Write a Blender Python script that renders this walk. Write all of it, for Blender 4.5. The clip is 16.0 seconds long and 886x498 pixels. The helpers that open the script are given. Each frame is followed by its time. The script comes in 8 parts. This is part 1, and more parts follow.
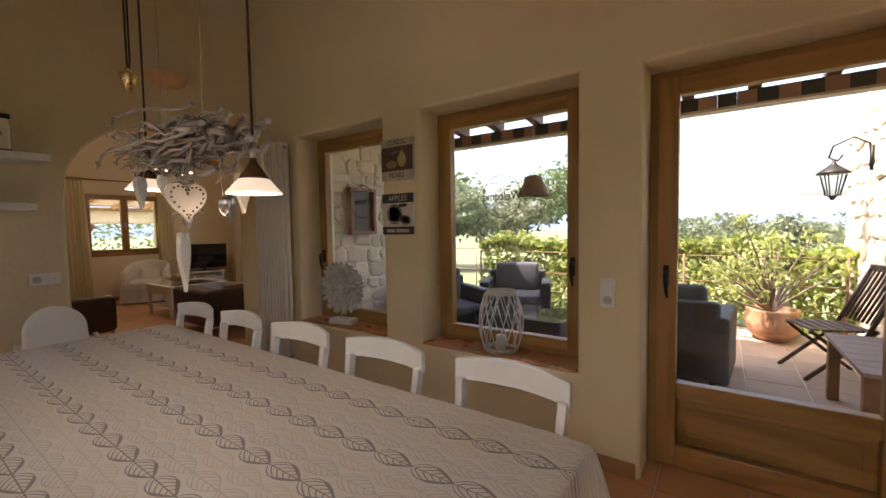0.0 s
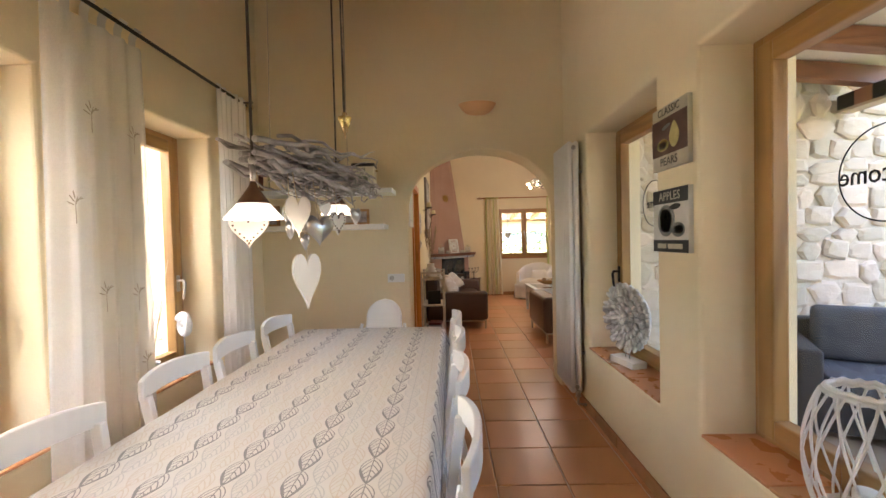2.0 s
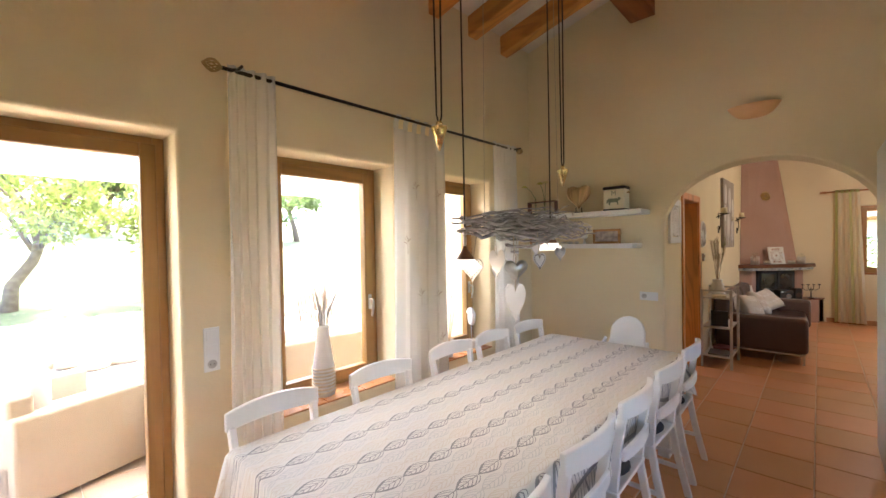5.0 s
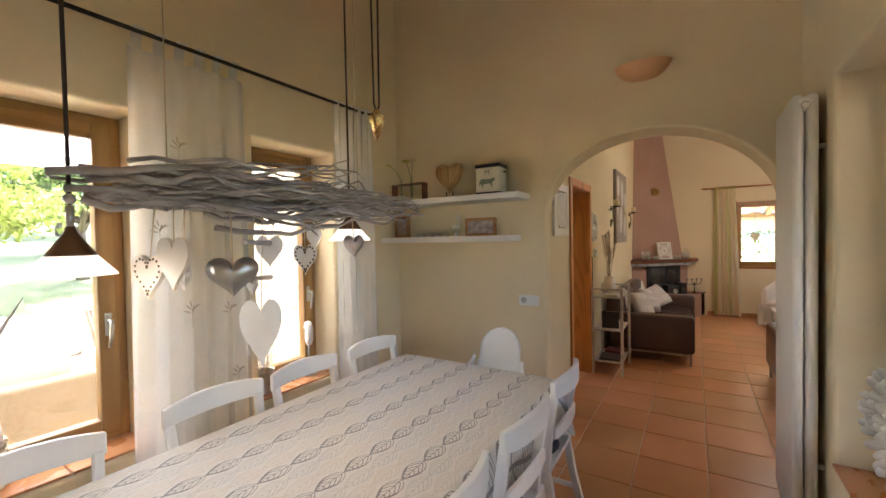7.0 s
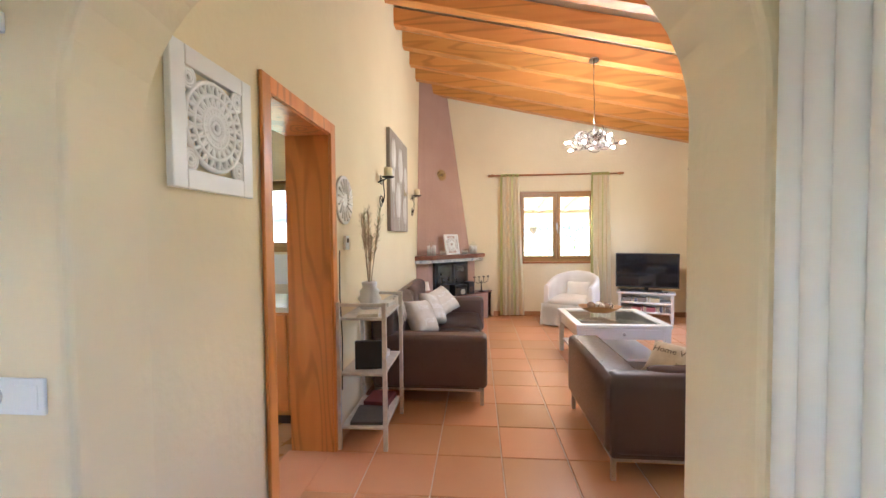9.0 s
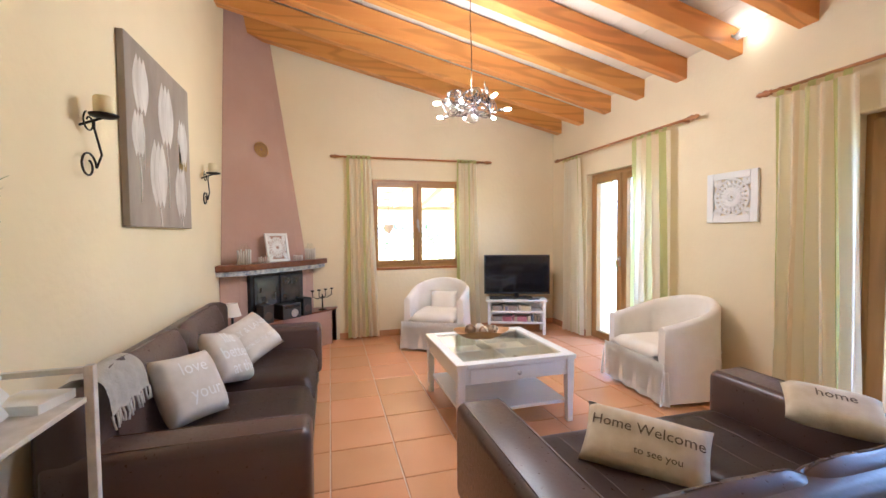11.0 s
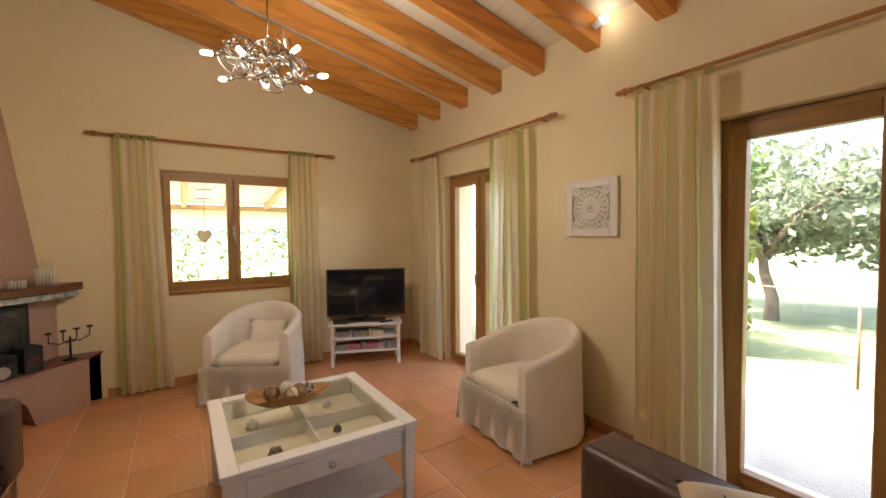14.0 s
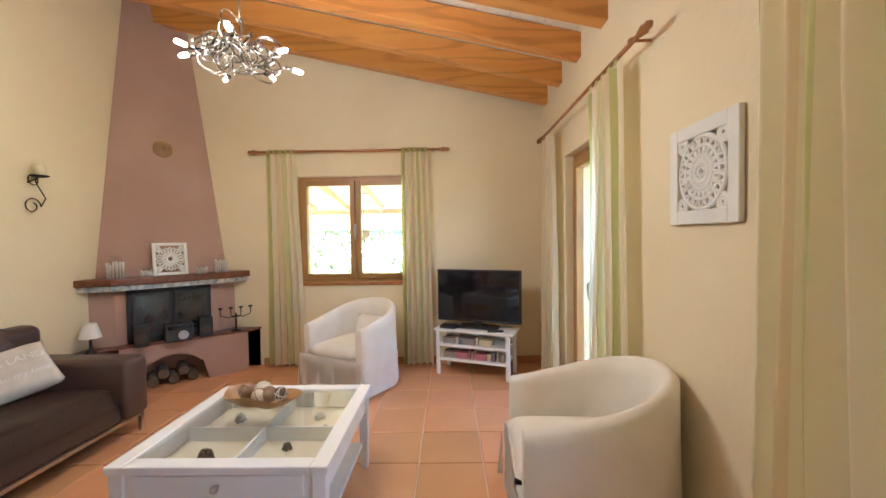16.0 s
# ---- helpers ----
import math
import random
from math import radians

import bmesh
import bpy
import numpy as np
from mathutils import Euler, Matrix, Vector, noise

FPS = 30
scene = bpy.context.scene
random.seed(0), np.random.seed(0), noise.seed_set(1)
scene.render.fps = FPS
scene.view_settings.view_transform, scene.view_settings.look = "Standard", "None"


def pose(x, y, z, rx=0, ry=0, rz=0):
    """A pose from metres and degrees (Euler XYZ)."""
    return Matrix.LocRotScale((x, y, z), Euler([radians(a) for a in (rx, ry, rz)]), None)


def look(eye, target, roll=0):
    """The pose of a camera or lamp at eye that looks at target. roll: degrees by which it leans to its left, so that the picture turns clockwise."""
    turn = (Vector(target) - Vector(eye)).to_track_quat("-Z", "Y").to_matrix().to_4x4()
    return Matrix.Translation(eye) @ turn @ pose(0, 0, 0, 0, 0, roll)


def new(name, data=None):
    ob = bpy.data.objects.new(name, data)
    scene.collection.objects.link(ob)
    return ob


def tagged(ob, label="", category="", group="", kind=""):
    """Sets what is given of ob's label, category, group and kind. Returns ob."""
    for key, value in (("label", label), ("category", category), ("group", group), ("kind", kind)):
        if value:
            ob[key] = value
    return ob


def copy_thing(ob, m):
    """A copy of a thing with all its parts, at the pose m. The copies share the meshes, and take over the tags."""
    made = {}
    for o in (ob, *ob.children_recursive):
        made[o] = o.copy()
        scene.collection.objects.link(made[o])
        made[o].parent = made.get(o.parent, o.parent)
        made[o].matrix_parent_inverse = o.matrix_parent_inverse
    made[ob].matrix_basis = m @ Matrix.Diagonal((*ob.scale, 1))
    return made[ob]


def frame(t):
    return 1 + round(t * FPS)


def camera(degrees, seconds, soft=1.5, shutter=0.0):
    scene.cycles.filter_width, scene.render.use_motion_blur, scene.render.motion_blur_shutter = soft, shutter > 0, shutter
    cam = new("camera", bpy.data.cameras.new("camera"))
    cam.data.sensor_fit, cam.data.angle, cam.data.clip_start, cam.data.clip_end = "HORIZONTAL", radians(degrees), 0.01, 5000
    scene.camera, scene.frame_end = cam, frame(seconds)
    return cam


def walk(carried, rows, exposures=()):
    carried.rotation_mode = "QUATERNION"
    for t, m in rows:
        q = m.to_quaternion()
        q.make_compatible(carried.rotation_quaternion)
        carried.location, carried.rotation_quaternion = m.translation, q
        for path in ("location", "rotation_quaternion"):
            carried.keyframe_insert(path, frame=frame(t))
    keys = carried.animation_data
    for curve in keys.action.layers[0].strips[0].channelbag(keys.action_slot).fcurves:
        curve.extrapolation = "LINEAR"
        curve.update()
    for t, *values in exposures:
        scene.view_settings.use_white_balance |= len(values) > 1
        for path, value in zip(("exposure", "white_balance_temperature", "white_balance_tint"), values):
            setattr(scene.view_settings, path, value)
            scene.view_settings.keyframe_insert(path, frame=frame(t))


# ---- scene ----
cam = camera(95.6, 16.0)
PATH = [
    (0, (-0.032, 0.065, 1.389), (-1.172, 1.705, 1.282), -0.9),
    (0.5, (-0.108, 0.391, 1.4), (-1.518, 1.807, 1.304), -1.0),
    (1, (-0.159, 0.675, 1.385), (-1.905, 1.649, 1.326), -1.5),
    (1.5, (-0.15, 1.02, 1.404), (-2.106, 1.431, 1.349), -1.3),
    (2, (-0.064, 1.299, 1.429), (-2.063, 1.262, 1.382), -1.4),
    (2.5, (0.103, 1.543, 1.449), (-1.872, 1.232, 1.415), -1.4),
    (3, (0.215, 1.778, 1.527), (-1.7, 1.2, 1.497), -1.3),
    (3.5, (0.285, 1.916, 1.56), (-1.517, 1.05, 1.535), -1.1),
    (4, (0.336, 1.966, 1.605), (-1.316, 0.839, 1.582), -1.0),
    (4.2, (0.354, 1.966, 1.624), (-1.242, 0.761, 1.605), -1.0),
    (6.3, (-0.263, 1.987, 1.585), (-1.677, 0.573, 1.551), -1.1),
    (6.5, (-0.399, 1.949, 1.564), (-1.879, 0.605, 1.527), -1.0),
    (7, (-0.889, 1.883, 1.563), (-2.582, 0.818, 1.515), -1.1),
    (7.5, (-1.457, 1.817, 1.544), (-3.291, 1.021, 1.483), -0.8),
    (8, (-2.025, 1.793, 1.506), (-3.948, 1.25, 1.436), -0.7),
    (8.5, (-2.589, 1.794, 1.465), (-4.56, 1.46, 1.395), -0.6),
    (9, (-3.122, 1.8, 1.418), (-5.114, 1.628, 1.349), -0.5),
    (9.2, (-3.335, 1.799, 1.398), (-5.331, 1.7, 1.33), -0.5),
    (11.3, (-4.777, 1.987, 1.409), (-6.675, 2.613, 1.339), -0.4),
    (11.5, (-4.856, 1.993, 1.414), (-6.736, 2.672, 1.349), -0.3),
    (12, (-5.046, 2.015, 1.452), (-6.87, 2.834, 1.384), -0.3),
    (12.5, (-5.205, 2.039, 1.482), (-6.964, 2.99, 1.415), -0.3),
    (13, (-5.299, 2.133, 1.488), (-6.994, 3.193, 1.424), -0.3),
    (13.5, (-5.344, 2.352, 1.508), (-7.016, 3.448, 1.441), -0.4),
    (14, (-5.358, 2.664, 1.504), (-7.029, 3.761, 1.43), -0.4),
    (14.5, (-5.377, 3.068, 1.49), (-7.137, 4.015, 1.409), -0.5),
    (15, (-5.402, 3.505, 1.479), (-7.281, 4.188, 1.407), -0.9),
    (15.5, (-5.464, 3.882, 1.459), (-7.436, 4.209, 1.397), -0.8),
    (16, (-5.596, 4.213, 1.435), (-7.595, 4.185, 1.382), -0.8),
]
walk(cam, [(t, look(eye, target, roll)) for t, eye, target, roll in PATH],
     exposures=[(0.0, 2.60, 6900, 22), (0.5, 2.60, 6900, 22), (1.0, 3.15, 6800, 22), (1.5, 3.65, 6400, 20), (2.5, 4.25, 6100, 15), (3.0, 4.28, 6100, 15), (4.2, 4.28, 5900, 16), (6.3, 3.58, 5900, 18), (7.0, 3.85, 6000, 15), (8.0, 4.85, 5250, 15),
                (9.2, 4.95, 5050, 13), (11.3, 4.80, 5000, 14), (12.5, 4.48, 5250, 12), (14.0, 3.80, 6500, 14), (14.6, 3.50, 6500, 16), (15.1, 3.56, 6500, 18), (15.5, 4.18, 5600, 12), (16.0, 4.45, 5300, 10)])

# ---- daylight ----
SUN_UP, SUN_ROUND = 60.0, 232.0
world = bpy.data.worlds.new("sky")
scene.world = world
world.use_nodes = True
sky_nodes = world.node_tree.nodes
sky = sky_nodes.new("ShaderNodeTexSky")
sky.sky_type, sky.sun_disc = "NISHITA", False
sky.sun_elevation, sky.sun_rotation = radians(SUN_UP), radians(SUN_ROUND)
sky.air_density, sky.dust_density = 1.0, 5.0
world.node_tree.links.new(sky.outputs[0], sky_nodes["Background"].inputs[0])
sky_nodes["Background"].inputs[1].default_value = 0.15
sun = new("sun", bpy.data.lights.new("sun", "SUN"))
sun.data.energy, sun.data.angle, sun.data.color = 3.0, radians(0.6), (1.0, 0.95, 0.87)
sun.matrix_basis = look((0, 0, 20), Vector((0, 0, 20)) - Vector((math.sin(radians(SUN_ROUND)) * math.cos(radians(SUN_UP)),
                        math.cos(radians(SUN_ROUND)) * math.cos(radians(SUN_UP)), math.sin(radians(SUN_UP)))))


CHAND_W, SPOT_W, PEND_W = 0.52, 0.012, 0.16


def lamp(name, where, watts, radius=0.03, colour=(1.0, 0.90, 0.76)):
    ob = new(name, bpy.data.lights.new(name, "POINT"))
    ob.data.energy, ob.data.shadow_soft_size, ob.data.color = watts, radius, colour
    ob.location = where
    return ob


# ---- materials ----
def mat(name, c1, c2=None, scale=4.0, rough=0.6, bump=0.0, bump_scale=None, metal=0.0, stretch=(1, 1, 1), spots=None, vary=0.0,
        spec=0.5, trans=0.0, alpha=1.0, emit=None, sheen=0.0, detail=6.0, rough_var=0.15):
    m = bpy.data.materials.new(name)
    m.use_nodes = True
    nt = m.node_tree
    n, link = nt.nodes, nt.links.new
    b = n["Principled BSDF"]
    b.inputs["Roughness"].default_value, b.inputs["Metallic"].default_value = rough, metal
    b.inputs["Specular IOR Level"].default_value = spec
    b.inputs["Transmission Weight"].default_value, b.inputs["Alpha"].default_value = trans, alpha
    b.inputs["Sheen Weight"].default_value = sheen
    c2 = c2 or tuple(v * 0.82 for v in c1)
    co = n.new("ShaderNodeTexCoord")
    mp = n.new("ShaderNodeMapping")
    mp.inputs["Scale"].default_value = stretch
    link(co.outputs["Object"], mp.inputs[0])
    big = n.new("ShaderNodeTexNoise")
    big.inputs["Scale"].default_value, big.inputs["Detail"].default_value = scale, detail
    link(mp.outputs[0], big.inputs["Vector"])
    ramp = n.new("ShaderNodeValToRGB")
    ramp.color_ramp.elements[0].position, ramp.color_ramp.elements[1].position = 0.32, 0.68
    ramp.color_ramp.elements[0].color, ramp.color_ramp.elements[1].color = (*c2, 1), (*c1, 1)
    link(big.outputs[0], ramp.inputs[0])
    colour = ramp.outputs[0]
    fine = n.new("ShaderNodeTexNoise")
    fine.inputs["Scale"].default_value, fine.inputs["Detail"].default_value = bump_scale or scale * 14, 4.0
    link(mp.outputs[0], fine.inputs["Vector"])
    if spots:
        mix = n.new("ShaderNodeMix")
        mix.data_type = "RGBA"
        lo = n.new("ShaderNodeMapRange")
        lo.inputs[1].default_value, lo.inputs[2].default_value = 0.56, 0.72
        link(fine.outputs[0], lo.inputs[0])
        link(lo.outputs[0], mix.inputs[0])
        link(colour, mix.inputs[6])
        mix.inputs[7].default_value = (*spots, 1)
        colour = mix.outputs[2]
    if vary:
        info = n.new("ShaderNodeObjectInfo")
        hsv = n.new("ShaderNodeHueSaturation")
        r = n.new("ShaderNodeMapRange")
        r.inputs[3].default_value, r.inputs[4].default_value = 1 - vary, 1 + vary
        link(info.outputs["Random"], r.inputs[0])
        link(r.outputs[0], hsv.inputs["Value"])
        h = n.new("ShaderNodeMapRange")
        h.inputs[3].default_value, h.inputs[4].default_value = 0.5 + vary * 0.06, 0.5 - vary * 0.06
        link(info.outputs["Random"], h.inputs[0])
        link(h.outputs[0], hsv.inputs["Hue"])
        link(colour, hsv.inputs["Color"])
        colour = hsv.outputs[0]
    link(colour, b.inputs["Base Color"])
    if rough_var:
        rr = n.new("ShaderNodeMapRange")
        rr.inputs[3].default_value, rr.inputs[4].default_value = max(rough - rough_var, 0.03), min(rough + rough_var, 1)
        link(fine.outputs[0], rr.inputs[0])
        link(rr.outputs[0], b.inputs["Roughness"])
    if bump:
        bp = n.new("ShaderNodeBump")
        bp.inputs["Strength"].default_value, bp.inputs["Distance"].default_value = 1.0, bump
        link(fine.outputs[0], bp.inputs["Height"])
        link(bp.outputs[0], b.inputs["Normal"])
    if emit:
        b.inputs["Emission Color"].default_value, b.inputs["Emission Strength"].default_value = (*emit[0], 1), emit[1]
    return m


def wood(name, c1, c2, along=0, scale=7.0, rough=0.45, rings=9.0, vary=0.08):
    """Planks with long grain that runs along an axis of the thing."""
    m = mat(name, c1, c2, scale, rough, 0.0006, scale * 9, stretch=tuple(0.12 if k == along else 1.6 for k in range(3)), vary=vary)
    nt = m.node_tree
    n, link = nt.nodes, nt.links.new
    co = n.new("ShaderNodeTexCoord")
    mp = n.new("ShaderNodeMapping")
    mp.inputs["Scale"].default_value = tuple(0.35 if k == along else 3.0 for k in range(3))
    info = n.new("ShaderNodeObjectInfo")
    mul = n.new("ShaderNodeVectorMath")
    mul.operation = "SCALE"
    mul.inputs[0].default_value = (7, 11, 5)
    link(info.outputs["Random"], mul.inputs["Scale"])
    link(mul.outputs[0], mp.inputs["Location"])
    link(co.outputs["Object"], mp.inputs[0])
    wave = n.new("ShaderNodeTexNoise")
    wave.inputs["Scale"].default_value, wave.inputs["Detail"].default_value = 1.3, 1.5
    link(mp.outputs[0], wave.inputs["Vector"])
    sn = n.new("ShaderNodeMath")
    sn.operation, sn.inputs[1].default_value = "MULTIPLY", rings * 6.28
    link(wave.outputs[0], sn.inputs[0])
    s2 = n.new("ShaderNodeMath")
    s2.operation = "SINE"
    link(sn.outputs[0], s2.inputs[0])
    s3 = n.new("ShaderNodeMapRange")
    s3.inputs[1].default_value, s3.inputs[2].default_value = 0.2, 1.0
    s3.inputs[4].default_value = 0.55
    link(s2.outputs[0], s3.inputs[0])
    b = n["Principled BSDF"]
    src = b.inputs["Base Color"].links[0].from_socket
    mix = n.new("ShaderNodeMix")
    mix.data_type = "RGBA"
    link(s3.outputs[0], mix.inputs[0])
    link(src, mix.inputs[6])
    mix.inputs[7].default_value = (*[v * 0.62 for v in c2], 1)
    link(mix.outputs[2], b.inputs["Base Color"])
    return m


PLASTER = mat("ochre_plaster", (0.84, 0.73, 0.50), (0.79, 0.675, 0.45), 1.3, 0.85, 0.0025, 22, spec=0.25)
PLASTER_OUT = mat("outside_plaster", (0.62, 0.5, 0.36), (0.55, 0.43, 0.3), 2.0, 0.9, 0.003, 30)
CEIL = mat("ceiling_boards", (0.84, 0.79, 0.68), (0.77, 0.70, 0.57), 3.0, 0.8, 0.001, 40)
TILE = mat("terracotta_tile", (0.70, 0.36, 0.17), (0.645, 0.315, 0.14), 1.6, 0.31, 0.00015, 9, vary=0.09, spec=0.5, rough_var=0.04, detail=2.0)
GROUT = mat("grout", (0.82, 0.70, 0.57), (0.70, 0.57, 0.45), 9, 0.9, 0.001, 90)
SKIRT = mat("skirting_tile", (0.52, 0.27, 0.12), (0.44, 0.21, 0.09), 5, 0.5, 0.001, 30, vary=0.1)
SILL = mat("sill_tile", (0.58, 0.27, 0.11), (0.54, 0.245, 0.095), 1.8, 0.28, 0.0001, 9, vary=0.10, rough_var=0.04, detail=2.0)
OUT_TILE = mat("terrace_tile", (0.44, 0.335, 0.26), (0.38, 0.28, 0.215), 3.0, 0.6, 0.001, 30, vary=0.08)
BEAM = wood("pine_beam", (0.74, 0.34, 0.075), (0.66, 0.27, 0.055), 1, 6.0, 0.4, 7.0)
OAK = wood("window_wood", (0.44, 0.25, 0.08), (0.34, 0.175, 0.05), 2, 9.0, 0.4, 5.0)
OAK_X = wood("window_wood_across", (0.44, 0.25, 0.08), (0.34, 0.175, 0.05), 0, 9.0, 0.4, 5.0)
DOORWOOD = wood("pine_door_wood", (0.72, 0.30, 0.07), (0.63, 0.235, 0.05), 2, 6.0, 0.35)
RODWOOD = wood("turned_wood", (0.44, 0.19, 0.06), (0.34, 0.13, 0.04), 0, 12, 0.35)
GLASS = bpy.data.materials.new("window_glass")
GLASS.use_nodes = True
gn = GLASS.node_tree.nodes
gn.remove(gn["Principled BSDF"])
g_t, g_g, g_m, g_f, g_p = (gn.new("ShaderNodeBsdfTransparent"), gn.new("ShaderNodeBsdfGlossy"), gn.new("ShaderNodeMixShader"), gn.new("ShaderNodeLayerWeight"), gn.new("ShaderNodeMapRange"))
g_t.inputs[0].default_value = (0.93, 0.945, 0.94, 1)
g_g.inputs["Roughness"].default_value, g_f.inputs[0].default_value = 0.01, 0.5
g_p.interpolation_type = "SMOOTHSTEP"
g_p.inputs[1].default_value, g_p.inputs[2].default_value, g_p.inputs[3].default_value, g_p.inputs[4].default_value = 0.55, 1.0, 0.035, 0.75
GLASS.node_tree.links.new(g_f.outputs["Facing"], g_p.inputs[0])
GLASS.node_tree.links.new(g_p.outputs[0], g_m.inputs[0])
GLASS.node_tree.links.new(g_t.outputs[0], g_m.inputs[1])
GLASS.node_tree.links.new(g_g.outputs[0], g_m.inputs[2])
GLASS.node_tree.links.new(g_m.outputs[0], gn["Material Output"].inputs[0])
WHITE = mat("white_paint", (0.82, 0.81, 0.78), (0.78, 0.77, 0.73), 5, 0.4, 0.0004, 60)
WHITE_GLOSS = mat("white_plastic", (0.84, 0.84, 0.82), (0.82, 0.82, 0.8), 3, 0.3, 0.0, rough_var=0.05)
RAD = mat("radiator_enamel", (0.88, 0.87, 0.83), (0.86, 0.85, 0.80), 3, 0.3, rough_var=0.05)
BLACK = mat("black_iron", (0.03, 0.026, 0.022), (0.02, 0.018, 0.016), 8, 0.45, 0.0006, 80, metal=0.6)
STEEL = mat("brushed_steel", (0.55, 0.53, 0.5), (0.48, 0.46, 0.43), 9, 0.32, metal=1.0)
STONE = mat("limestone", (0.68, 0.575, 0.44), (0.57, 0.465, 0.34), 3.5, 0.9, 0.006, 18, vary=0.16, spots=(0.74, 0.65, 0.52))
MORTAR = mat("lime_mortar", (0.72, 0.63, 0.50), (0.60, 0.51, 0.39), 6, 0.95, 0.01, 40)
FLAT_STONE = mat("dressed_stone", (0.66, 0.54, 0.42), (0.58, 0.46, 0.34), 4, 0.85, 0.003, 30)


# ---- shaping ----
def box(bm, x0, x1, y0, y1, z0, z1):
    vs = [bm.verts.new((x, y, z)) for x in (x0, x1) for y in (y0, y1) for z in (z0, z1)]
    for f in ((0, 1, 3, 2), (4, 6, 7, 5), (0, 4, 5, 1), (2, 3, 7, 6), (0, 2, 6, 4), (1, 5, 7, 3)):
        bm.faces.new([vs[k] for k in f])
    return vs


def move(bm, vs, m):
    bmesh.ops.transform(bm, matrix=m, verts=vs)
    return vs


def soft(bm, w=0.005, seg=2, angle=30):
    bmesh.ops.recalc_face_normals(bm, faces=bm.faces)
    es = [e for e in bm.edges if len(e.link_faces) == 2 and e.calc_face_angle(0) > radians(angle)]
    bmesh.ops.bevel(bm, geom=es, offset=w, offset_type="OFFSET", segments=seg, profile=0.5, affect="EDGES", clamp_overlap=True)
    return bm


def cyl(bm, p0, p1, r0, r1=None, n=12, cap=True):
    return tube(bm, [p0, p1], [r0, r0 if r1 is None else r1], n, cap)


def tube(bm, pts, r, n=8, cap=True, closed=False):
    """A round bar along points; r is one radius or one for each point."""
    pts = [Vector(p) for p in pts]
    rs = [r] * len(pts) if isinstance(r, (int, float)) else list(r)
    rings, side = [], None
    for k, p in enumerate(pts):
        a = pts[k - 1] if k or closed else p
        b = pts[(k + 1) % len(pts)] if k + 1 < len(pts) or closed else p
        d = (b - a).normalized() if (b - a).length > 1e-9 else Vector((0, 0, 1))
        if side is None:
            side = d.orthogonal().normalized()
        side = (side - d * side.dot(d))
        side = side.normalized() if side.length > 1e-6 else d.orthogonal().normalized()
        up = d.cross(side)
        rings.append([bm.verts.new(p + (side * math.cos(2 * math.pi * q / n) + up * math.sin(2 * math.pi * q / n)) * rs[k]) for q in range(n)])
    pairs = list(zip(rings, rings[1:])) + ([(rings[-1], rings[0])] if closed else [])
    for u, v in pairs:
        for q in range(n):
            bm.faces.new((u[q], u[(q + 1) % n], v[(q + 1) % n], v[q])).smooth = True
    if cap and not closed:
        bm.faces.new(list(reversed(rings[0])))
        bm.faces.new(rings[-1])
    return [v for ring in rings for v in ring]


def lathe(bm, prof, n=24, at=(0, 0, 0), cap=True):
    """Turns a profile of (radius, height) round the z axis."""
    rings = []
    for r, z in prof:
        rings.append([bm.verts.new((at[0] + r * math.cos(2 * math.pi * q / n), at[1] + r * math.sin(2 * math.pi * q / n), at[2] + z)) for q in range(n)])
    for u, v in zip(rings, rings[1:]):
        for q in range(n):
            bm.faces.new((u[q], u[(q + 1) % n], v[(q + 1) % n], v[q])).smooth = True
    if cap:
        for ring in (rings[0], rings[-1]):
            if len(set(tuple(round(c, 5) for c in v.co) for v in ring)) > 2:
                bm.faces.new(ring)
    return [v for ring in rings for v in ring]


def sheet(bm, f, nu, nv, thick=0.0):
    """A smooth sheet of f(u, v), u and v from 0 to 1, with a thickness along its normals."""
    g = [[bm.verts.new(f(i / nu, j / nv)) for j in range(nv + 1)] for i in range(nu + 1)]
    fs = []
    for i in range(nu):
        for j in range(nv):
            fc = bm.faces.new((g[i][j], g[i + 1][j], g[i + 1][j + 1], g[i][j + 1]))
            fc.smooth = True
            fs.append(fc)
    if thick:
        bmesh.ops.solidify(bm, geom=fs, thickness=thick)
    return [v for row in g for v in row]


def slab(bm, pts, d, axis="y", at=0.0):
    """A flat outline of (a, b) pushed by d along an axis from at."""
    put = {"x": lambda a, b, c: (c, a, b), "y": lambda a, b, c: (a, c, b), "z": lambda a, b, c: (a, b, c)}[axis]
    lo = [bm.verts.new(put(a, b, at)) for a, b in pts]
    hi = [bm.verts.new(put(a, b, at + d)) for a, b in pts]
    bm.faces.new(lo)
    bm.faces.new(list(reversed(hi)))
    for k in range(len(pts)):
        q = (k + 1) % len(pts)
        bm.faces.new((lo[k], hi[k], hi[q], lo[q]))
    return lo + hi


def ball(bm, c, r, n=10, squash=(1, 1, 1)):
    vs = bmesh.ops.create_uvsphere(bm, u_segments=n, v_segments=max(6, n * 2 // 3), radius=r)["verts"]
    for v in vs:
        v.co = Vector((v.co.x * squash[0], v.co.y * squash[1], v.co.z * squash[2])) + Vector(c)
        for f in v.link_faces:
            f.smooth = True
    return vs


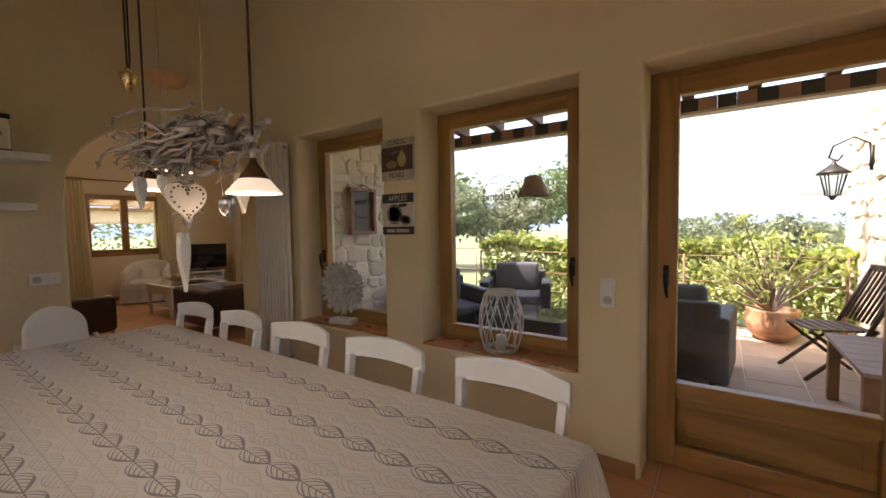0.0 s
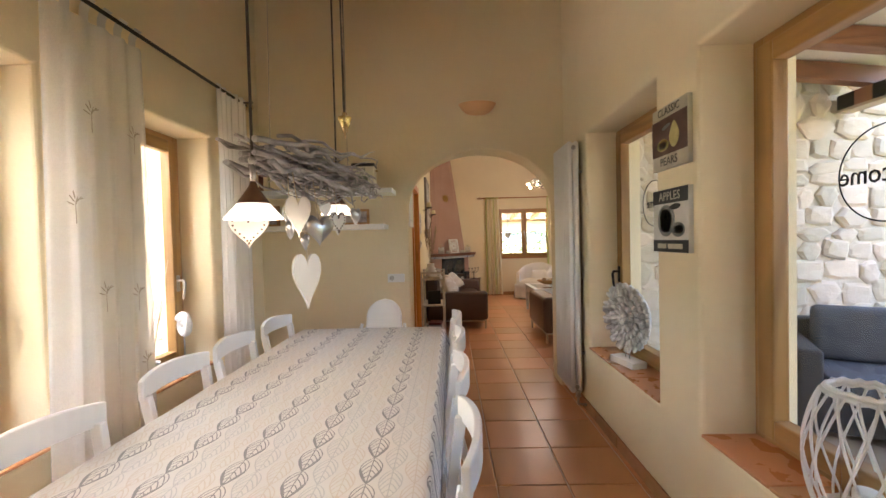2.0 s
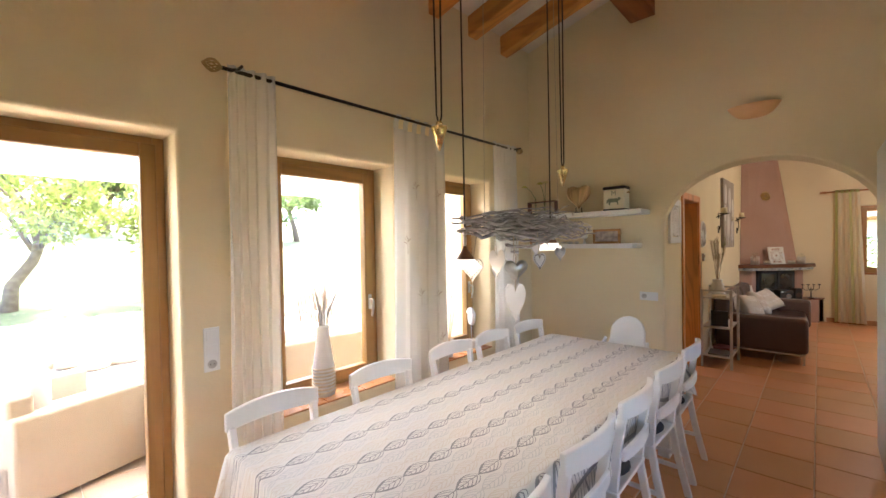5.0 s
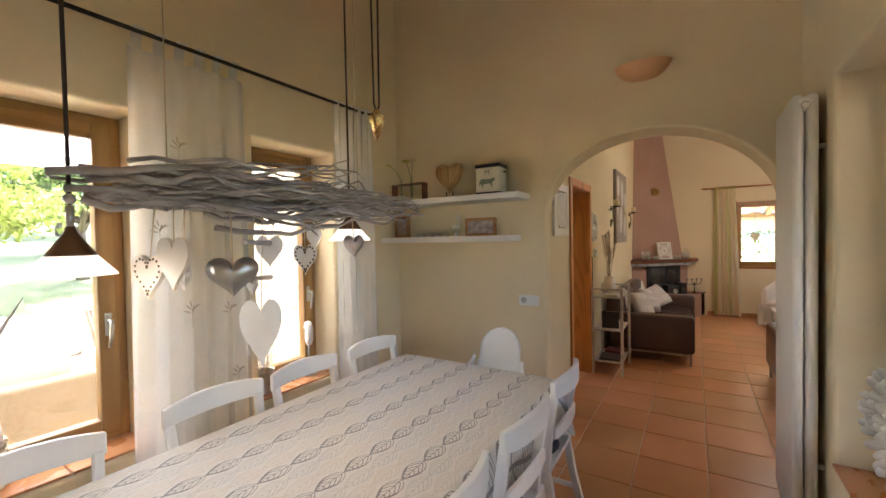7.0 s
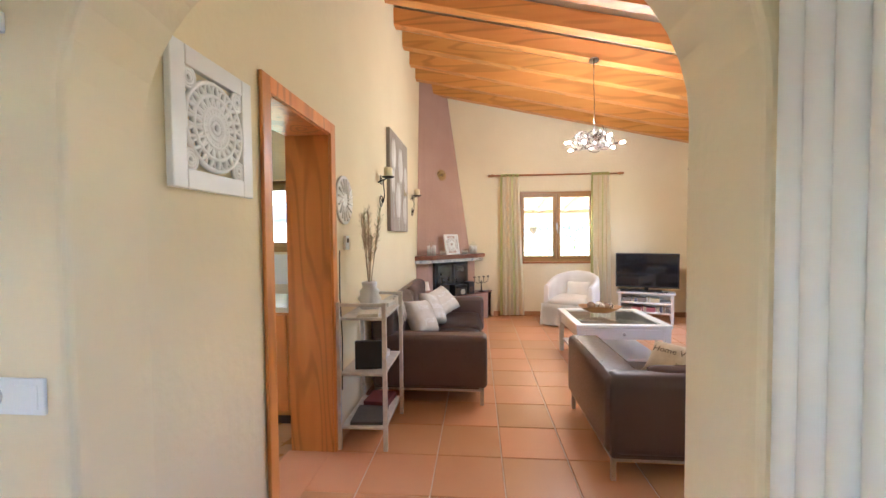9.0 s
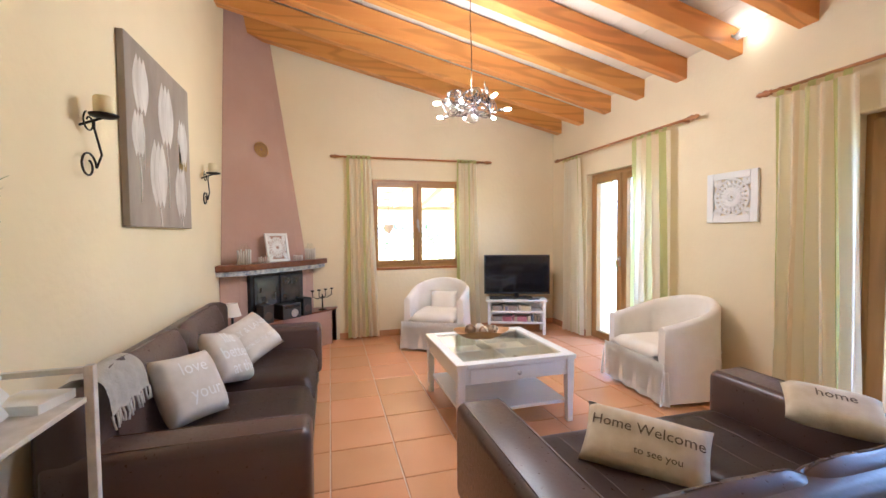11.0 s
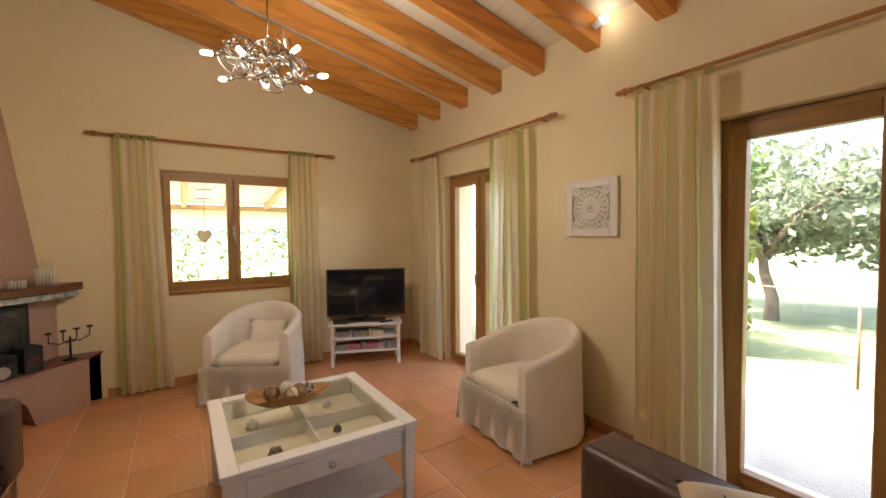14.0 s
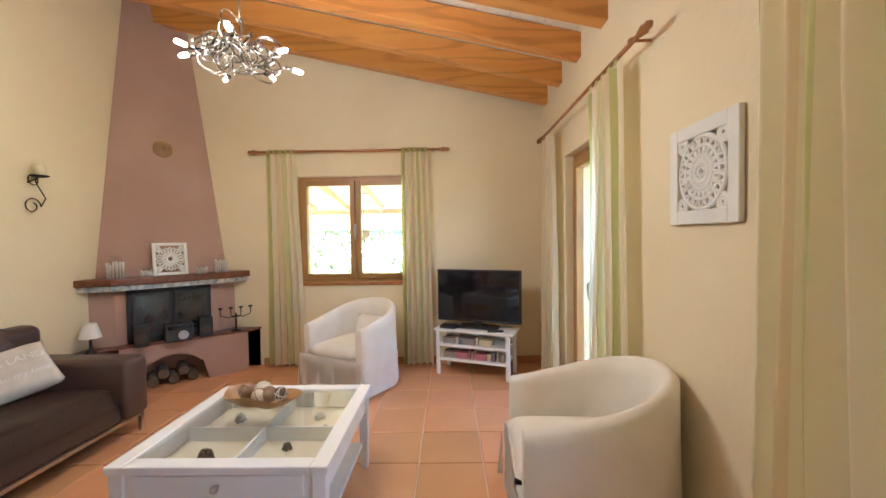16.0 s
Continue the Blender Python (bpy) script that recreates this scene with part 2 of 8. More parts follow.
def cushion(bm, sx, sy, sz, puff=0.5, n=10):
    """A stuffed pad: full in the middle, thin at its seams, corners pulled out."""
    top = lambda u, v: (1 - (2 * u - 1) ** 4) * (1 - (2 * v - 1) ** 4)
    for s in (1, -1):
        def f(u, v, s=s):
            a, b = 2 * u - 1, 2 * v - 1
            pinch = 1 - 0.06 * (1 - abs(a) ** 2 * abs(b) ** 2) * (abs(a) ** 6 + abs(b) ** 6)
            return (a * sx / 2 * pinch, b * sy / 2 * pinch, s * sz / 2 * max(top(u, v), 0) ** puff)
        sheet(bm, f, n, n)
    bmesh.ops.remove_doubles(bm, verts=bm.verts, dist=0.0008)
    bmesh.ops.recalc_face_normals(bm, faces=bm.faces)


def mesh_of(name, bm, material, smooth=False):
    bmesh.ops.recalc_face_normals(bm, faces=bm.faces)
    me = bpy.data.meshes.new(name)
    if smooth:
        for f in bm.faces:
            f.smooth = True
    bm.to_mesh(me)
    bm.free()
    me.materials.append(material)
    return me


def part(name, bm, material, parent, label="", smooth=False):
    ob = new(name, mesh_of(name, bm, material, smooth))
    ob.parent = parent
    return tagged(ob, label)


def thing(name, label, category, m=None, group="", kind=""):
    ob = new(name)
    ob.empty_display_size = 0.1
    ob.matrix_basis = m or Matrix()
    return tagged(ob, label, category, group, kind)


def solid(name, bm, material, label="", category="", kind="structure", smooth=False):
    return tagged(new(name, mesh_of(name, bm, material, smooth)), label, category, "", kind)


def B(*boxes, w=0.0, seg=2):
    """A bmesh of boxes, each (x0, x1, y0, y1, z0, z1), with softened edges."""
    bm = bmesh.new()
    for b in boxes:
        box(bm, *b)
    return soft(bm, w, seg) if w else bm


def letters(text, size, depth=0.001):
    """A bmesh of upright letters in the xz plane, middle at the origin, facing -y."""
    cu = bpy.data.curves.new("letters", "FONT")
    cu.body, cu.size, cu.extrude, cu.align_x, cu.align_y = text, size, depth, "CENTER", "CENTER"
    cu.resolution_u = 2
    tmp = new("letters", cu)
    me = bpy.data.meshes.new_from_object(tmp.evaluated_get(bpy.context.evaluated_depsgraph_get()))
    bm = bmesh.new()
    bm.from_mesh(me)
    bpy.data.objects.remove(tmp)
    bpy.data.curves.remove(cu)
    bpy.data.meshes.remove(me)
    bmesh.ops.transform(bm, matrix=pose(0, 0, 0, 90), verts=bm.verts)
    return bm


# ---- the house ----
XW, XA, XE, YS, YN = -3.92, -4.2, 1.6, -0.52, 2.395          # dining room: arch wall (both faces), east, south, north
LX, LS, LN = -10.17, 0.85, 5.29                               # living room: west, south, north
RIDGE_Y, RIDGE_Z, PITCH = 0.73, 4.12, 0.231


def roof(y):
    return RIDGE_Z - PITCH * abs(y - RIDGE_Y)


def wall(name, along, face, out, us, zs, holes, top, material=PLASTER, low=None, w=0.022, label="ochre plaster wall with soft rounded corners"):
    """A wall on a grid of cuts with openings. along: the axis it runs along; face: its inner plane; out: signed thickness.
    holes: (u0, u1, z0, z1); low: the height of an arch over u."""
    us = sorted(set(us) | {u for h in holes for u in h[:2]})
    zs = sorted(set(zs) | {z for h in holes for z in h[2:]})
    bm = bmesh.new()
    place = (lambda u, z, d: (u, face + d, z)) if along == "x" else (lambda u, z, d: (face + d, u, z))
    g = {}
    for i, u in enumerate(us):
        for j, z in enumerate(zs + [None]):
            zz = top(u) if z is None else z
            if low and j == len(zs) - 1 and low(u) is not None:
                zz = low(u)
            g[i, j] = bm.verts.new(place(u, zz, 0))
    fs = []
    for i in range(len(us) - 1):
        for j in range(len(zs)):
            um, zm = (us[i] + us[i + 1]) / 2, (zs[j] + zs[j + 1]) / 2 if j + 1 < len(zs) else 99
            if any(h[0] < um < h[1] and h[2] < zm < h[3] for h in holes):
                continue
            fs.append(bm.faces.new((g[i, j], g[i + 1, j], g[i + 1, j + 1], g[i, j + 1])))
    bmesh.ops.delete(bm, geom=[v for v in bm.verts if not v.link_faces], context="VERTS")
    new_geo = bmesh.ops.extrude_face_region(bm, geom=fs)["geom"]
    bmesh.ops.translate(bm, verts=[v for v in new_geo if isinstance(v, bmesh.types.BMVert)], vec=(0, out, 0) if along == "x" else (out, 0, 0))
    bmesh.ops.recalc_face_normals(bm, faces=bm.faces)
    if w:
        def keep(e):
            return (len(e.link_faces) == 2 and e.calc_face_angle(0) > 0.9 and max(v.co.z for v in e.verts) > 0.02
                    and all(abs((v.co.y if along == "x" else v.co.x) - face) < 1e-5 and v.co.z < top(v.co.x if along == "x" else v.co.y) - 0.05
                            and us[0] + 1e-5 < (v.co.x if along == "x" else v.co.y) < us[-1] - 1e-5 for v in e.verts))
        bmesh.ops.bevel(bm, geom=[e for e in bm.edges if keep(e)], offset=w, offset_type="OFFSET", segments=3, profile=0.5, affect="EDGES", clamp_overlap=True)
    return solid(name, bm, material, label, "wall")


N1, N2, ND = (-3.29, -2.215, 0.525, 2.245), (-1.85, -0.712, 0.525, 2.245), (-0.375, 0.72, 0.0, 2.225)
S1, S2, SD = (-1.82, -0.88, 0.525, 2.245), (-3.11, -2.44, 0.525, 2.245), (-0.33, 0.75, 0.0, 2.245)
WW, FD, BD = (2.50, 3.81, 0.945, 2.15), (-9.33, -8.13, 0.0, 2.17), (-6.46, -4.96, 0.0, 2.16)
flat_n, flat_s = (lambda u: roof(YN)), (lambda u: roof(YS))
wall("wall_north", "x", YN, 0.42, [XA, XE], [0, 1.2], [N1, N2, ND], flat_n)
wall("wall_south", "x", YS, -0.42, [XA, XE], [0, 1.2], [S1, S2, SD], flat_s)
wall("wall_east", "y", XE, 0.42, [YS - 0.42, RIDGE_Y, YN + 0.42], [0, 1.5], [], roof)
ARCH_L, ARCH_R, SPRING, RISE = 0.905, 2.335, 1.70, 0.58
arch_us = [ARCH_L + (ARCH_R - ARCH_L) * (0.5 - 0.5 * math.cos(math.pi * k / 24)) for k in range(25)]


def arch_low(u):
    if u < ARCH_L - 1e-6 or u > ARCH_R + 1e-6:
        return None
    a = (u - (ARCH_L + ARCH_R) / 2) / ((ARCH_R - ARCH_L) / 2)
    return SPRING + RISE * math.sqrt(max(0.0, 1 - a * a))


wall("wall_arch", "y", XW, XA - XW, [YS, RIDGE_Y, YN, *arch_us], [0, SPRING], [(ARCH_L, ARCH_R, 0, SPRING)], roof, low=arch_low, w=0.018,
     label="ochre plaster wall with a round arched opening")
for v in bpy.data.objects["wall_arch"].data.vertices:          # the arch's south jamb runs into the living room wall
    if abs(v.co.x - XA) < 1e-4 and ARCH_L - 1e-4 < v.co.y < ARCH_R and v.co.z < (arch_low(v.co.y) or 0) + 1e-3:
        v.co.y -= 0.052 * (1 - (v.co.y - ARCH_L) / (ARCH_R - ARCH_L)) ** 1.5
KD = (-5.67, -4.86, 0.0, 2.10)
wall("wall_living_south", "x", LS, -0.28, [LX, XA], [0, 1.2], [KD], lambda u: roof(LS), w=0.012)
wall("wall_living_north", "x", LN, 0.42, [LX - 0.42, XA + 0.45], [0, 1.2], [FD, BD], lambda u: roof(LN))
wall("wall_living_west", "y", LX, -0.42, [LS - 0.3, RIDGE_Y, LN], [0, 1.5], [WW], roof)
wall("wall_living_east", "y", XA, 0.45, [YN + 0.42, LN], [0, 1.5], [], roof, label="ochre plaster wall behind the leather sofa")

# floors of square terracotta tiles with pale joints
PITCH_T = 0.412
floor_bed = solid("floor", B((LX - 0.4, XE + 0.4, YS - 0.42, LN + 0.42, -0.12, -0.006)), GROUT, "terracotta tiled floor with pale grout joints", "floor")

# ceilings of pale boards over rafters
for nm, x0, x1, y0, y1 in (("ceiling_living", LX - 0.5, XA + 0.45, RIDGE_Y, LN + 0.5), ("ceiling_living_back", LX - 0.5, XA + 0.45, -4.4, RIDGE_Y),
                           ("ceiling_dining", XA + 0.45, XE + 0.5, RIDGE_Y, YN + 0.6), ("ceiling_dining_back", XA + 0.45, XE + 0.5, YS - 0.6, RIDGE_Y)):
    bm = bmesh.new()
    rows = max(2, round(abs(y1 - y0) / 0.27))
    for k in range(rows):
        a, b = y0 + (y1 - y0) * k / rows + 0.002, y0 + (y1 - y0) * (k + 1) / rows - 0.002
        for i in range(round((x1 - x0) / 0.54)):
            c, d = x0 + 0.54 * i + 0.002, min(x0 + 0.54 * (i + 1) - 0.002, x1)
            j = 0.0015 * random.random()
            vs = [bm.verts.new((x, y, roof(y) + h - j)) for h in (0, 0.03) for x, y in ((c, a), (d, a), (d, b), (c, b))]
            for f in ((0, 1, 2, 3), (7, 6, 5, 4), (0, 4, 5, 1), (1, 5, 6, 2), (2, 6, 7, 3), (3, 7, 4, 0)):
                bm.faces.new([vs[q] for q in f])
    vs = [bm.verts.new((x, y, roof(y) + h)) for h in (0.03, 0.18) for x, y in ((x0, y0), (x1, y0), (x1, y1), (x0, y1))]
    for f in ((0, 1, 2, 3), (7, 6, 5, 4), (0, 4, 5, 1), (1, 5, 6, 2), (2, 6, 7, 3), (3, 7, 4, 0)):
        bm.faces.new([vs[q] for q in f])
    solid(nm, bm, CEIL, "pale board ceiling between sloping rafters", "ceiling")


def rafter(x, y0, y1, label, wide=0.13, high=0.195):
    bm = bmesh.new()
    n = 4
    vs = []
    for k in (0, 1):
        y = (y0, y1)[k]
        vs.append([bm.verts.new((x + sx * wide / 2, y, roof(y) - h)) for sx, h in ((-1, 0.002), (-1, high), (1, high), (1, 0.002))])
    for q in range(4):
        bm.faces.new((vs[0][q], vs[0][(q + 1) % 4], vs[1][(q + 1) % 4], vs[1][q]))
    bm.faces.new(vs[0][::-1])
    bm.faces.new(vs[1])
    soft(bm, 0.006, 2)
    ob = tagged(new("beam", mesh_of("beam", bm, BEAM)), label, "beam", "ceiling beams", "")
    return ob


for k in range(11):
    rafter(-10.0 + 0.541 * k, RIDGE_Y - 0.1, LN + 0.05, "orange-brown pine rafter under the living room ceiling")
for k in range(10):
    x = -3.42 + 0.545 * k
    if x < XE - 0.1:
        rafter(x, RIDGE_Y, YS - 0.05, "orange-brown pine rafter on the dining room's south wall")
        rafter(x, RIDGE_Y, YN + 0.05, "orange-brown pine rafter on the dining room's north wall")
bm = B((XW - 0.1, XE + 0.1, 0.625, 0.85, 3.74, 4.0), w=0.008)
tagged(new("ridge_beam", mesh_of("ridge_beam", bm, wood("ridge_wood", (0.44, 0.16, 0.045), (0.35, 0.11, 0.028), 0, 6, 0.4))), "thick orange-brown pine ridge beam over the dining table", "beam")


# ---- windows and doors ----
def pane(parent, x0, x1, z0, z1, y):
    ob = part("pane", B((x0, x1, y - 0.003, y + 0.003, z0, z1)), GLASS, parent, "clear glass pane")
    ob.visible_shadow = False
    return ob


def handle(parent, x, y, z, s=-1, turn=0, mt=None):
    bm = B((-0.014, 0.014, 0, 0.012 * s, -0.06, 0.06) if s > 0 else (-0.014, 0.014, 0.012 * s, 0, -0.06, 0.06), w=0.003)
    cyl(bm, (0, 0, 0.02), (0, 0.05 * s, 0.02), 0.009)
    tube(bm, [(0, 0.045 * s, 0.025), (0, 0.055 * s, 0.0), (0.004, 0.052 * s, -0.06), (0.01, 0.045 * s, -0.115)], [0.009, 0.011, 0.010, 0.008])
    bmesh.ops.transform(bm, matrix=pose(x, y, z), verts=bm.verts)
    part("handle", bm, mt or STEEL, parent, "metal lever handle")


def window(name, op, y, inside, leaves=1, sash=0.085, frame_w=0.055, panel=0.0, hand=None, m=None, label="", wood_m=None, handle_m=None, depth=0.07, kind="window"):
    """A wooden frame with leaves of glass in the plane y; inside: +1 if the room lies on the +y side."""
    x0, x1, z0, z1 = op
    t = thing(name, label, kind, m, "", "structure")
    up, ac = (wood_m or OAK), (OAK_X if wood_m is None else wood_m)
    d0, d1 = y - depth / 2, y + depth / 2
    for a, b in ((x0, x0 + frame_w), (x1 - frame_w, x1)):
        part("frame_post", B((a, b, d0, d1, z0, z1), w=0.005), up, t)
    part("frame_head", B((x0 + frame_w, x1 - frame_w, d0, d1, z1 - frame_w, z1), w=0.005), ac, t)
    part("frame_foot", B((x0 + frame_w, x1 - frame_w, d0, d1, z0, z0 + frame_w * (0.5 if z0 < 0.1 else 1)), w=0.005), ac, t)
    a, b = x0 + frame_w * 0.75, x1 - frame_w * 0.75
    lo, hi = z0 + frame_w * (0.4 if z0 < 0.1 else 0.75), z1 - frame_w * 0.75
    e0, e1 = y - depth / 2 + inside * 0.022, y + depth / 2 + inside * 0.022
    for k in range(leaves):
        c, d = a + (b - a) * k / leaves + 0.002, a + (b - a) * (k + 1) / leaves - 0.002
        for p, q in ((c, c + sash), (d - sash, d)):
            part("sash_stile", B((p, q, e0, e1, lo, hi), w=0.007), up, t)
        part("sash_rail", B((c + sash, d - sash, e0, e1, hi - sash, hi), w=0.007), ac, t)
        base = lo + sash * (1.2 if panel else 1.0)
        part("sash_rail", B((c + sash, d - sash, e0, e1, lo, base), w=0.007), ac, t)
        if panel:
            part("sash_rail", B((c + sash, d - sash, e0, e1, lo + panel, lo + panel + sash), w=0.007), ac, t)
            part("door_panel", B((c + sash, d - sash, y - 0.012, y + 0.012, base, lo + panel), (c + sash + 0.05, d - sash - 0.05, y - 0.02, y + 0.02, base + 0.05, lo + panel - 0.05), w=0.008), ac, t)
            base = lo + panel + sash
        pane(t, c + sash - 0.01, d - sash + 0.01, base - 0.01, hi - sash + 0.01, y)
    if hand is not None:
        handle(t, hand[0], e1 if inside > 0 else e0, hand[1], inside, mt=handle_m)
    return t


FN, FS = YN + 0.27, YS - 0.28
window("window_1", N1, FN, -1, hand=(N1[0] + 0.09, 1.13), label="brown wooden window with one large pane in a deep reveal", handle_m=BLACK)
window("window_2", N2, FN, -1, hand=(N2[1] - 0.09, 1.13), label="brown wooden window with one large pane above a tiled sill", handle_m=BLACK)
window("door_1", ND, FN, -1, panel=0.38, sash=0.10, hand=(ND[0] + 0.09, 1.1), label="brown wooden terrace door, glazed above a low wooden panel", kind="door", handle_m=BLACK)
window("window_3", S1, FS, 1, hand=(S1[0] + 0.09, 1.15), label="light brown wooden window with one large pane behind sheer curtains")
window("window_4", S2, FS, 1, hand=(S2[0] + 0.09, 1.15), label="light brown wooden window with one narrow pane")
window("door_2", SD, FS, 1, sash=0.075, label="brown wooden terrace door with full-height glass", kind="door")
window("window_5", (WW[0], WW[1], WW[2], WW[3]), 0.0, -1, leaves=2, sash=0.06, hand=((WW[0] + WW[1]) / 2, 1.55), m=pose(LX - 0.05, 0, 0, 0, 0, 90), label="brown wooden two-leaf window beside the fireplace")
window("door_3", FD, LN + 0.12, -1, leaves=2, sash=0.085, hand=((FD[0] + FD[1]) / 2 - 0.02, 1.05), label="light brown wooden glazed double door beside the television", kind="door")
window("door_4", BD, LN + 0.12, -1, leaves=2, sash=0.09, hand=((BD[0] + BD[1]) / 2 + 0.10, 1.07), label="light brown wooden glazed double door to the garden", kind="door")

# tiled window sills
for nm, op, y0, y1 in (("sill_1", N1, YN - 0.004, FN - 0.03), ("sill_2", N2, YN - 0.004, FN - 0.03), ("sill_3", S1, FS + 0.03, YS + 0.004), ("sill_4", S2, FS + 0.03, YS + 0.004)):
    s = thing(nm, "glazed terracotta tiles on a deep window sill", "sill", kind="structure")
    n = max(2, round((op[1] - op[0]) / 0.36))
    for k in range(n):
        a, b = op[0] + (op[1] - op[0]) * k / n + 0.003, op[0] + (op[1] - op[0]) * (k + 1) / n - 0.003
        part("tile", B((a, b, y0, y1, op[2], op[2] + 0.014), w=0.004), SILL, s)
part("sill_board", B((LX - 0.02, LX + 0.02, WW[0] - 0.02, WW[1] + 0.02, WW[2] - 0.03, WW[2] + 0.004), w=0.005), RODWOOD, thing("sill_5", "thin brown wooden window sill", "sill", kind="structure"))

# ---- outside ----
def leafy(name, base, dark):
    m = mat(name, base, dark, 0.9, 0.55, 0.0, spec=0.35)
    n, link = m.node_tree.nodes, m.node_tree.links.new
    b = n["Principled BSDF"]
    src = b.inputs["Base Color"].links[0].from_socket
    geo, hsv, mr = n.new("ShaderNodeNewGeometry"), n.new("ShaderNodeHueSaturation"), n.new("ShaderNodeMapRange")
    link(geo.outputs["Random Per Island"], mr.inputs[0])
    mr.inputs[3].default_value, mr.inputs[4].default_value = 0.6, 1.5
    link(mr.outputs[0], hsv.inputs["Value"])
    link(src, hsv.inputs["Color"])
    link(hsv.outputs[0], b.inputs["Base Color"])
    tr, mx = n.new("ShaderNodeBsdfTranslucent"), n.new("ShaderNodeMixShader")
    link(hsv.outputs[0], tr.inputs[0])
    mx.inputs[0].default_value = 0.45
    link(b.outputs[0], mx.inputs[1])
    link(tr.outputs[0], mx.inputs[2])
    link(mx.outputs[0], n["Material Output"].inputs[0])
    return m


LEAF_Y, LEAF_G, LEAF_O = leafy("hedge_leaf", (0.28, 0.31, 0.07), (0.15, 0.20, 0.04)), leafy("tree_leaf", (0.12, 0.165, 0.05), (0.065, 0.10, 0.03)), leafy("olive_leaf", (0.19, 0.215, 0.13), (0.11, 0.135, 0.08))
TRUNK = mat("tree_bark", (0.20, 0.15, 0.11), (0.11, 0.08, 0.06), 9, 0.95, 0.01, 30)
GROUND = mat("dry_grass", (0.13, 0.155, 0.06), (0.085, 0.11, 0.042), 0.6, 0.95, 0.02, 9, spots=(0.24, 0.215, 0.13))
GRAVEL = mat("pale_gravel", (0.36, 0.325, 0.28), (0.29, 0.26, 0.22), 3, 0.95, 0.01, 60)


def foliage(name, pts, size, material, parent=None, label="", rng=None, slim=0.42):
    """Many small pointed leaves at the given places, each turned its own way, as one mesh."""
    rng = rng or np.random.default_rng(3)
    k = len(pts)
    a = rng.normal(size=(k, 3))
    a /= np.linalg.norm(a, axis=1)[:, None]
    b = np.cross(a, rng.normal(size=(k, 3)))
    b /= np.linalg.norm(b, axis=1)[:, None]
    s = size * rng.uniform(0.6, 1.35, (k, 1))
    v = np.stack([pts - a * s, pts + b * s * slim, pts + a * s, pts - b * s * slim], 1).reshape(-1, 3)
    me = bpy.data.meshes.new(name)
    me.from_pydata(v.tolist(), [], np.arange(4 * k).reshape(-1, 4).tolist())
    me.materials.append(material)
    ob = new(name, me)
    ob.parent = parent
    return tagged(ob, label, "", "", "stuff" if parent is not None else "")


def hedge(name, x0, x1, y0, y1, z1, count, label, material=LEAF_Y, seed=1, size=0.055):
    rng = np.random.default_rng(seed)
    p = rng.uniform((x0, y0, 0.0), (x1, y1, 1.0), (count, 3))
    edge = rng.random(count)
    p[:, 1] = np.where(edge < 0.35, y0 + 0.12 * rng.random(count), np.where(edge < 0.5, y1 - 0.12 * rng.random(count), p[:, 1]))
    topz = z1 * (1 + 0.07 * np.sin(p[:, 0] * 2.1 + seed) + 0.05 * np.sin(p[:, 0] * 5.3) + 0.05 * rng.normal(size=count))
    p[:, 2] = np.where(rng.random(count) < 0.35, topz - 0.08 * rng.random(count), p[:, 2] * topz)
    ob = foliage(name, p, size, material, None, label, rng)
    return tagged(ob, label, "hedge", "", "stuff")


def tree(x, y, z, h, crown, seed, label, material=LEAF_G, count=3600, size=0.085, lean=0.1):
    t = thing("tree", label, "tree", pose(x, y, z))
    rn, rng = random.Random(seed), np.random.default_rng(seed)
    bm = bmesh.new()
    top = Vector((rn.uniform(-lean, lean) * h, rn.uniform(-lean, lean) * h, h * 0.45))
    r = 0.035 * h
    tube(bm, [(0, 0, -0.3), Vector((top.x * 0.2 + 0.04, top.y * 0.3, h * 0.15)), Vector((top.x * 0.7, top.y * 0.5, h * 0.3)), top], [r * 1.35, r, r * 0.85, r * 0.7], 9)
    ends = []
    for k in range(9):
        a = 2 * math.pi * k / 9 + rn.uniform(-0.3, 0.3)
        e = top + Vector((math.cos(a) * crown * rn.uniform(0.35, 0.75), math.sin(a) * crown * rn.uniform(0.35, 0.75), h * rn.uniform(0.08, 0.42)))
        tube(bm, [top * rn.uniform(0.75, 1), top.lerp(e, 0.5) + Vector((0, 0, 0.05 * h)), e], [r * 0.5, r * 0.3, r * 0.1], 6)
        ends += [e, top.lerp(e, 0.65)]
    part("trunk", bm, TRUNK, t)
    cl = []
    for e in ends:
        for _ in range(4):
            cl.append((e.x + rn.gauss(0, crown * 0.2), e.y + rn.gauss(0, crown * 0.2), e.z + rn.gauss(0.02 * h, h * 0.06)))
    cl = np.array(cl)
    p = cl[rng.integers(0, len(cl), count)] + rng.normal(size=(count, 3)) * (crown * 0.11, crown * 0.11, h * 0.035)
    foliage("crown", p, size, material, t, "", rng)
    return t


# the land: flat near the house, rising to the south, falling to the north
bm = bmesh.new()


def land(x, y):
    s = max(0.0, -y - 7.5)
    n = max(0.0, y - 10.0)
    return -0.08 + min(0.11 * s, 7.0) + (0.25 * math.sin(0.21 * x) * math.sin(0.17 * y) if s > 2 else 0) - min(0.05 * n, 4.0)


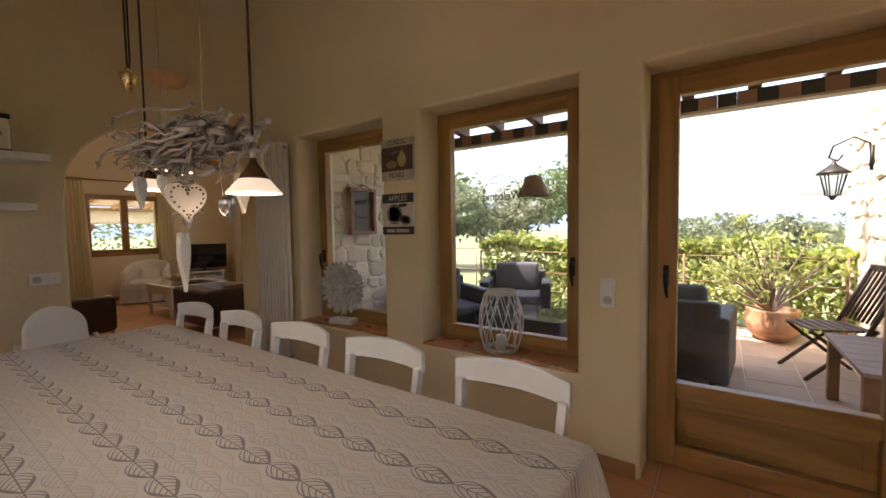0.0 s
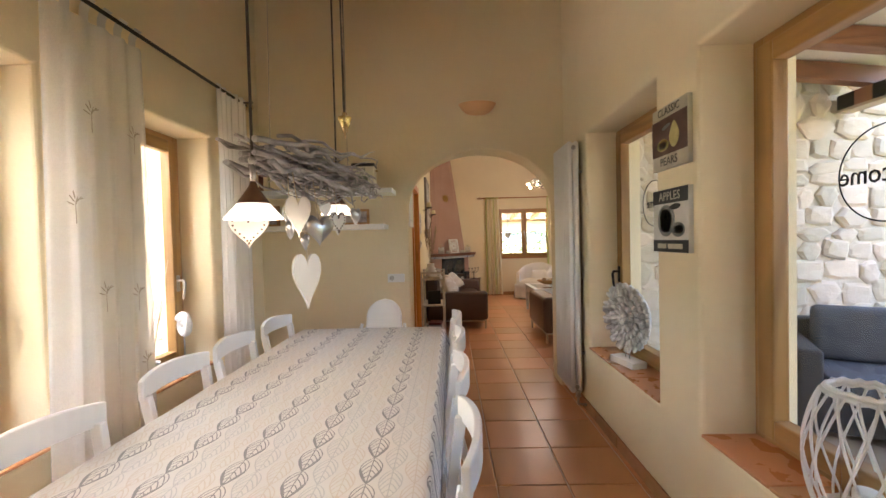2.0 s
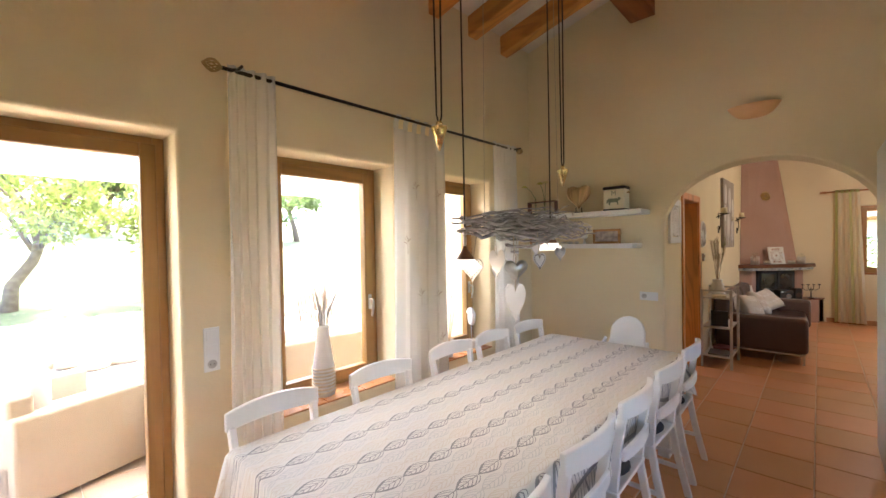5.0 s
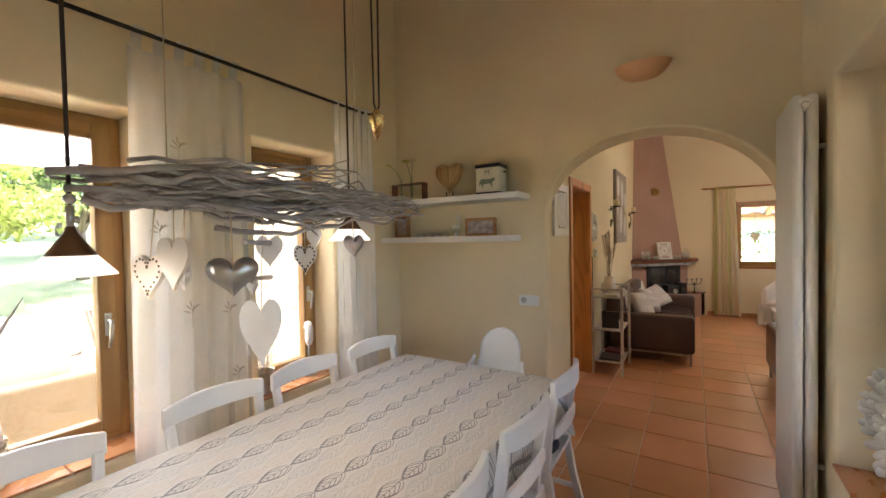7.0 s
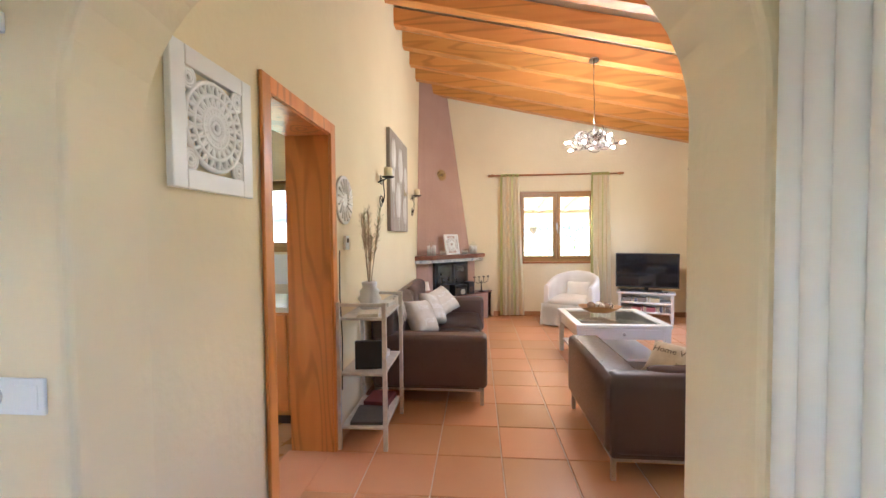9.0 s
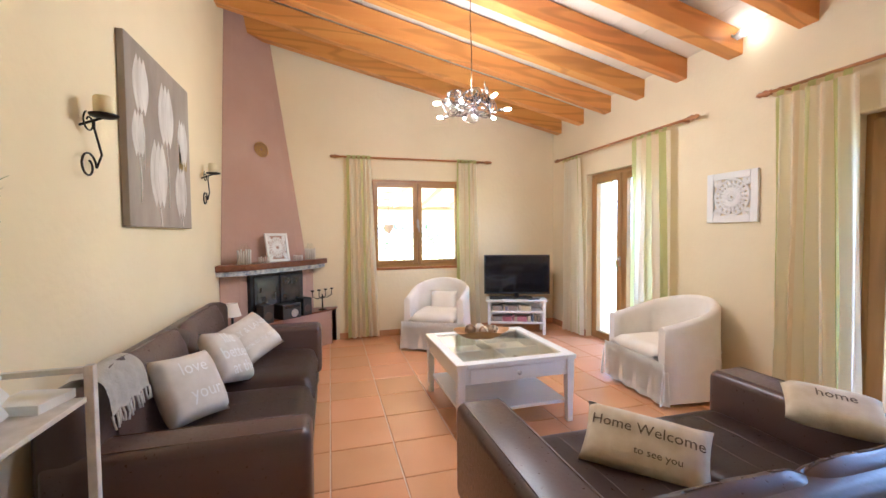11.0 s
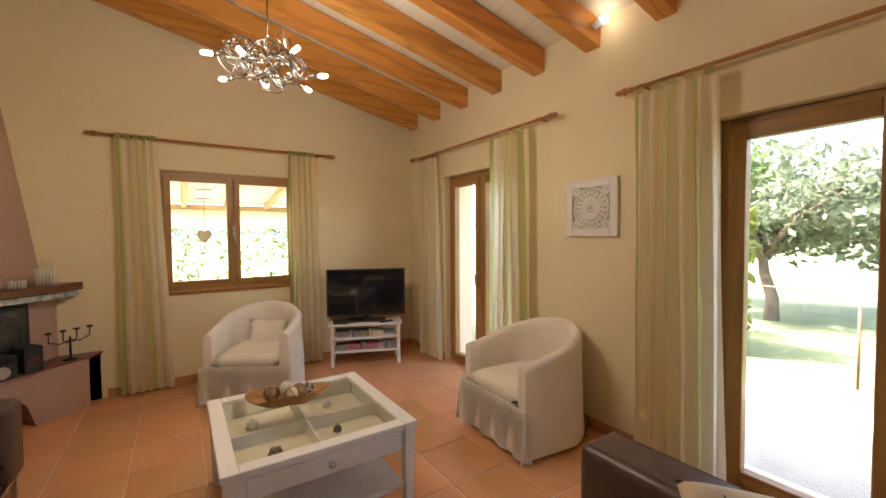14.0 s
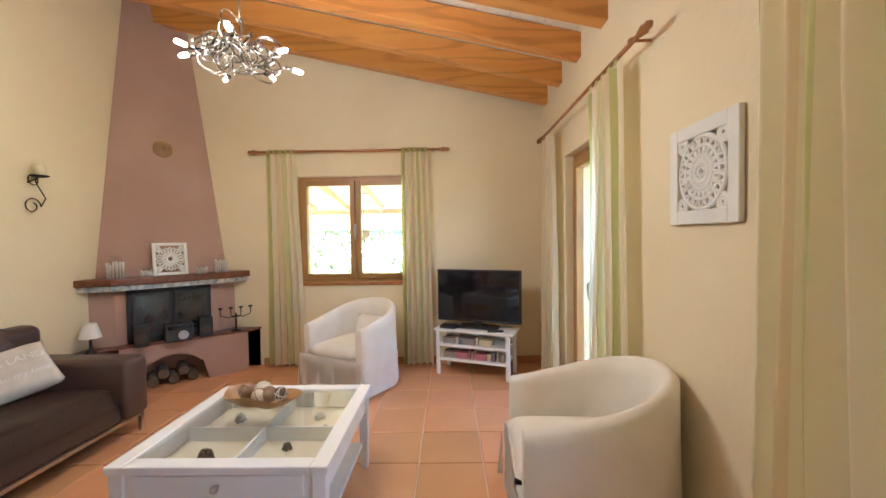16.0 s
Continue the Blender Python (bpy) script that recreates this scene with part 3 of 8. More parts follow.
lines = [-900, -500, -300, -180, -120, -80, -60, -45, -35, -28, -22, -18, -15, -12, -10, -8.5, -7.5, -5, 0, 5, 10, 14, 18, 24, 32, 45, 60, 90, 130, 200, 320, 520, 900]
g = [[bm.verts.new((x, y, land(x, y))) for y in lines] for x in lines]
for i in range(len(lines) - 1):
    for j in range(len(lines) - 1):
        bm.faces.new((g[i][j], g[i + 1][j], g[i + 1][j + 1], g[i][j + 1])).smooth = True
solid("ground", bm, GROUND, "dry summer grass on gently sloping land", "ground")

# blue hills along the horizon; the distance haze is painted into their colour
HILL = mat("haze_tinted_hill", (0.13, 0.18, 0.25), (0.10, 0.145, 0.20), 0.004, 0.95)
for k, (d, hh, sd) in enumerate(((520, 26, 1), (760, 105, 4))):
    bm = bmesh.new()
    ring = []
    for q in range(97):
        a = 2 * math.pi * q / 96
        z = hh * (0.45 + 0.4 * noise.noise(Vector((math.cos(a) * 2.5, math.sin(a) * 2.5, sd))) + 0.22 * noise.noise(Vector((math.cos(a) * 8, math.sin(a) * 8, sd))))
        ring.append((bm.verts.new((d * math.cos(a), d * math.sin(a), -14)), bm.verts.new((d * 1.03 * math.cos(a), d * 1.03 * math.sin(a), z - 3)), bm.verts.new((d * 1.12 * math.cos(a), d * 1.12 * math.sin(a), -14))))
    for a, b in zip(ring, ring[1:]):
        bm.faces.new((a[0], b[0], b[1], a[1])).smooth = True
        bm.faces.new((a[1], b[1], b[2], a[2])).smooth = True
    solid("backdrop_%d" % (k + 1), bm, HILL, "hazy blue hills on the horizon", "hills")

# terraces
pv_n = solid("pavement_1", B((-3.75, 3.0, YN + 0.42, 6.75, -0.1, -0.012)), GROUT, "pale terracotta tiled terrace north of the house", "terrace")
pv_s = solid("pavement_2", B((-3.4, 4.0, -4.6, YS - 0.42, -0.1, -0.012)), GROUT, "pale tiled terrace south of the house", "terrace")
solid("gravel_path", B((-9.0, 9.0, -7.2, -4.6, -0.1, -0.03)), GRAVEL, "pale gravel beyond the terrace", "path")
solid("pavement_3", B((-9.9, -3.75, LN + 0.42, 7.4, -0.1, -0.02)), GRAVEL, "pale paved strip before the garden doors", "terrace")

# stones
rs = random.Random(9)
stone_mes = []
for k in range(7):
    bm = bmesh.new()
    n = rs.randint(6, 8)
    pts = []
    for q in range(n):
        a = 2 * math.pi * (q + rs.uniform(-0.25, 0.25)) / n
        c, s = math.cos(a), math.sin(a)
        f = 0.5 / max(abs(c), abs(s)) ** 0.75 * rs.uniform(0.88, 1.0)
        pts.append((c * f, s * f))
    lo = [bm.verts.new((a, 0.03, b)) for a, b in pts]
    mi = [bm.verts.new((a * 0.98, -0.012 + rs.uniform(-0.006, 0.006), b * 0.98)) for a, b in pts]
    hi = [bm.verts.new((a * 0.72, -0.034 + rs.uniform(-0.012, 0.008), b * 0.72)) for a, b in pts]
    c = bm.verts.new((0, -0.04, 0))
    for q in range(n):
        w = (q + 1) % n
        bm.faces.new((lo[q], lo[w], mi[w], mi[q]))
        bm.faces.new((mi[q], mi[w], hi[w], hi[q]))
        bm.faces.new((hi[q], hi[w], c))
    stone_mes.append(mesh_of("stone", bm, STONE))


def stonework(parent, m, length, height, low=0.0, seed=1, mean=0.27):
    """Rubble stones on the local xz plane of m, facing -y."""
    rn = random.Random(seed)
    z = low
    while z < height - 0.05:
        h_ = rn.uniform(0.5, 1.0) * mean
        x = -rn.random() * 0.2
        while x < length:
            w_ = rn.uniform(0.7, 1.7) * mean
            if x + w_ > 0.05 and x < length - 0.05:
                x0, x1 = max(x, 0), min(x + w_, length)
                ob = new("stone", rn.choice(stone_mes))
                ob.parent = parent
                ob.matrix_basis = m @ pose((x0 + x1) / 2, rn.uniform(-0.012, 0.01), z + h_ / 2 + rn.uniform(-0.02, 0.02), 0, rn.uniform(-9, 9), 0) @ Matrix.Diagonal(((x1 - x0) * 1.05, rn.uniform(0.35, 0.8), h_ * 1.16, 1))
            x += w_
        z += h_


sw1 = solid("stone_wall_1", B((-3.752, -3.735, YN + 0.42, LN + 0.42, 0, 3.2)), MORTAR, "rubble limestone outer wall with pale mortar", "stone wall")
stonework(sw1, pose(-3.73, YN + 0.45, 0, 0, 0, 90), LN - YN - 0.25, 2.7, 0.02, 3, 0.21)
qu = thing("corner_pillar", "dressed pale stone corner of the outer wall", "pillar", pose(-3.74, LN + 0.30, 0))
for k in range(8):
    part("block", B((-0.12, 0.045 + 0.01 * (k % 2), -0.16, 0.12, 0.005 + 0.345 * k, 0.34 * (k + 1)), w=0.01), FLAT_STONE, qu)
sw2 = solid("stone_wall_2", B((1.27, 1.75, 3.9, 7.2, -0.1, 2.75), w=0.01), MORTAR, "rubble limestone wall at the terrace's end", "stone wall")
stonework(sw2, pose(1.268, 7.2, 0, 0, 0, -90), 3.3, 2.75, 0.0, 5)
sw3 = solid("stone_wall_3", B((-3.7, -3.4, -4.3, YS - 0.42, -0.1, 3.3), w=0.01), MORTAR, "rubble limestone outer wall of the kitchen wing", "stone wall")
stonework(sw3, pose(-3.398, -4.3, 0, 0, 0, 90), 3.35, 3.0, 0.0, 7)
sw4 = solid("low_wall", B((-14, 9, -7.45, -7.2, -0.2, 0.42), w=0.02), MORTAR, "low dry-stone wall at the meadow's edge", "stone wall")
stonework(sw4, pose(-9, -7.195, 0, 0, 0, 180) @ pose(-13, 0, 0), 13.0, 0.46, 0.0, 11, 0.3)
for k in range(14):
    t = thing("rock", "pale weathered boulder lying on the gravel", "rock", pose(-4.2 + 0.33 * k + rs.uniform(-0.1, 0.1), -5.7 + rs.uniform(-0.4, 0.4), -0.03, 0, 0, rs.uniform(0, 180)), "boulders on the gravel")
    bm = bmesh.new()
    vs = ball(bm, (0, 0, 0.1), 0.2, 9, (rs.uniform(0.7, 1.3), rs.uniform(0.6, 1.0), 0.6))
    for v in vs:
        v.co += Vector(noise.noise_vector(v.co * 5 + Vector((k, 0, 0)))) * 0.05
    part("body", bm, STONE, t)

# north porch with painted edge beam
PTILE, PDARK = mat("painted_terracotta", (0.42, 0.21, 0.13), (0.36, 0.17, 0.1), 9, 0.7), mat("painted_black", (0.05, 0.045, 0.035), None, 9, 0.7)
po = thing("porch", "terrace porch with rafters and a chequered edge beam", "porch", kind="structure")
part("edge_beam", B((-3.7, 1.27, 4.72, 4.86, 2.45, 2.475), w=0.004), FLAT_STONE, po)
for k in range(33):
    part("painted_tile", B((-3.69 + 0.15 * k, -3.69 + 0.15 * (k + 1) - 0.003, 4.73, 4.85, 2.475, 2.60)), PTILE if k % 2 else PDARK, po)
PORCHW = wood("porch_wood", (0.30, 0.14, 0.06), (0.22, 0.09, 0.04), 1, 7, 0.5)
for k in range(10):
    bm = bmesh.new()
    vs = box(bm, -3.5 + 0.52 * k, -3.4 + 0.52 * k, YN + 0.42, 4.85, 2.60, 2.74)
    for v in vs:
        if v.co.y < 4:
            v.co.z += 0.22
    part("rafter", bm, PORCHW, po)
bm = bmesh.new()
vs = box(bm, -3.74, 1.3, YN + 0.42, 4.95, 2.745, 2.85)
for v in vs:
    if v.co.y < 4:
        v.co.z += 0.22
part("roof_boards", bm, CEIL, po)

# awning over the south terrace
AWN = mat("white_awning", (0.86, 0.85, 0.82), (0.82, 0.81, 0.78), 3, 0.9)
n_, lk_ = AWN.node_tree.nodes, AWN.node_tree.links.new
tr_, mx_ = n_.new("ShaderNodeBsdfTranslucent"), n_.new("ShaderNodeMixShader")
tr_.inputs[0].default_value = (0.9, 0.89, 0.86, 1)
mx_.inputs[0].default_value = 0.6
lk_(n_["Principled BSDF"].outputs[0], mx_.inputs[1])
lk_(tr_.outputs[0], mx_.inputs[2])
lk_(mx_.outputs[0], n_["Material Output"].inputs[0])
aw = thing("awning", "white fabric awning over the south terrace", "awning")
bm = bmesh.new()
sheet(bm, lambda u, v: (-2.9 + 6.0 * u, YS - 0.45 - 2.3 * v, 2.85 - 0.42 * v), 12, 8)
part("canvas", bm, AWN, aw)
bm = bmesh.new()
sheet(bm, lambda u, v: (-2.9 + 6.0 * u, YS - 2.75 - 0.01 * math.sin(20 * u), 2.43 - 0.12 * v), 40, 2)
part("valance", bm, AWN, aw)
bm = bmesh.new()
cyl(bm, (-2.9, YS - 2.75, 2.43), (3.1, YS - 2.75, 2.43), 0.025)
part("front_bar", bm, WHITE, aw)

# hedges and trees
hedge("hedge", -3.7, 4.5, 6.5, 7.6, 1.06, 17000, "clipped yellow-green hedge beyond the terrace fence", seed=2, size=0.06)
hedge("hedge", -18.5, -15.0, -1.0, 8.5, 1.85, 11000, "dense green bushes outside the west window", LEAF_G, 5, 0.07)
hedge("hedge", -12.0, -8.5, 8.6, 9.6, 2.2, 6500, "loose oleander hedge beside the garden door", LEAF_G, 8, 0.075)
hedge("hedge", -8.35, -7.55, 8.55, 9.1, 1.7, 900, "loose oleander bush with long pale leaves by the wire fence", LEAF_Y, 18, 0.10)
tree(-7.0, 15.6, -0.35, 3.4, 2.6, 4, "broad grey-green olive tree behind the hedge", LEAF_O, 6500, 0.10)
tree(1.8, 19.0, -0.9, 2.7, 2.6, 14, "grey-green olive tree down the slope", LEAF_O, 5000, 0.10)
tree(4.6, 17.0, -0.8, 2.6, 2.4, 15, "olive tree beyond the terrace", LEAF_O, 4000, 0.10)
tree(-1.2, 28.0, -1.4, 3.2, 3.2, 16, "far olive tree down the slope", LEAF_O, 4000, 0.14)
tree(-8.3, 12.1, -0.2, 3.0, 2.0, 21, "wide carob tree on the lawn before the garden door", LEAF_O, 6000, 0.09)
tree(-4.6, 15.5, -0.3, 4.2, 2.2, 22, "olive tree behind the lawn", LEAF_G, 4500, 0.10)
tree(-10.5, 14.0, -0.2, 4.6, 2.4, 23, "green tree beside the lawn", LEAF_G, 4500, 0.10)
tree(-2.2, -9.6, 0.2, 3.4, 1.8, 31, "young fruit tree on the meadow behind the low wall", LEAF_Y, 4200, 0.08)
tree(0.4, -11.0, 0.3, 3.6, 1.9, 32, "fruit tree with a pale gnarled trunk on the meadow", LEAF_Y, 4200, 0.08, 0.2)
tree(-5.0, -12.5, 0.5, 3.8, 2.2, 33, "leafy tree on the meadow", LEAF_G, 4200, 0.09)
for k, (x, y) in enumerate(((-9, -30), (-4, -33), (1, -29), (6, -34), (-14, -26), (11, -28), (-7, -20), (4, -18))):
    tree(x, y, land(x, y), 5.5, 3.6, 50 + k, "distant tree on the hillside", LEAF_G, 2600, 0.2)

# terrace fence
fn = thing("fence", "thin rusty wire fence along the terrace edge", "fence", pose(0, 6.40, 0))
RUST = mat("rusty_iron", (0.24, 0.14, 0.08), (0.16, 0.09, 0.05), 20, 0.8)
for x in (-3.6, -2.0, -0.45, 1.15):
    bm = bmesh.new()
    cyl(bm, (x, 0, -0.02), (x, 0, 0.98), 0.014, n=8)
    part("post", bm, RUST, fn)
for z in (0.32, 0.62, 0.96):
    bm = bmesh.new()
    cyl(bm, (-3.6, 0, z), (1.2, 0, z), 0.009, n=8)
    part("rail", bm, RUST, fn)
fn2 = thing("fence", "thin metal garden fence before the lawn", "fence", pose(0, 8.3, 0))
for x in (-8.0, -6.4, -4.8, -3.2):
    bm = bmesh.new()
    cyl(bm, (x, 0, -0.1), (x, 0, 0.9), 0.013, n=8)
    part("post", bm, RUST, fn2)
for z in (0.4, 0.88):
    bm = bmesh.new()
    cyl(bm, (-8.0, 0, z), (-3.0, 0, z), 0.009, n=8)
    part("rail", bm, RUST, fn2)

# terrace furniture
RATTAN, RATTAN_D = mat("grey_rattan", (0.36, 0.29, 0.22), (0.22, 0.17, 0.12), 60, 0.7, 0.004, 130, stretch=(1, 1, 3)), mat("black_rattan", (0.05, 0.045, 0.045), (0.025, 0.022, 0.022), 60, 0.55, 0.004, 130, stretch=(1, 1, 3))
PADG = mat("grey_outdoor_pad", (0.11, 0.11, 0.12), (0.08, 0.08, 0.09), 8, 0.9, 0.001, 90)


def rattan_seat(name, m, w, label, mt_, cat, group="", pad=PADG, d=0.78):
    t = thing(name, label, cat, m, group)
    part("base", B((-w / 2, w / 2, -d / 2, d / 2, 0.04, 0.30), w=0.02), mt_, t)
    for s in (-1, 1):
        part("armrest", B((s * w / 2 - 0.07, s * w / 2 + 0.07, -d / 2, d / 2, 0.03, 0.60), w=0.025, seg=3), mt_, t)
    part("backrest", B((-w / 2, w / 2, d / 2 - 0.13, d / 2, 0.04, 0.72), w=0.03, seg=3), mt_, t)
    n = max(1, round(w / 0.8))
    for k in range(n):
        a = -w / 2 + 0.08 + (w - 0.16) * k / n
        b = -w / 2 + 0.08 + (w - 0.16) * (k + 1) / n
        part("seat_cushion", B((a + 0.005, b - 0.005, -d / 2 - 0.01, d / 2 - 0.14, 0.30, 0.42), w=0.03, seg=3), pad, t, smooth=True)
        part("back_cushion", B((a + 0.03, b - 0.03, d / 2 - 0.27, d / 2 - 0.14, 0.42, 0.84), w=0.05, seg=3), pad, t, smooth=True)
    for s in (-1, 1):
        for q in (-1, 1):
            part("leg", B((s * (w / 2 - 0.05) - 0.02, s * (w / 2 - 0.05) + 0.02, q * (d / 2 - 0.06) - 0.02, q * (d / 2 - 0.06) + 0.02, 0, 0.06)), mt_, t)


rattan_seat("rattan_armchair", pose(-3.0, 4.35, 0, 0, 0, 60), 0.86, "black rattan armchair with dark cushions by the stone wall", RATTAN_D, "armchair", "terrace armchairs")
rattan_seat("rattan_armchair", pose(-2.55, 5.6, 0, 0, 0, 20), 0.86, "black rattan armchair with dark cushions on the terrace", RATTAN_D, "armchair", "terrace armchairs")
rattan_seat("rattan_armchair", pose(-0.35, 4.5, 0, 0, 0, 175), 0.70, "dark rattan chair seen from behind on the terrace", RATTAN_D, "armchair", "terrace armchairs")
lt = thing("rattan_table", "low black rattan table with a glass top", "table", pose(-1.85, 4.35, 0))
part("base", B((-0.5, 0.5, -0.35, 0.35, 0.02, 0.40), w=0.02), RATTAN_D, lt)
part("glass_top", B((-0.52, 0.52, -0.37, 0.37, 0.405, 0.415), w=0.003), mat("smoked_glass", (0.03, 0.035, 0.04), None, 3, 0.08, rough_var=0.0), lt, "dark glass top")
rattan_seat("rattan_sofa", pose(-1.55, -1.95, 0, 0, 0, 0), 2.1, "grey-brown rattan sofa with pale cushions on the south terrace", RATTAN, "sofa", pad=mat("pale_outdoor_pad", (0.7, 0.66, 0.6), None, 8, 0.9))
rattan_seat("rattan_armchair", pose(0.10, -2.15, 0, 0, 0, -70), 0.86, "grey-brown rattan armchair before the terrace door", RATTAN, "armchair", "terrace armchairs", pad=mat("beige_outdoor_pad", (0.62, 0.56, 0.5), None, 8, 0.9))
TEAK = wood("dark_teak", (0.10, 0.055, 0.035), (0.06, 0.032, 0.02), 2, 9, 0.5)
TEAK_G = wood("grey_teak", (0.40, 0.33, 0.27), (0.3, 0.24, 0.19), 2, 9, 0.7)


def folding_chair(m, mt_, label):
    t = thing("folding_chair", label, "folding chair", m, "folding terrace chairs")
    for s in (-1, 1):
        for a, b in (((s * 0.22, -0.28, 0), (s * 0.22, 0.22, 0.46)), ((s * 0.2, 0.28, 0), (s * 0.2, -0.24, 0.44))):
            bm = bmesh.new()
            tube(bm, [a, b], 0.018, 6)
            part("cross_leg", bm, mt_, t)
        bm = bmesh.new()
        tube(bm, [(s * 0.21, 0.1, 0.3), (s * 0.21, 0.42, 0.98)], 0.018, 6)
        part("back_post", bm, mt_, t)
    for k in range(6):
        part("seat_slat", B((-0.22, 0.22, -0.24 + 0.078 * k, -0.24 + 0.078 * k + 0.06, 0.44, 0.458), w=0.004), mt_, t)
    for k in range(7):
        bm = bmesh.new()
        x = -0.165 + 0.055 * k
        tube(bm, [(x, 0.20, 0.50), (x, 0.41, 0.94)], 0.012, 5)
        part("back_slat", bm, mt_, t)
    part("top_rail", B((-0.23, 0.23, 0.40, 0.44, 0.93, 0.99), w=0.01), mt_, t)


folding_chair(pose(0.78, 5.0, 0, 0, 0, -72), TEAK, "dark wooden folding chair beside the stone wall")
folding_chair(pose(-2.75, -3.35, 0, 0, 0, -40), TEAK_G, "weathered grey folding deck chair by the stone wall")
wt = thing("wooden_table", "weathered wooden terrace table", "table", pose(1.15, 3.75, 0))
for k in range(7):
    part("plank", B((-0.5, 0.85, -0.42 + 0.15 * k, -0.42 + 0.15 * k + 0.145, 0.48, 0.51), w=0.004), wood("table_plank", (0.34, 0.24, 0.2), (0.26, 0.18, 0.15), 0, 8, 0.6) if k == 0 else bpy.data.materials["table_plank"], wt)
for x in (-0.45, 0.8):
    for y in (-0.37, 0.58):
        part("leg", B((x - 0.035, x + 0.035, y - 0.035, y + 0.035, 0, 0.48), w=0.004), PORCHW, wt)
pp = thing("plant_pot", "terracotta pot with a spreading pale-leaved plant", "potted plant", pose(0.47, 6.15, 0))
bm = bmesh.new()
lathe(bm, [(0.14, 0), (0.23, 0.1), (0.27, 0.24), (0.24, 0.34), (0.26, 0.37), (0.22, 0.37), (0.2, 0.33)], 26)
part("pot", bm, mat("pot_clay", (0.55, 0.3, 0.17), (0.48, 0.25, 0.13), 6, 0.8), pp)
rg = np.random.default_rng(8)
pc = rg.normal(size=(34, 3)) * (0.3, 0.22, 0.24) + (-0.12, 0, 0.85)
bm = bmesh.new()
for c in pc:
    tube(bm, [(0, 0, 0.32), (c[0] * 0.5, c[1] * 0.5, 0.3 + (c[2] - 0.3) * 0.6), tuple(c)], [0.016, 0.011, 0.007], 5)
part("stems", bm, TRUNK, pp)
foliage("leaves", (pc[:, None, :] + rg.normal(size=(34, 30, 3)) * 0.045).reshape(-1, 3), 0.042, leafy("succulent_leaf", (0.42, 0.46, 0.16), (0.3, 0.34, 0.1)), pp, "", rg)
wl = thing("wall_lantern", "wrought iron wall lantern with a scrolled arm", "lantern", pose(1.24, 6.1, 1.62))
bm = bmesh.new()
tube(bm, [(0, 0, 0.42), (-0.02, 0, 0.58), (-0.14, 0, 0.66), (-0.30, 0, 0.58), (-0.33, 0, 0.46), (-0.26, 0, 0.42), (-0.22, 0, 0.48)], 0.012, 7)
tube(bm, [(0, 0, 0.30), (0, 0, 0.56)], 0.02, 6)
part("arm", bm, BLACK, wl)
bm = bmesh.new()
lathe(bm, [(0.15, 0.30), (0.13, 0.33), (0.06, 0.38), (0.02, 0.42), (0.015, 0.46)], 12, (-0.29, 0, -0.02))
lathe(bm, [(0.06, 0.07), (0.03, 0.05), (0.015, 0.02)], 8, (-0.29, 0, -0.02))
part("hood", bm, BLACK, wl)
for q in range(6):
    a = 2 * math.pi * q / 6
    bm = bmesh.new()
    tube(bm, [(-0.29 + 0.06 * math.cos(a), 0.06 * math.sin(a), 0.05), (-0.29 + 0.11 * math.cos(a), 0.11 * math.sin(a), 0.28)], 0.006, 5)
    part("bar", bm, BLACK, wl)
bm = bmesh.new()
lathe(bm, [(0.055, 0.06), (0.105, 0.27)], 6, (-0.29, 0, -0.01), cap=False)
ob = part("lantern_glass", bm, GLASS, wl, "clear lantern glass")
ob.visible_shadow = False
wp = thing("wicker_pendant", "brown wicker pendant lamp under the porch", "pendant lamp", pose(-1.75, 4.3, 1.72))
bm = bmesh.new()
lathe(bm, [(0.19, 0.0), (0.17, 0.03), (0.12, 0.12), (0.09, 0.21), (0.03, 0.23)], 20, cap=False)
part("shade", bm, mat("brown_wicker", (0.30, 0.2, 0.12), (0.18, 0.11, 0.06), 60, 0.8, 0.004, 120), wp)
bm = bmesh.new()
cyl(bm, (0, 0, 0.22), (0, 0, 0.92), 0.004, n=6)
part("cable", bm, WHITE_GLOSS, wp)
cr = thing("awning_crank", "bent iron awning crank hanging by the stone wall", "crank", pose(1.10, 4.6, 0))
bm = bmesh.new()
tube(bm, [(0, 0, 2.42), (0.0, 0, 1.16), (0.03, 0, 1.10), (0.12, 0, 1.06), (0.12, 0, 0.96), (0.02, 0, 0.94), (0.02, 0, 0.84)], 0.008, 6)
part("rod", bm, BLACK, cr)
cr2 = thing("wooden_crate", "small wooden crate decor hung on the stone wall", "wall decor", pose(-3.66, 3.55, 1.60, 0, 0, 90))
for a in (-1, 1):
    part("side", B((a * 0.19 - 0.02, a * 0.19 + 0.02, -0.05, 0.03, -0.28, 0.28), w=0.003), PORCHW, cr2)
    part("side", B((-0.17, 0.17, -0.05, 0.03, a * 0.26 - 0.02, a * 0.26 + 0.02), w=0.003), PORCHW, cr2)
part("back", B((-0.19, 0.19, 0.0, 0.015, -0.27, 0.27)), TEAK, cr2)

# west porch outside the living room window
wp2 = thing("west_porch", "white-raftered porch outside the west window", "porch", kind="structure")
PALEW = wood("pale_rafter", (0.62, 0.44, 0.24), (0.54, 0.36, 0.19), 0, 7, 0.5)


def lean(bm):
    """Tips a flat piece of the porch roof down towards the garden."""
    for v in bm.verts:
        v.co.z -= 0.135 * (LX - 0.45 - v.co.x)
    return bm


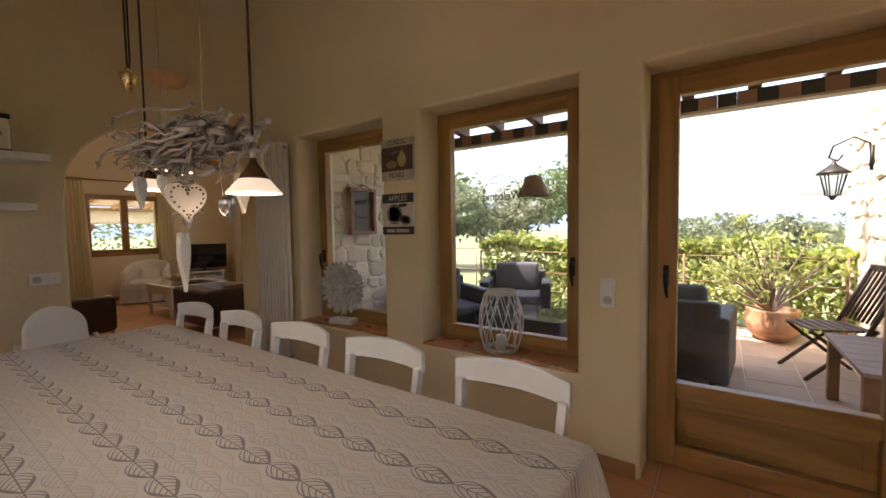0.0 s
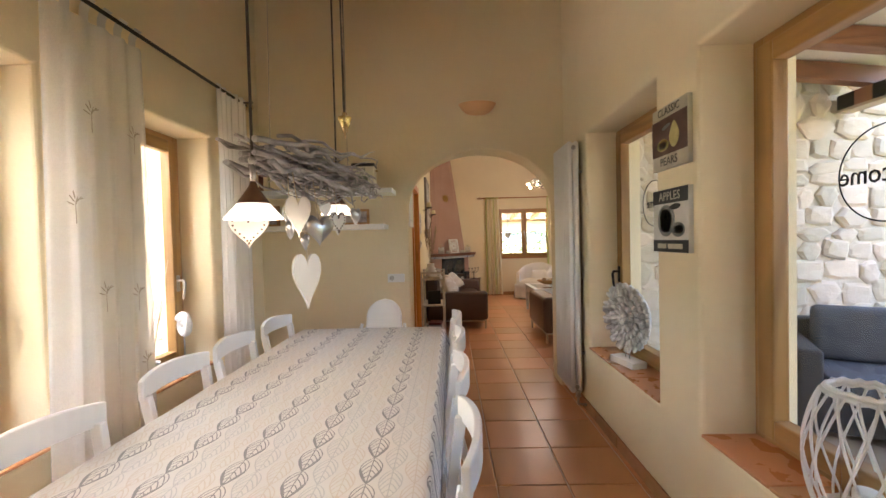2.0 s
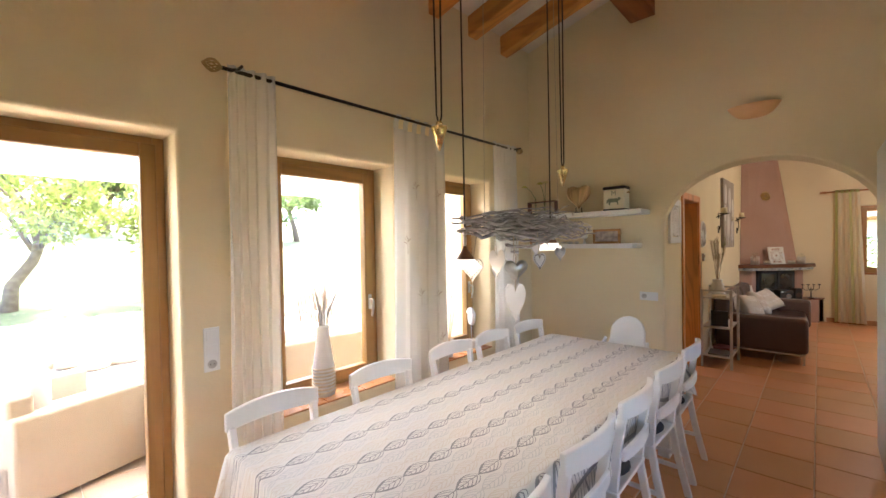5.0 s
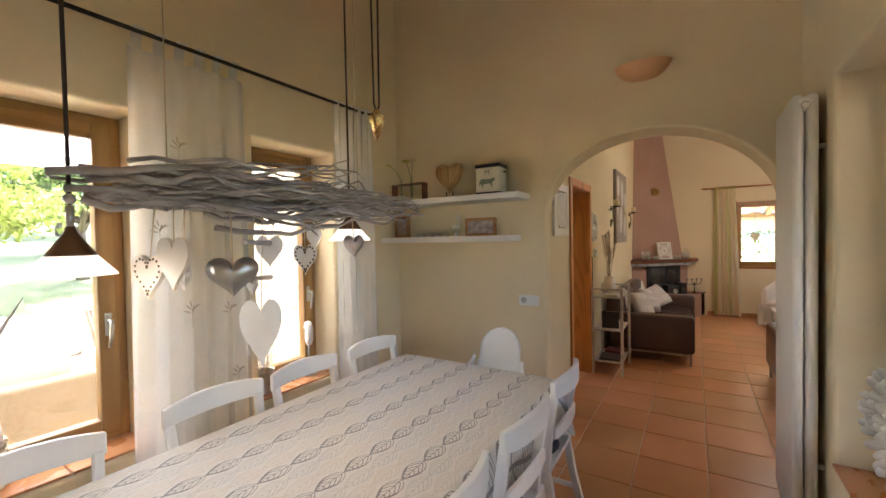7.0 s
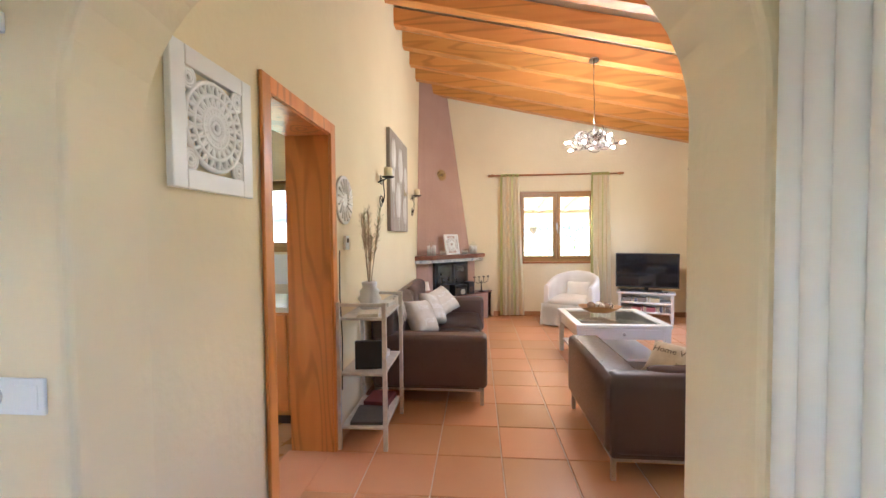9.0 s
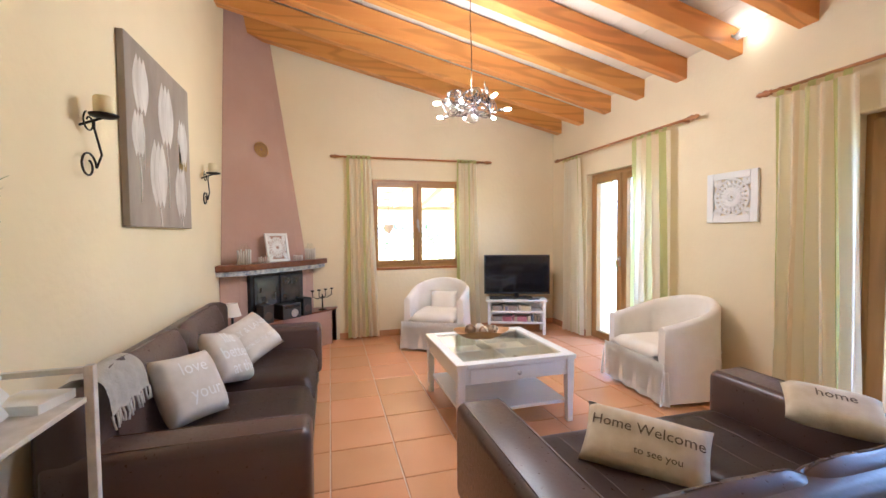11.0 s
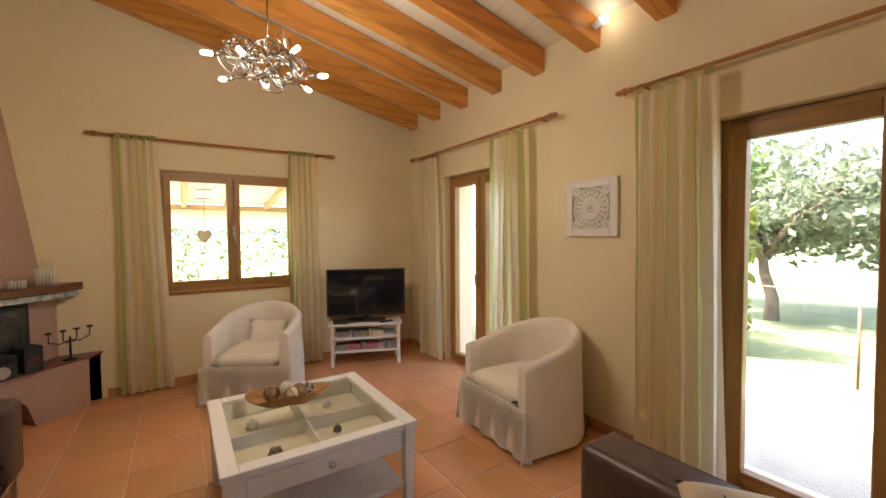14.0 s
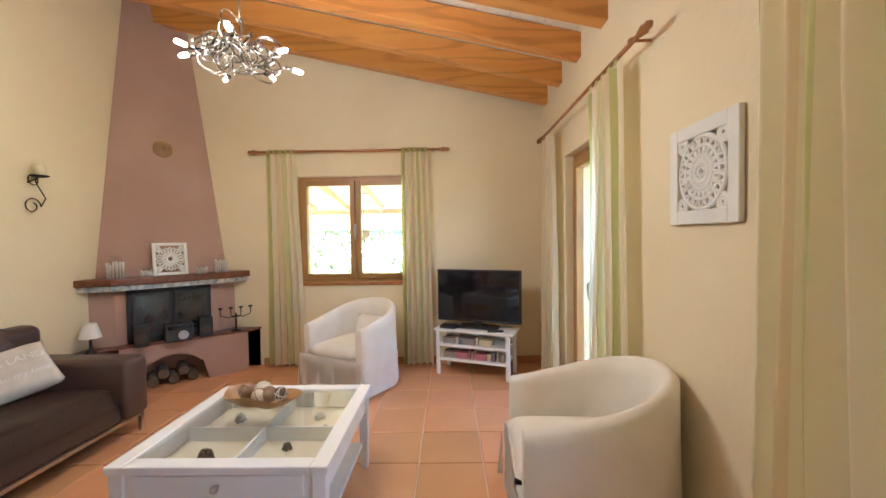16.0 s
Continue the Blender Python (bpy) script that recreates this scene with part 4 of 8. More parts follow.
part("roof_boards", lean(B((-14.5, LX - 0.45, 0.2, 6.0, 2.66, 2.74))), CEIL, wp2)
for k in range(8):
    part("rafter", lean(B((-14.4, LX - 0.45, 0.55 + 0.72 * k, 0.64 + 0.72 * k, 2.54, 2.66), w=0.006)), PALEW, wp2)
part("edge_beam", B((-14.5, -14.36, 0.2, 6.0, 1.98, 2.10), w=0.006), PALEW, wp2)
bm = bmesh.new()
sheet(bm, lambda u, v: (-14.34 + 0.012 * math.sin(44 * u), 0.25 + 5.7 * u, 2.0 - 0.36 * v + 0.008 * math.sin(90 * u) * v), 90, 4, 0.004)
part("valance", bm, CEIL, wp2, "pale fabric valance", smooth=True)
for y in (0.35, 5.85):
    part("post", B((-14.49, -14.37, y - 0.06, y + 0.06, -0.02, 1.98), w=0.008), PALEW, wp2)
solid("pavement_4", B((-14.7, LX - 0.42, 0.0, 6.2, -0.1, -0.02)), OUT_TILE, "tiled west porch floor", "terrace")
hh_ = thing("porch_mobile", "grey heart mobile hanging under the west porch", "hanging decor", pose(-11.6, 2.95, 1.50))
bm = bmesh.new()
tube(bm, [(0, 0, 0.1), (0, 0, 0.99)], 0.004, 5)
part("cord", bm, BLACK, hh_)
for k, z in enumerate((0.75, 0.62, 0.5)):
    bm = bmesh.new()
    tube(bm, [(0, -0.10, z), (0, 0.10, z)], 0.01, 6)
    part("twig", bm, TEAK_G, hh_)
bm = bmesh.new()
slab(bm, [(0.085 * math.sin(a) ** 3, 0.12 * (13 * math.cos(a) - 5 * math.cos(2 * a) - 2 * math.cos(3 * a) - math.cos(4 * a)) / 17) for a in [2 * math.pi * k / 30 for k in range(30)]], 0.02, "x", -0.01)
part("heart", bm, TEAK_G, hh_)

# kitchen seen through the open doorway
solid("floor_kitchen", B((-7.0, -3.7, -3.0, LS - 0.28, -0.1, -0.004)), SILL, "terracotta kitchen floor", "floor")
wall("wall_kitchen_west", "y", -7.0, -0.2, [-3.0, LS - 0.28], [0, 1.2], [(-1.5, -0.02, 1.26, 1.98)], lambda u: roof(u), w=0)
wall("wall_kitchen_east", "y", -3.72, -0.05, [-3.0, YS - 0.42], [0, 1.2], [], lambda u: roof(u), w=0)
KW = (-6.75, -4.7, 0.95, 2.2)
wall("wall_kitchen_south", "x", -3.0, -0.3, [-7.0, -3.7], [0, 1.0], [KW], lambda u: roof(-3.0), w=0)
window("window_6", KW, -3.12, 1, leaves=2, sash=0.06, label="small brown wooden kitchen window")
window("window_7", (-1.5, -0.02, 1.26, 1.98), 0.0, -1, leaves=2, sash=0.06, m=pose(-7.08, 0, 0, 0, 0, 90), label="small brown wooden window over the kitchen worktop")
kc = thing("kitchen_cabinet", "orange pine kitchen base unit under a white worktop", "cabinet", pose(-6.28, -0.2, 0))
part("body", B((-0.31, 0.31, -0.6, 0.62, 0.08, 0.86), w=0.004), DOORWOOD, kc)
for k in range(2):
    d_ = part("door", B((0.31, 0.33, -0.58 + 0.6 * k, -0.01 + 0.6 * k, 0.12, 0.84), w=0.006), DOORWOOD, kc)
part("plinth", B((-0.29, 0.27, -0.58, 0.6, 0, 0.08)), TEAK, kc)
wk = thing("worktop", "white stone kitchen worktop", "worktop", pose(-6.28, -0.2, 0.86))
part("slab", B((-0.34, 0.35, -0.63, 0.65, 0, 0.04), w=0.006), WHITE, wk)
wt = thing("tiled_splashback", "white tiled splashback under the kitchen window", "splashback", pose(-7.0, 0, 0), kind="structure")
for k in range(9):
    part("tile", B((0.002, 0.012, -1.45 + 0.2 * k, -1.255 + 0.2 * k, 0.94, 1.24), w=0.003), WHITE_GLOSS, wt)
kc2 = thing("kitchen_cabinet", "orange pine kitchen base unit under the window", "cabinet", pose(-6.0, -2.66, 0))
part("body", B((-0.95, 0.95, -0.3, 0.3, 0.08, 0.88), w=0.004), DOORWOOD, kc2)
part("worktop", B((-0.97, 0.97, -0.31, 0.33, 0.88, 0.92), w=0.004), WHITE, kc2)

# ---- living room ----
LEATHER = mat("brown_leather", (0.105, 0.062, 0.050), (0.085, 0.050, 0.041), 3, 0.33, 0.0006, 55, spec=0.55)
SEAM = mat("leather_seam", (0.22, 0.15, 0.12), (0.17, 0.11, 0.09), 20, 0.5)
LEATHER_SIDE = mat("black_leather", (0.075, 0.045, 0.037), (0.062, 0.037, 0.031), 3, 0.36, 0.0006, 55)
COTTON = mat("white_cotton", (0.87, 0.82, 0.74), (0.82, 0.76, 0.67), 6, 0.9, 0.0015, 60, spec=0.2)
LINEN = mat("grey_linen", (0.66, 0.60, 0.52), (0.57, 0.51, 0.43), 12, 0.9, 0.0012, 260, spec=0.2)
LINEN_TAN = mat("tan_linen", (0.76, 0.66, 0.50), (0.62, 0.50, 0.33), 12, 0.9, 0.0012, 260, spec=0.2)
INK_WHITE = mat("white_print", (0.82, 0.80, 0.76), None, 9, 0.9)
INK_DARK = mat("dark_print", (0.16, 0.11, 0.07), None, 9, 0.9)
HOODP = mat("mauve_plaster", (0.51, 0.34, 0.27), (0.46, 0.295, 0.23), 1.6, 0.85, 0.0025, 22, spec=0.25)
DARKWOOD = wood("mantel_wood", (0.22, 0.075, 0.035), (0.16, 0.05, 0.025), 0, 9, 0.35)
SOOT = mat("stove_iron", (0.025, 0.024, 0.025), (0.018, 0.018, 0.018), 8, 0.5, 0.0004, 90)
SCREEN = mat("dark_glass", (0.012, 0.012, 0.014), (0.010, 0.010, 0.012), 2, 0.06, rough_var=0.0, spec=0.6)
CLEAR = GLASS.copy()
CLEAR.name = "clear_table_glass"
CLEAR.node_tree.nodes["Transparent BSDF"].inputs[0].default_value = (0.96, 0.98, 0.97, 1)
PAPER = mat("book_paper", (0.72, 0.66, 0.52), (0.64, 0.57, 0.43), 30, 0.9)
OLIVE = wood("olive_wood", (0.56, 0.31, 0.12), (0.38, 0.18, 0.065), 0, 12, 0.4)
WICKER = mat("wicker_ball", (0.40, 0.27, 0.16), (0.26, 0.16, 0.09), 20, 0.85, 0.002, 60)
BARK = mat("bark", (0.17, 0.12, 0.085), (0.09, 0.065, 0.045), 14, 0.95, 0.006, 40)
GREYWASH = mat("whitewashed_wood", (0.70, 0.66, 0.60), (0.56, 0.52, 0.46), 16, 0.8, 0.002, 60)
SPOT_BULB = mat("lit_spot_bulb", (1, 0.9, 0.7), None, 1, 0.3, emit=((1.0, 0.86, 0.64), 0.9))
BULB = mat("lit_bulb", (1, 0.9, 0.7), None, 1, 0.3, emit=((1.0, 0.84, 0.60), 6.0))
WAX = mat("candle_wax", (0.80, 0.70, 0.45), (0.74, 0.63, 0.38), 6, 0.5)


def pillow(name, m, sx, sy, sz, cloth, ink, words, label):
    t = thing(name, label, "cushion", m, "sofa cushions")
    bm = bmesh.new()
    cushion(bm, sx, sy, sz, 0.45, 14)
    part("cover", bm, cloth, t, smooth=True)
    for text, px, py, size, turn in words:
        bm = letters(text, size, 0.0006)
        bmesh.ops.subdivide_edges(bm, edges=[e for e in bm.edges if e.calc_length() > 0.03], cuts=2)
        bmesh.ops.transform(bm, matrix=pose(px, py, 0, -90, 0, 0), verts=bm.verts)
        bmesh.ops.transform(bm, matrix=pose(px, py, 0) @ pose(0, 0, 0, 0, 0, turn) @ pose(-px, -py, 0), verts=bm.verts)
        for v in bm.verts:
            a, b = min(abs(2 * v.co.x / sx), 1), min(abs(2 * v.co.y / sy), 1)
            v.co.z = sz / 2 * max((1 - a ** 4) * (1 - b ** 4), 0) ** 0.45 + 0.0015 + (0.0006 if v.co.z > 0 else 0)
        part("printed_word", bm, ink, t, "printed lettering")
    return t


def sofa(m, length, depth, label, seats=2, arm=0.22, back_h=0.70, arm_h=0.56, seat_h=0.42):
    """Along local x from 0 to length; the back at y = 0, the front at y = -depth."""
    t = thing("sofa", label, "sofa", m, "leather sofas")
    part("body", B((0.02, length - 0.02, -depth + 0.06, -0.02, 0.13, 0.27), w=0.02), LEATHER_SIDE, t)
    for k, x in enumerate((0.0, length - arm)):
        part("armrest", B((x, x + arm, -depth, -0.03, 0.14, arm_h), w=0.045, seg=4), LEATHER, t, smooth=True)
        bm = bmesh.new()
        for q in (0.035, arm - 0.035):
            tube(bm, [(x + q, -depth + 0.03, arm_h + 0.0005), (x + q, -0.2, arm_h + 0.0005)], 0.0022, 5)
        part("seam", bm, SEAM, t, "pale stitched seam")
    a, b = arm + 0.005, length - arm - 0.005
    for k in range(seats):
        p, q = a + (b - a) * k / seats, a + (b - a) * (k + 1) / seats
        bm = bmesh.new()

        def top(u, v, p=p, q=q):
            e = (1 - (2 * u - 1) ** 8) * (1 - (2 * v - 1) ** 8)
            wr = 0.006 * noise.noise(Vector((u * 3 + k * 7, v * 6, 3)))
            return (p + 0.004 + (q - p - 0.008) * u, -depth + 0.03 + (depth - 0.24) * v, 0.27 + (seat_h - 0.27) * max(e, 0) ** 0.3 + wr * e)
        sheet(bm, top, 22, 22, -0.03)
        part("seat_cushion", bm, LEATHER, t, smooth=True)
        bm = bmesh.new()
        for f in (0.36, 0.64):
            tube(bm, [top(f, 0.03 + 0.94 * i / 16) for i in range(17)], 0.002, 5)
        part("seam", bm, SEAM, t, "pale stitched seam")
        bm = bmesh.new()

        def bk(u, v, p=p, q=q):
            e = (1 - (2 * u - 1) ** 8)
            s = math.sin(math.pi * min(v * 1.0, 1)) ** 0.5
            ang = math.pi * v
            wr = 0.007 * noise.noise(Vector((u * 4 + k * 5, v * 5, 9)))
            return (p + 0.003 + (q - p - 0.006) * u, -0.15 - (0.11 * math.cos(ang)) * (0.8 + 0.2 * e) + (0.03 if v < 0.5 else 0), 0.30 + (back_h - 0.30) * (s * (0.93 + 0.07 * e)) + wr)
        sheet(bm, bk, 18, 20)
        part("back_cushion", bm, LEATHER, t, smooth=True)
    part("backrest", B((0.01, length - 0.01, -0.19, 0.0, 0.14, back_h - 0.03), w=0.07, seg=5), LEATHER_SIDE, t, smooth=True)
    part("rail", B((0.03, length - 0.03, -depth + 0.03, -depth + 0.055, 0.115, 0.14), (0.03, length - 0.03, -0.055, -0.03, 0.115, 0.14), (0.03, 0.055, -depth + 0.03, -0.03, 0.115, 0.14), (length - 0.055, length - 0.03, -depth + 0.03, -0.03, 0.115, 0.14)), STEEL, t, "steel base rail")
    for x in (0.04, length - 0.04):
        for y in (-depth + 0.045, -0.045):
            part("leg", B((x - 0.014, x + 0.014, y - 0.014, y + 0.014, 0, 0.13), w=0.003), STEEL, t, "steel leg")
    return t


sofa(pose(-6.40, 0.89, 0, 0, 0, 180) @ pose(0, 0, 0), 2.26, 0.985, "dark brown leather sofa with steel legs along the plaster wall", back_h=0.85, arm_h=0.58)
sofa(pose(-5.42, 4.33, 0, 0, 0, -90), 1.80, 1.05, "dark brown leather sofa with its back to the arch", arm=0.25, back_h=0.645, arm_h=0.60)

pillow("cushion", pose(-7.02, 1.24, 0.61, 58, 6, 150), 0.37, 0.37, 0.15, LINEN, INK_WHITE, [("love", 0, 0.08, 0.10, 0), ("your", 0.02, -0.06, 0.10, 0)], "grey linen cushion with white lettering leaning on the sofa")
pillow("cushion", pose(-7.60, 1.29, 0.59, 56, 16, 160), 0.37, 0.37, 0.15, LINEN, INK_WHITE, [("life", -0.02, 0.11, 0.12, 5), ("better", 0, 0.0, 0.12, 5), ("at the", 0.02, -0.11, 0.11, 5)], "grey linen cushion with large white printed words")
pillow("cushion", pose(-8.16, 1.33, 0.575, 44, -12, 150), 0.46, 0.38, 0.16, LINEN, INK_WHITE, [("FLY & LAND", 0, 0.05, 0.07, 0), ("look to my time", 0, -0.07, 0.055, 0)], "grey linen cushion with faded white print")
pillow("cushion", pose(-5.83, 4.04, 0.632, 28, 6, 44), 0.35, 0.22, 0.11, LINEN_TAN, INK_DARK, [("home", 0, 0.03, 0.06, 0)], "tan linen cushion with dark script against the sofa's arm")
pillow("cushion", pose(-6.03, 3.24, 0.495, 44, 5, 46), 0.50, 0.27, 0.13, LINEN_TAN, INK_DARK, [("Home Welcome", 0, 0.04, 0.064, 0), ("to see you", 0.05, -0.05, 0.042, 0)], "tan linen cushion printed with the word welcome")

tw = thing("throw_blanket", "white knitted throw with a fringe over the sofa's back", "blanket", pose(-6.70, 0.99, 0))
bm = bmesh.new()


def throw_f(u, v):
    """Over the rounded back of the sofa and down its front."""
    a = -0.5 + 2.6 * v
    y, z = (0.10 * math.sin(a), 0.765 + 0.085 * math.cos(a)) if a < 1.57 else (0.104 + 0.02 * (a - 1.57), 0.765 - 0.14 * (a - 1.57))
    return (-0.17 + 0.34 * u, y + 0.012 + 0.006 * math.sin(22 * u), z + 0.006 * math.sin(17 * u + 6 * v))


sheet(bm, throw_f, 20, 16, 0.012)
part("cloth", bm, mat("white_knit", (0.80, 0.77, 0.72), (0.72, 0.69, 0.63), 40, 0.95, 0.004, 110), tw, smooth=True)
for k in range(16):
    bm = bmesh.new()
    p = Vector(throw_f(k / 15, 1))
    tube(bm, [p, p + Vector((0.004 * math.sin(k), 0.006, -0.03)), p + Vector((0.01 * math.sin(2 * k), 0.008, -0.06))], [0.005, 0.004, 0.005], 5)
    part("tassel", bm, bpy.data.materials["white_knit"], tw)


def armchair(m, label, padded=True):
    t = thing("armchair", label, "armchair", m, "slip-covered armchairs")
    w, d = 0.375, 0.385

    def shell(u, v, out=True):
        a = math.pi * (1.18 * u - 0.09)
        r = 1.0 if out else 0.80
        k = math.sin(a)
        x, y = -math.cos(a) * w * r, (math.sin(a) * d * r if k > 0 else math.sin(a) * d * 3.3)
        z1 = 0.61 + 0.18 * min(max((math.sin(a) * (1 if k > 0 else 3.3) + 0.92) / 1.92, 0), 1) ** 1.2
        z = 0.03 + (z1 - 0.03) * v
        sw = 1 + 0.05 * (1 - v) ** 2 + 0.012 * math.sin(9 * a + 2 * v) * (1 - v)
        return (x * sw, y * sw, z)
    bm = bmesh.new()
    n, mm = 40, 10
    rows = []
    for i in range(n + 1):
        u = i / n
        ring = [shell(u, j / mm) for j in range(mm + 1)]
        top_o, top_i = Vector(shell(u, 1)), Vector(shell(u, 1, False))
        for q in range(1, 6):
            p = top_o.lerp(top_i, q / 6)
            p.z += 0.03 * math.sin(math.pi * q / 6)
            ring.append(tuple(p))
        ring += [(top_i.x, top_i.y, top_i.z - (top_i.z - 0.33) * q / 6) for q in range(0, 7)]
        rows.append([bm.verts.new(p) for p in ring])
    for a, b in zip(rows, rows[1:]):
        for j in range(len(a) - 1):
            bm.faces.new((a[j], b[j], b[j + 1], a[j + 1])).smooth = True
    for r in (rows[0], rows[-1]):
        bm.faces.new(r[10:17])
        for j in range(6):
            bm.faces.new((r[10 - j], r[9 - j], r[17 + j], r[16 + j]))
        for j in range(4, 0, -1):
            bm.faces.new((r[j], r[j - 1], r[22]))
    bmesh.ops.recalc_face_normals(bm, faces=bm.faces)
    part("slipcover", bm, COTTON, t)
    bm = bmesh.new()
    sheet(bm, lambda u, v: (-w * 1.04 + w * 2.08 * u, -d * 1.0 + 0.012 * math.sin(26 * u) * (1 - v), 0.03 + 0.33 * v), 30, 4, 0.012)
    part("skirt", bm, COTTON, t, smooth=True)
    part("base", B((-w * 0.97, w * 0.97, -d * 0.985, d * 0.45, 0.04, 0.345), w=0.01), COTTON, t)
    bm = bmesh.new()
    cushion(bm, w * 1.56, d * 1.70, 0.15, 0.22, 12)
    bmesh.ops.transform(bm, matrix=pose(0, -0.06, 0.385), verts=bm.verts)
    part("seat_cushion", bm, COTTON, t, smooth=True)
    if padded:
        bm = bmesh.new()
        cushion(bm, 0.36, 0.26, 0.12, 0.5, 10)
        bmesh.ops.transform(bm, matrix=pose(0.01, 0.17, 0.53, 74), verts=bm.verts)
        part("back_cushion", bm, COTTON, t, smooth=True)
    for s in (-1, 1):                                           # a box pleat hangs open at each front corner
        bm = bmesh.new()
        for e in (-1, 1):
            sheet(bm, lambda u, v, e=e: (s * w * 1.035 + s * (0.004 + (0.030 * u) * (1 - v)) * (1 if e > 0 else 0.2), -d * 1.0 + (0.0 if e > 0 else -0.012 - 0.030 * u * (1 - v)) + (0.035 * u if e > 0 else 0), 0.03 + 0.27 * v), 3, 8, 0.006)
        part("pleat", bm, COTTON, t, smooth=True)
    for x in (-0.28, 0.28):
        for y in (-0.28, 0.28):
            bm = bmesh.new()
            cyl(bm, (x, y, 0), (x, y, 0.06), 0.016)
            part("foot", bm, DARKWOOD, t)
    return t


armchair(pose(-9.55, 3.30, 0, 0, 0, 61), "white cotton slip-covered tub armchair near the window")
armchair(pose(-7.54, 4.885, 0, 0, 0, -4), "white cotton slip-covered tub armchair beside the garden door", False)

# coffee table with a glass top over a shallow drawer
ct = thing("coffee_table", "white painted coffee table with a glass display top and a drawer", "coffee table", pose(-7.67, 3.24, 0))
h = 0.465
for a in (-1, 1):
    part("top_rail", B((-h, h, a * h - (0.075 if a > 0 else 0), a * h + (0.075 if a < 0 else 0), 0.475, 0.51), w=0.006), WHITE, ct)
    part("top_rail", B((a * h - (0.075 if a > 0 else 0), a * h + (0.075 if a < 0 else 0), -h + 0.075, h - 0.075, 0.475, 0.51), w=0.006), WHITE, ct)
    part("apron", B((-h + 0.04, h - 0.04, a * (h - 0.035) - 0.01, a * (h - 0.035) + 0.01, 0.36, 0.475), w=0.004), WHITE, ct)
    part("apron", B((a * (h - 0.035) - 0.01, a * (h - 0.035) + 0.01, -h + 0.04, h - 0.04, 0.36, 0.475), w=0.004), WHITE, ct)
    for b in (-1, 1):
        x, y = a * (h - 0.04), b * (h - 0.04)
        bm = bmesh.new()
        vs = box(bm, x - 0.03, x + 0.03, y - 0.03, y + 0.03, 0, 0.475)
        for v in vs:
            if v.co.z < 0.1:
                v.co.x, v.co.y = x + (v.co.x - x) * 0.72, y + (v.co.y - y) * 0.72
        part("leg", soft(bm, 0.004), WHITE, ct)
part("shelf", B((-h + 0.05, h - 0.05, -h + 0.05, h - 0.05, 0.135, 0.16), w=0.004), WHITE, ct)
part("tray_bottom", B((-h + 0.05, h - 0.05, -h + 0.05, h - 0.05, 0.37, 0.385)), mat("cream_tray", (0.74, 0.66, 0.50), (0.7, 0.6, 0.44), 5, 0.7), ct)
part("divider", B((-h + 0.06, h - 0.06, -0.006, 0.006, 0.385, 0.46)), WHITE, ct)
part("divider", B((-0.006, 0.006, -h + 0.06, h - 0.06, 0.385, 0.458)), WHITE, ct)
ob = part("glass_top", B((-h + 0.06, h - 0.06, -h + 0.06, h - 0.06, 0.492, 0.500)), CLEAR, ct, "clear glass top")
ob.visible_shadow = False
dr = part("drawer_front", B((h - 0.03, h - 0.018, -0.36, 0.36, 0.375, 0.462), w=0.003), WHITE, ct)
bm = bmesh.new()
ball(bm, (h + 0.008, 0, 0.42), 0.017, 12)
cyl(bm, (h - 0.02, 0, 0.42), (h + 0.004, 0, 0.42), 0.008)
part("knob", bm, STEEL, dr, "brushed metal knob")

bowl = thing("wooden_bowl", "rough olive-wood bowl on the coffee table", "bowl", pose(-7.77, 3.17, 0.51, 0, 0, 75))
bm = bmesh.new()


def bowl_f(u, v):
    a, r = 2 * math.pi * u, v
    wob = 1 + 0.12 * math.sin(2 * a + 1) + 0.06 * math.sin(5 * a)
    return (0.21 * r * math.cos(a) * wob, 0.12 * r * math.sin(a) * wob, 0.012 + 0.075 * r ** 2.2 + 0.012 * math.sin(3 * a) * r)


sheet(bm, bowl_f, 36, 8, 0.018)
bmesh.ops.remove_doubles(bm, verts=bm.verts, dist=0.001)
part("shell", bm, OLIVE, bowl, smooth=True)
for k, (x, y, r, mt_) in enumerate(((-0.09, 0.0, 0.042, WICKER), (-0.01, 0.03, 0.045, GREYWASH), (0.06, -0.01, 0.04, WICKER), (0.11, 0.02, 0.035, BARK), (0.02, -0.04, 0.038, LINEN_TAN))):
    o = thing("decor_ball", "woven wicker ball resting in the bowl", "decoration", pose(-7.77, 3.17, 0.51, 0, 0, 75) @ pose(x, y, 0.075 + r * 0.4), "balls in the bowl")
    bm = bmesh.new()
    ball(bm, (0, 0, 0), r, 12)
    part("core", bm, mt_, o)
    for q in range(6):
        bm = bmesh.new()
        ax = Euler((random.random() * 3, random.random() * 3, random.random() * 3)).to_matrix()
        tube(bm, [ax @ Vector((math.cos(2 * math.pi * i / 20) * r * 1.03, math.sin(2 * math.pi * i / 20) * r * 1.03, 0)) for i in range(20)], 0.003, 5, closed=True)
        part("strand", bm, LINEN_TAN if k % 2 else WICKER, o)
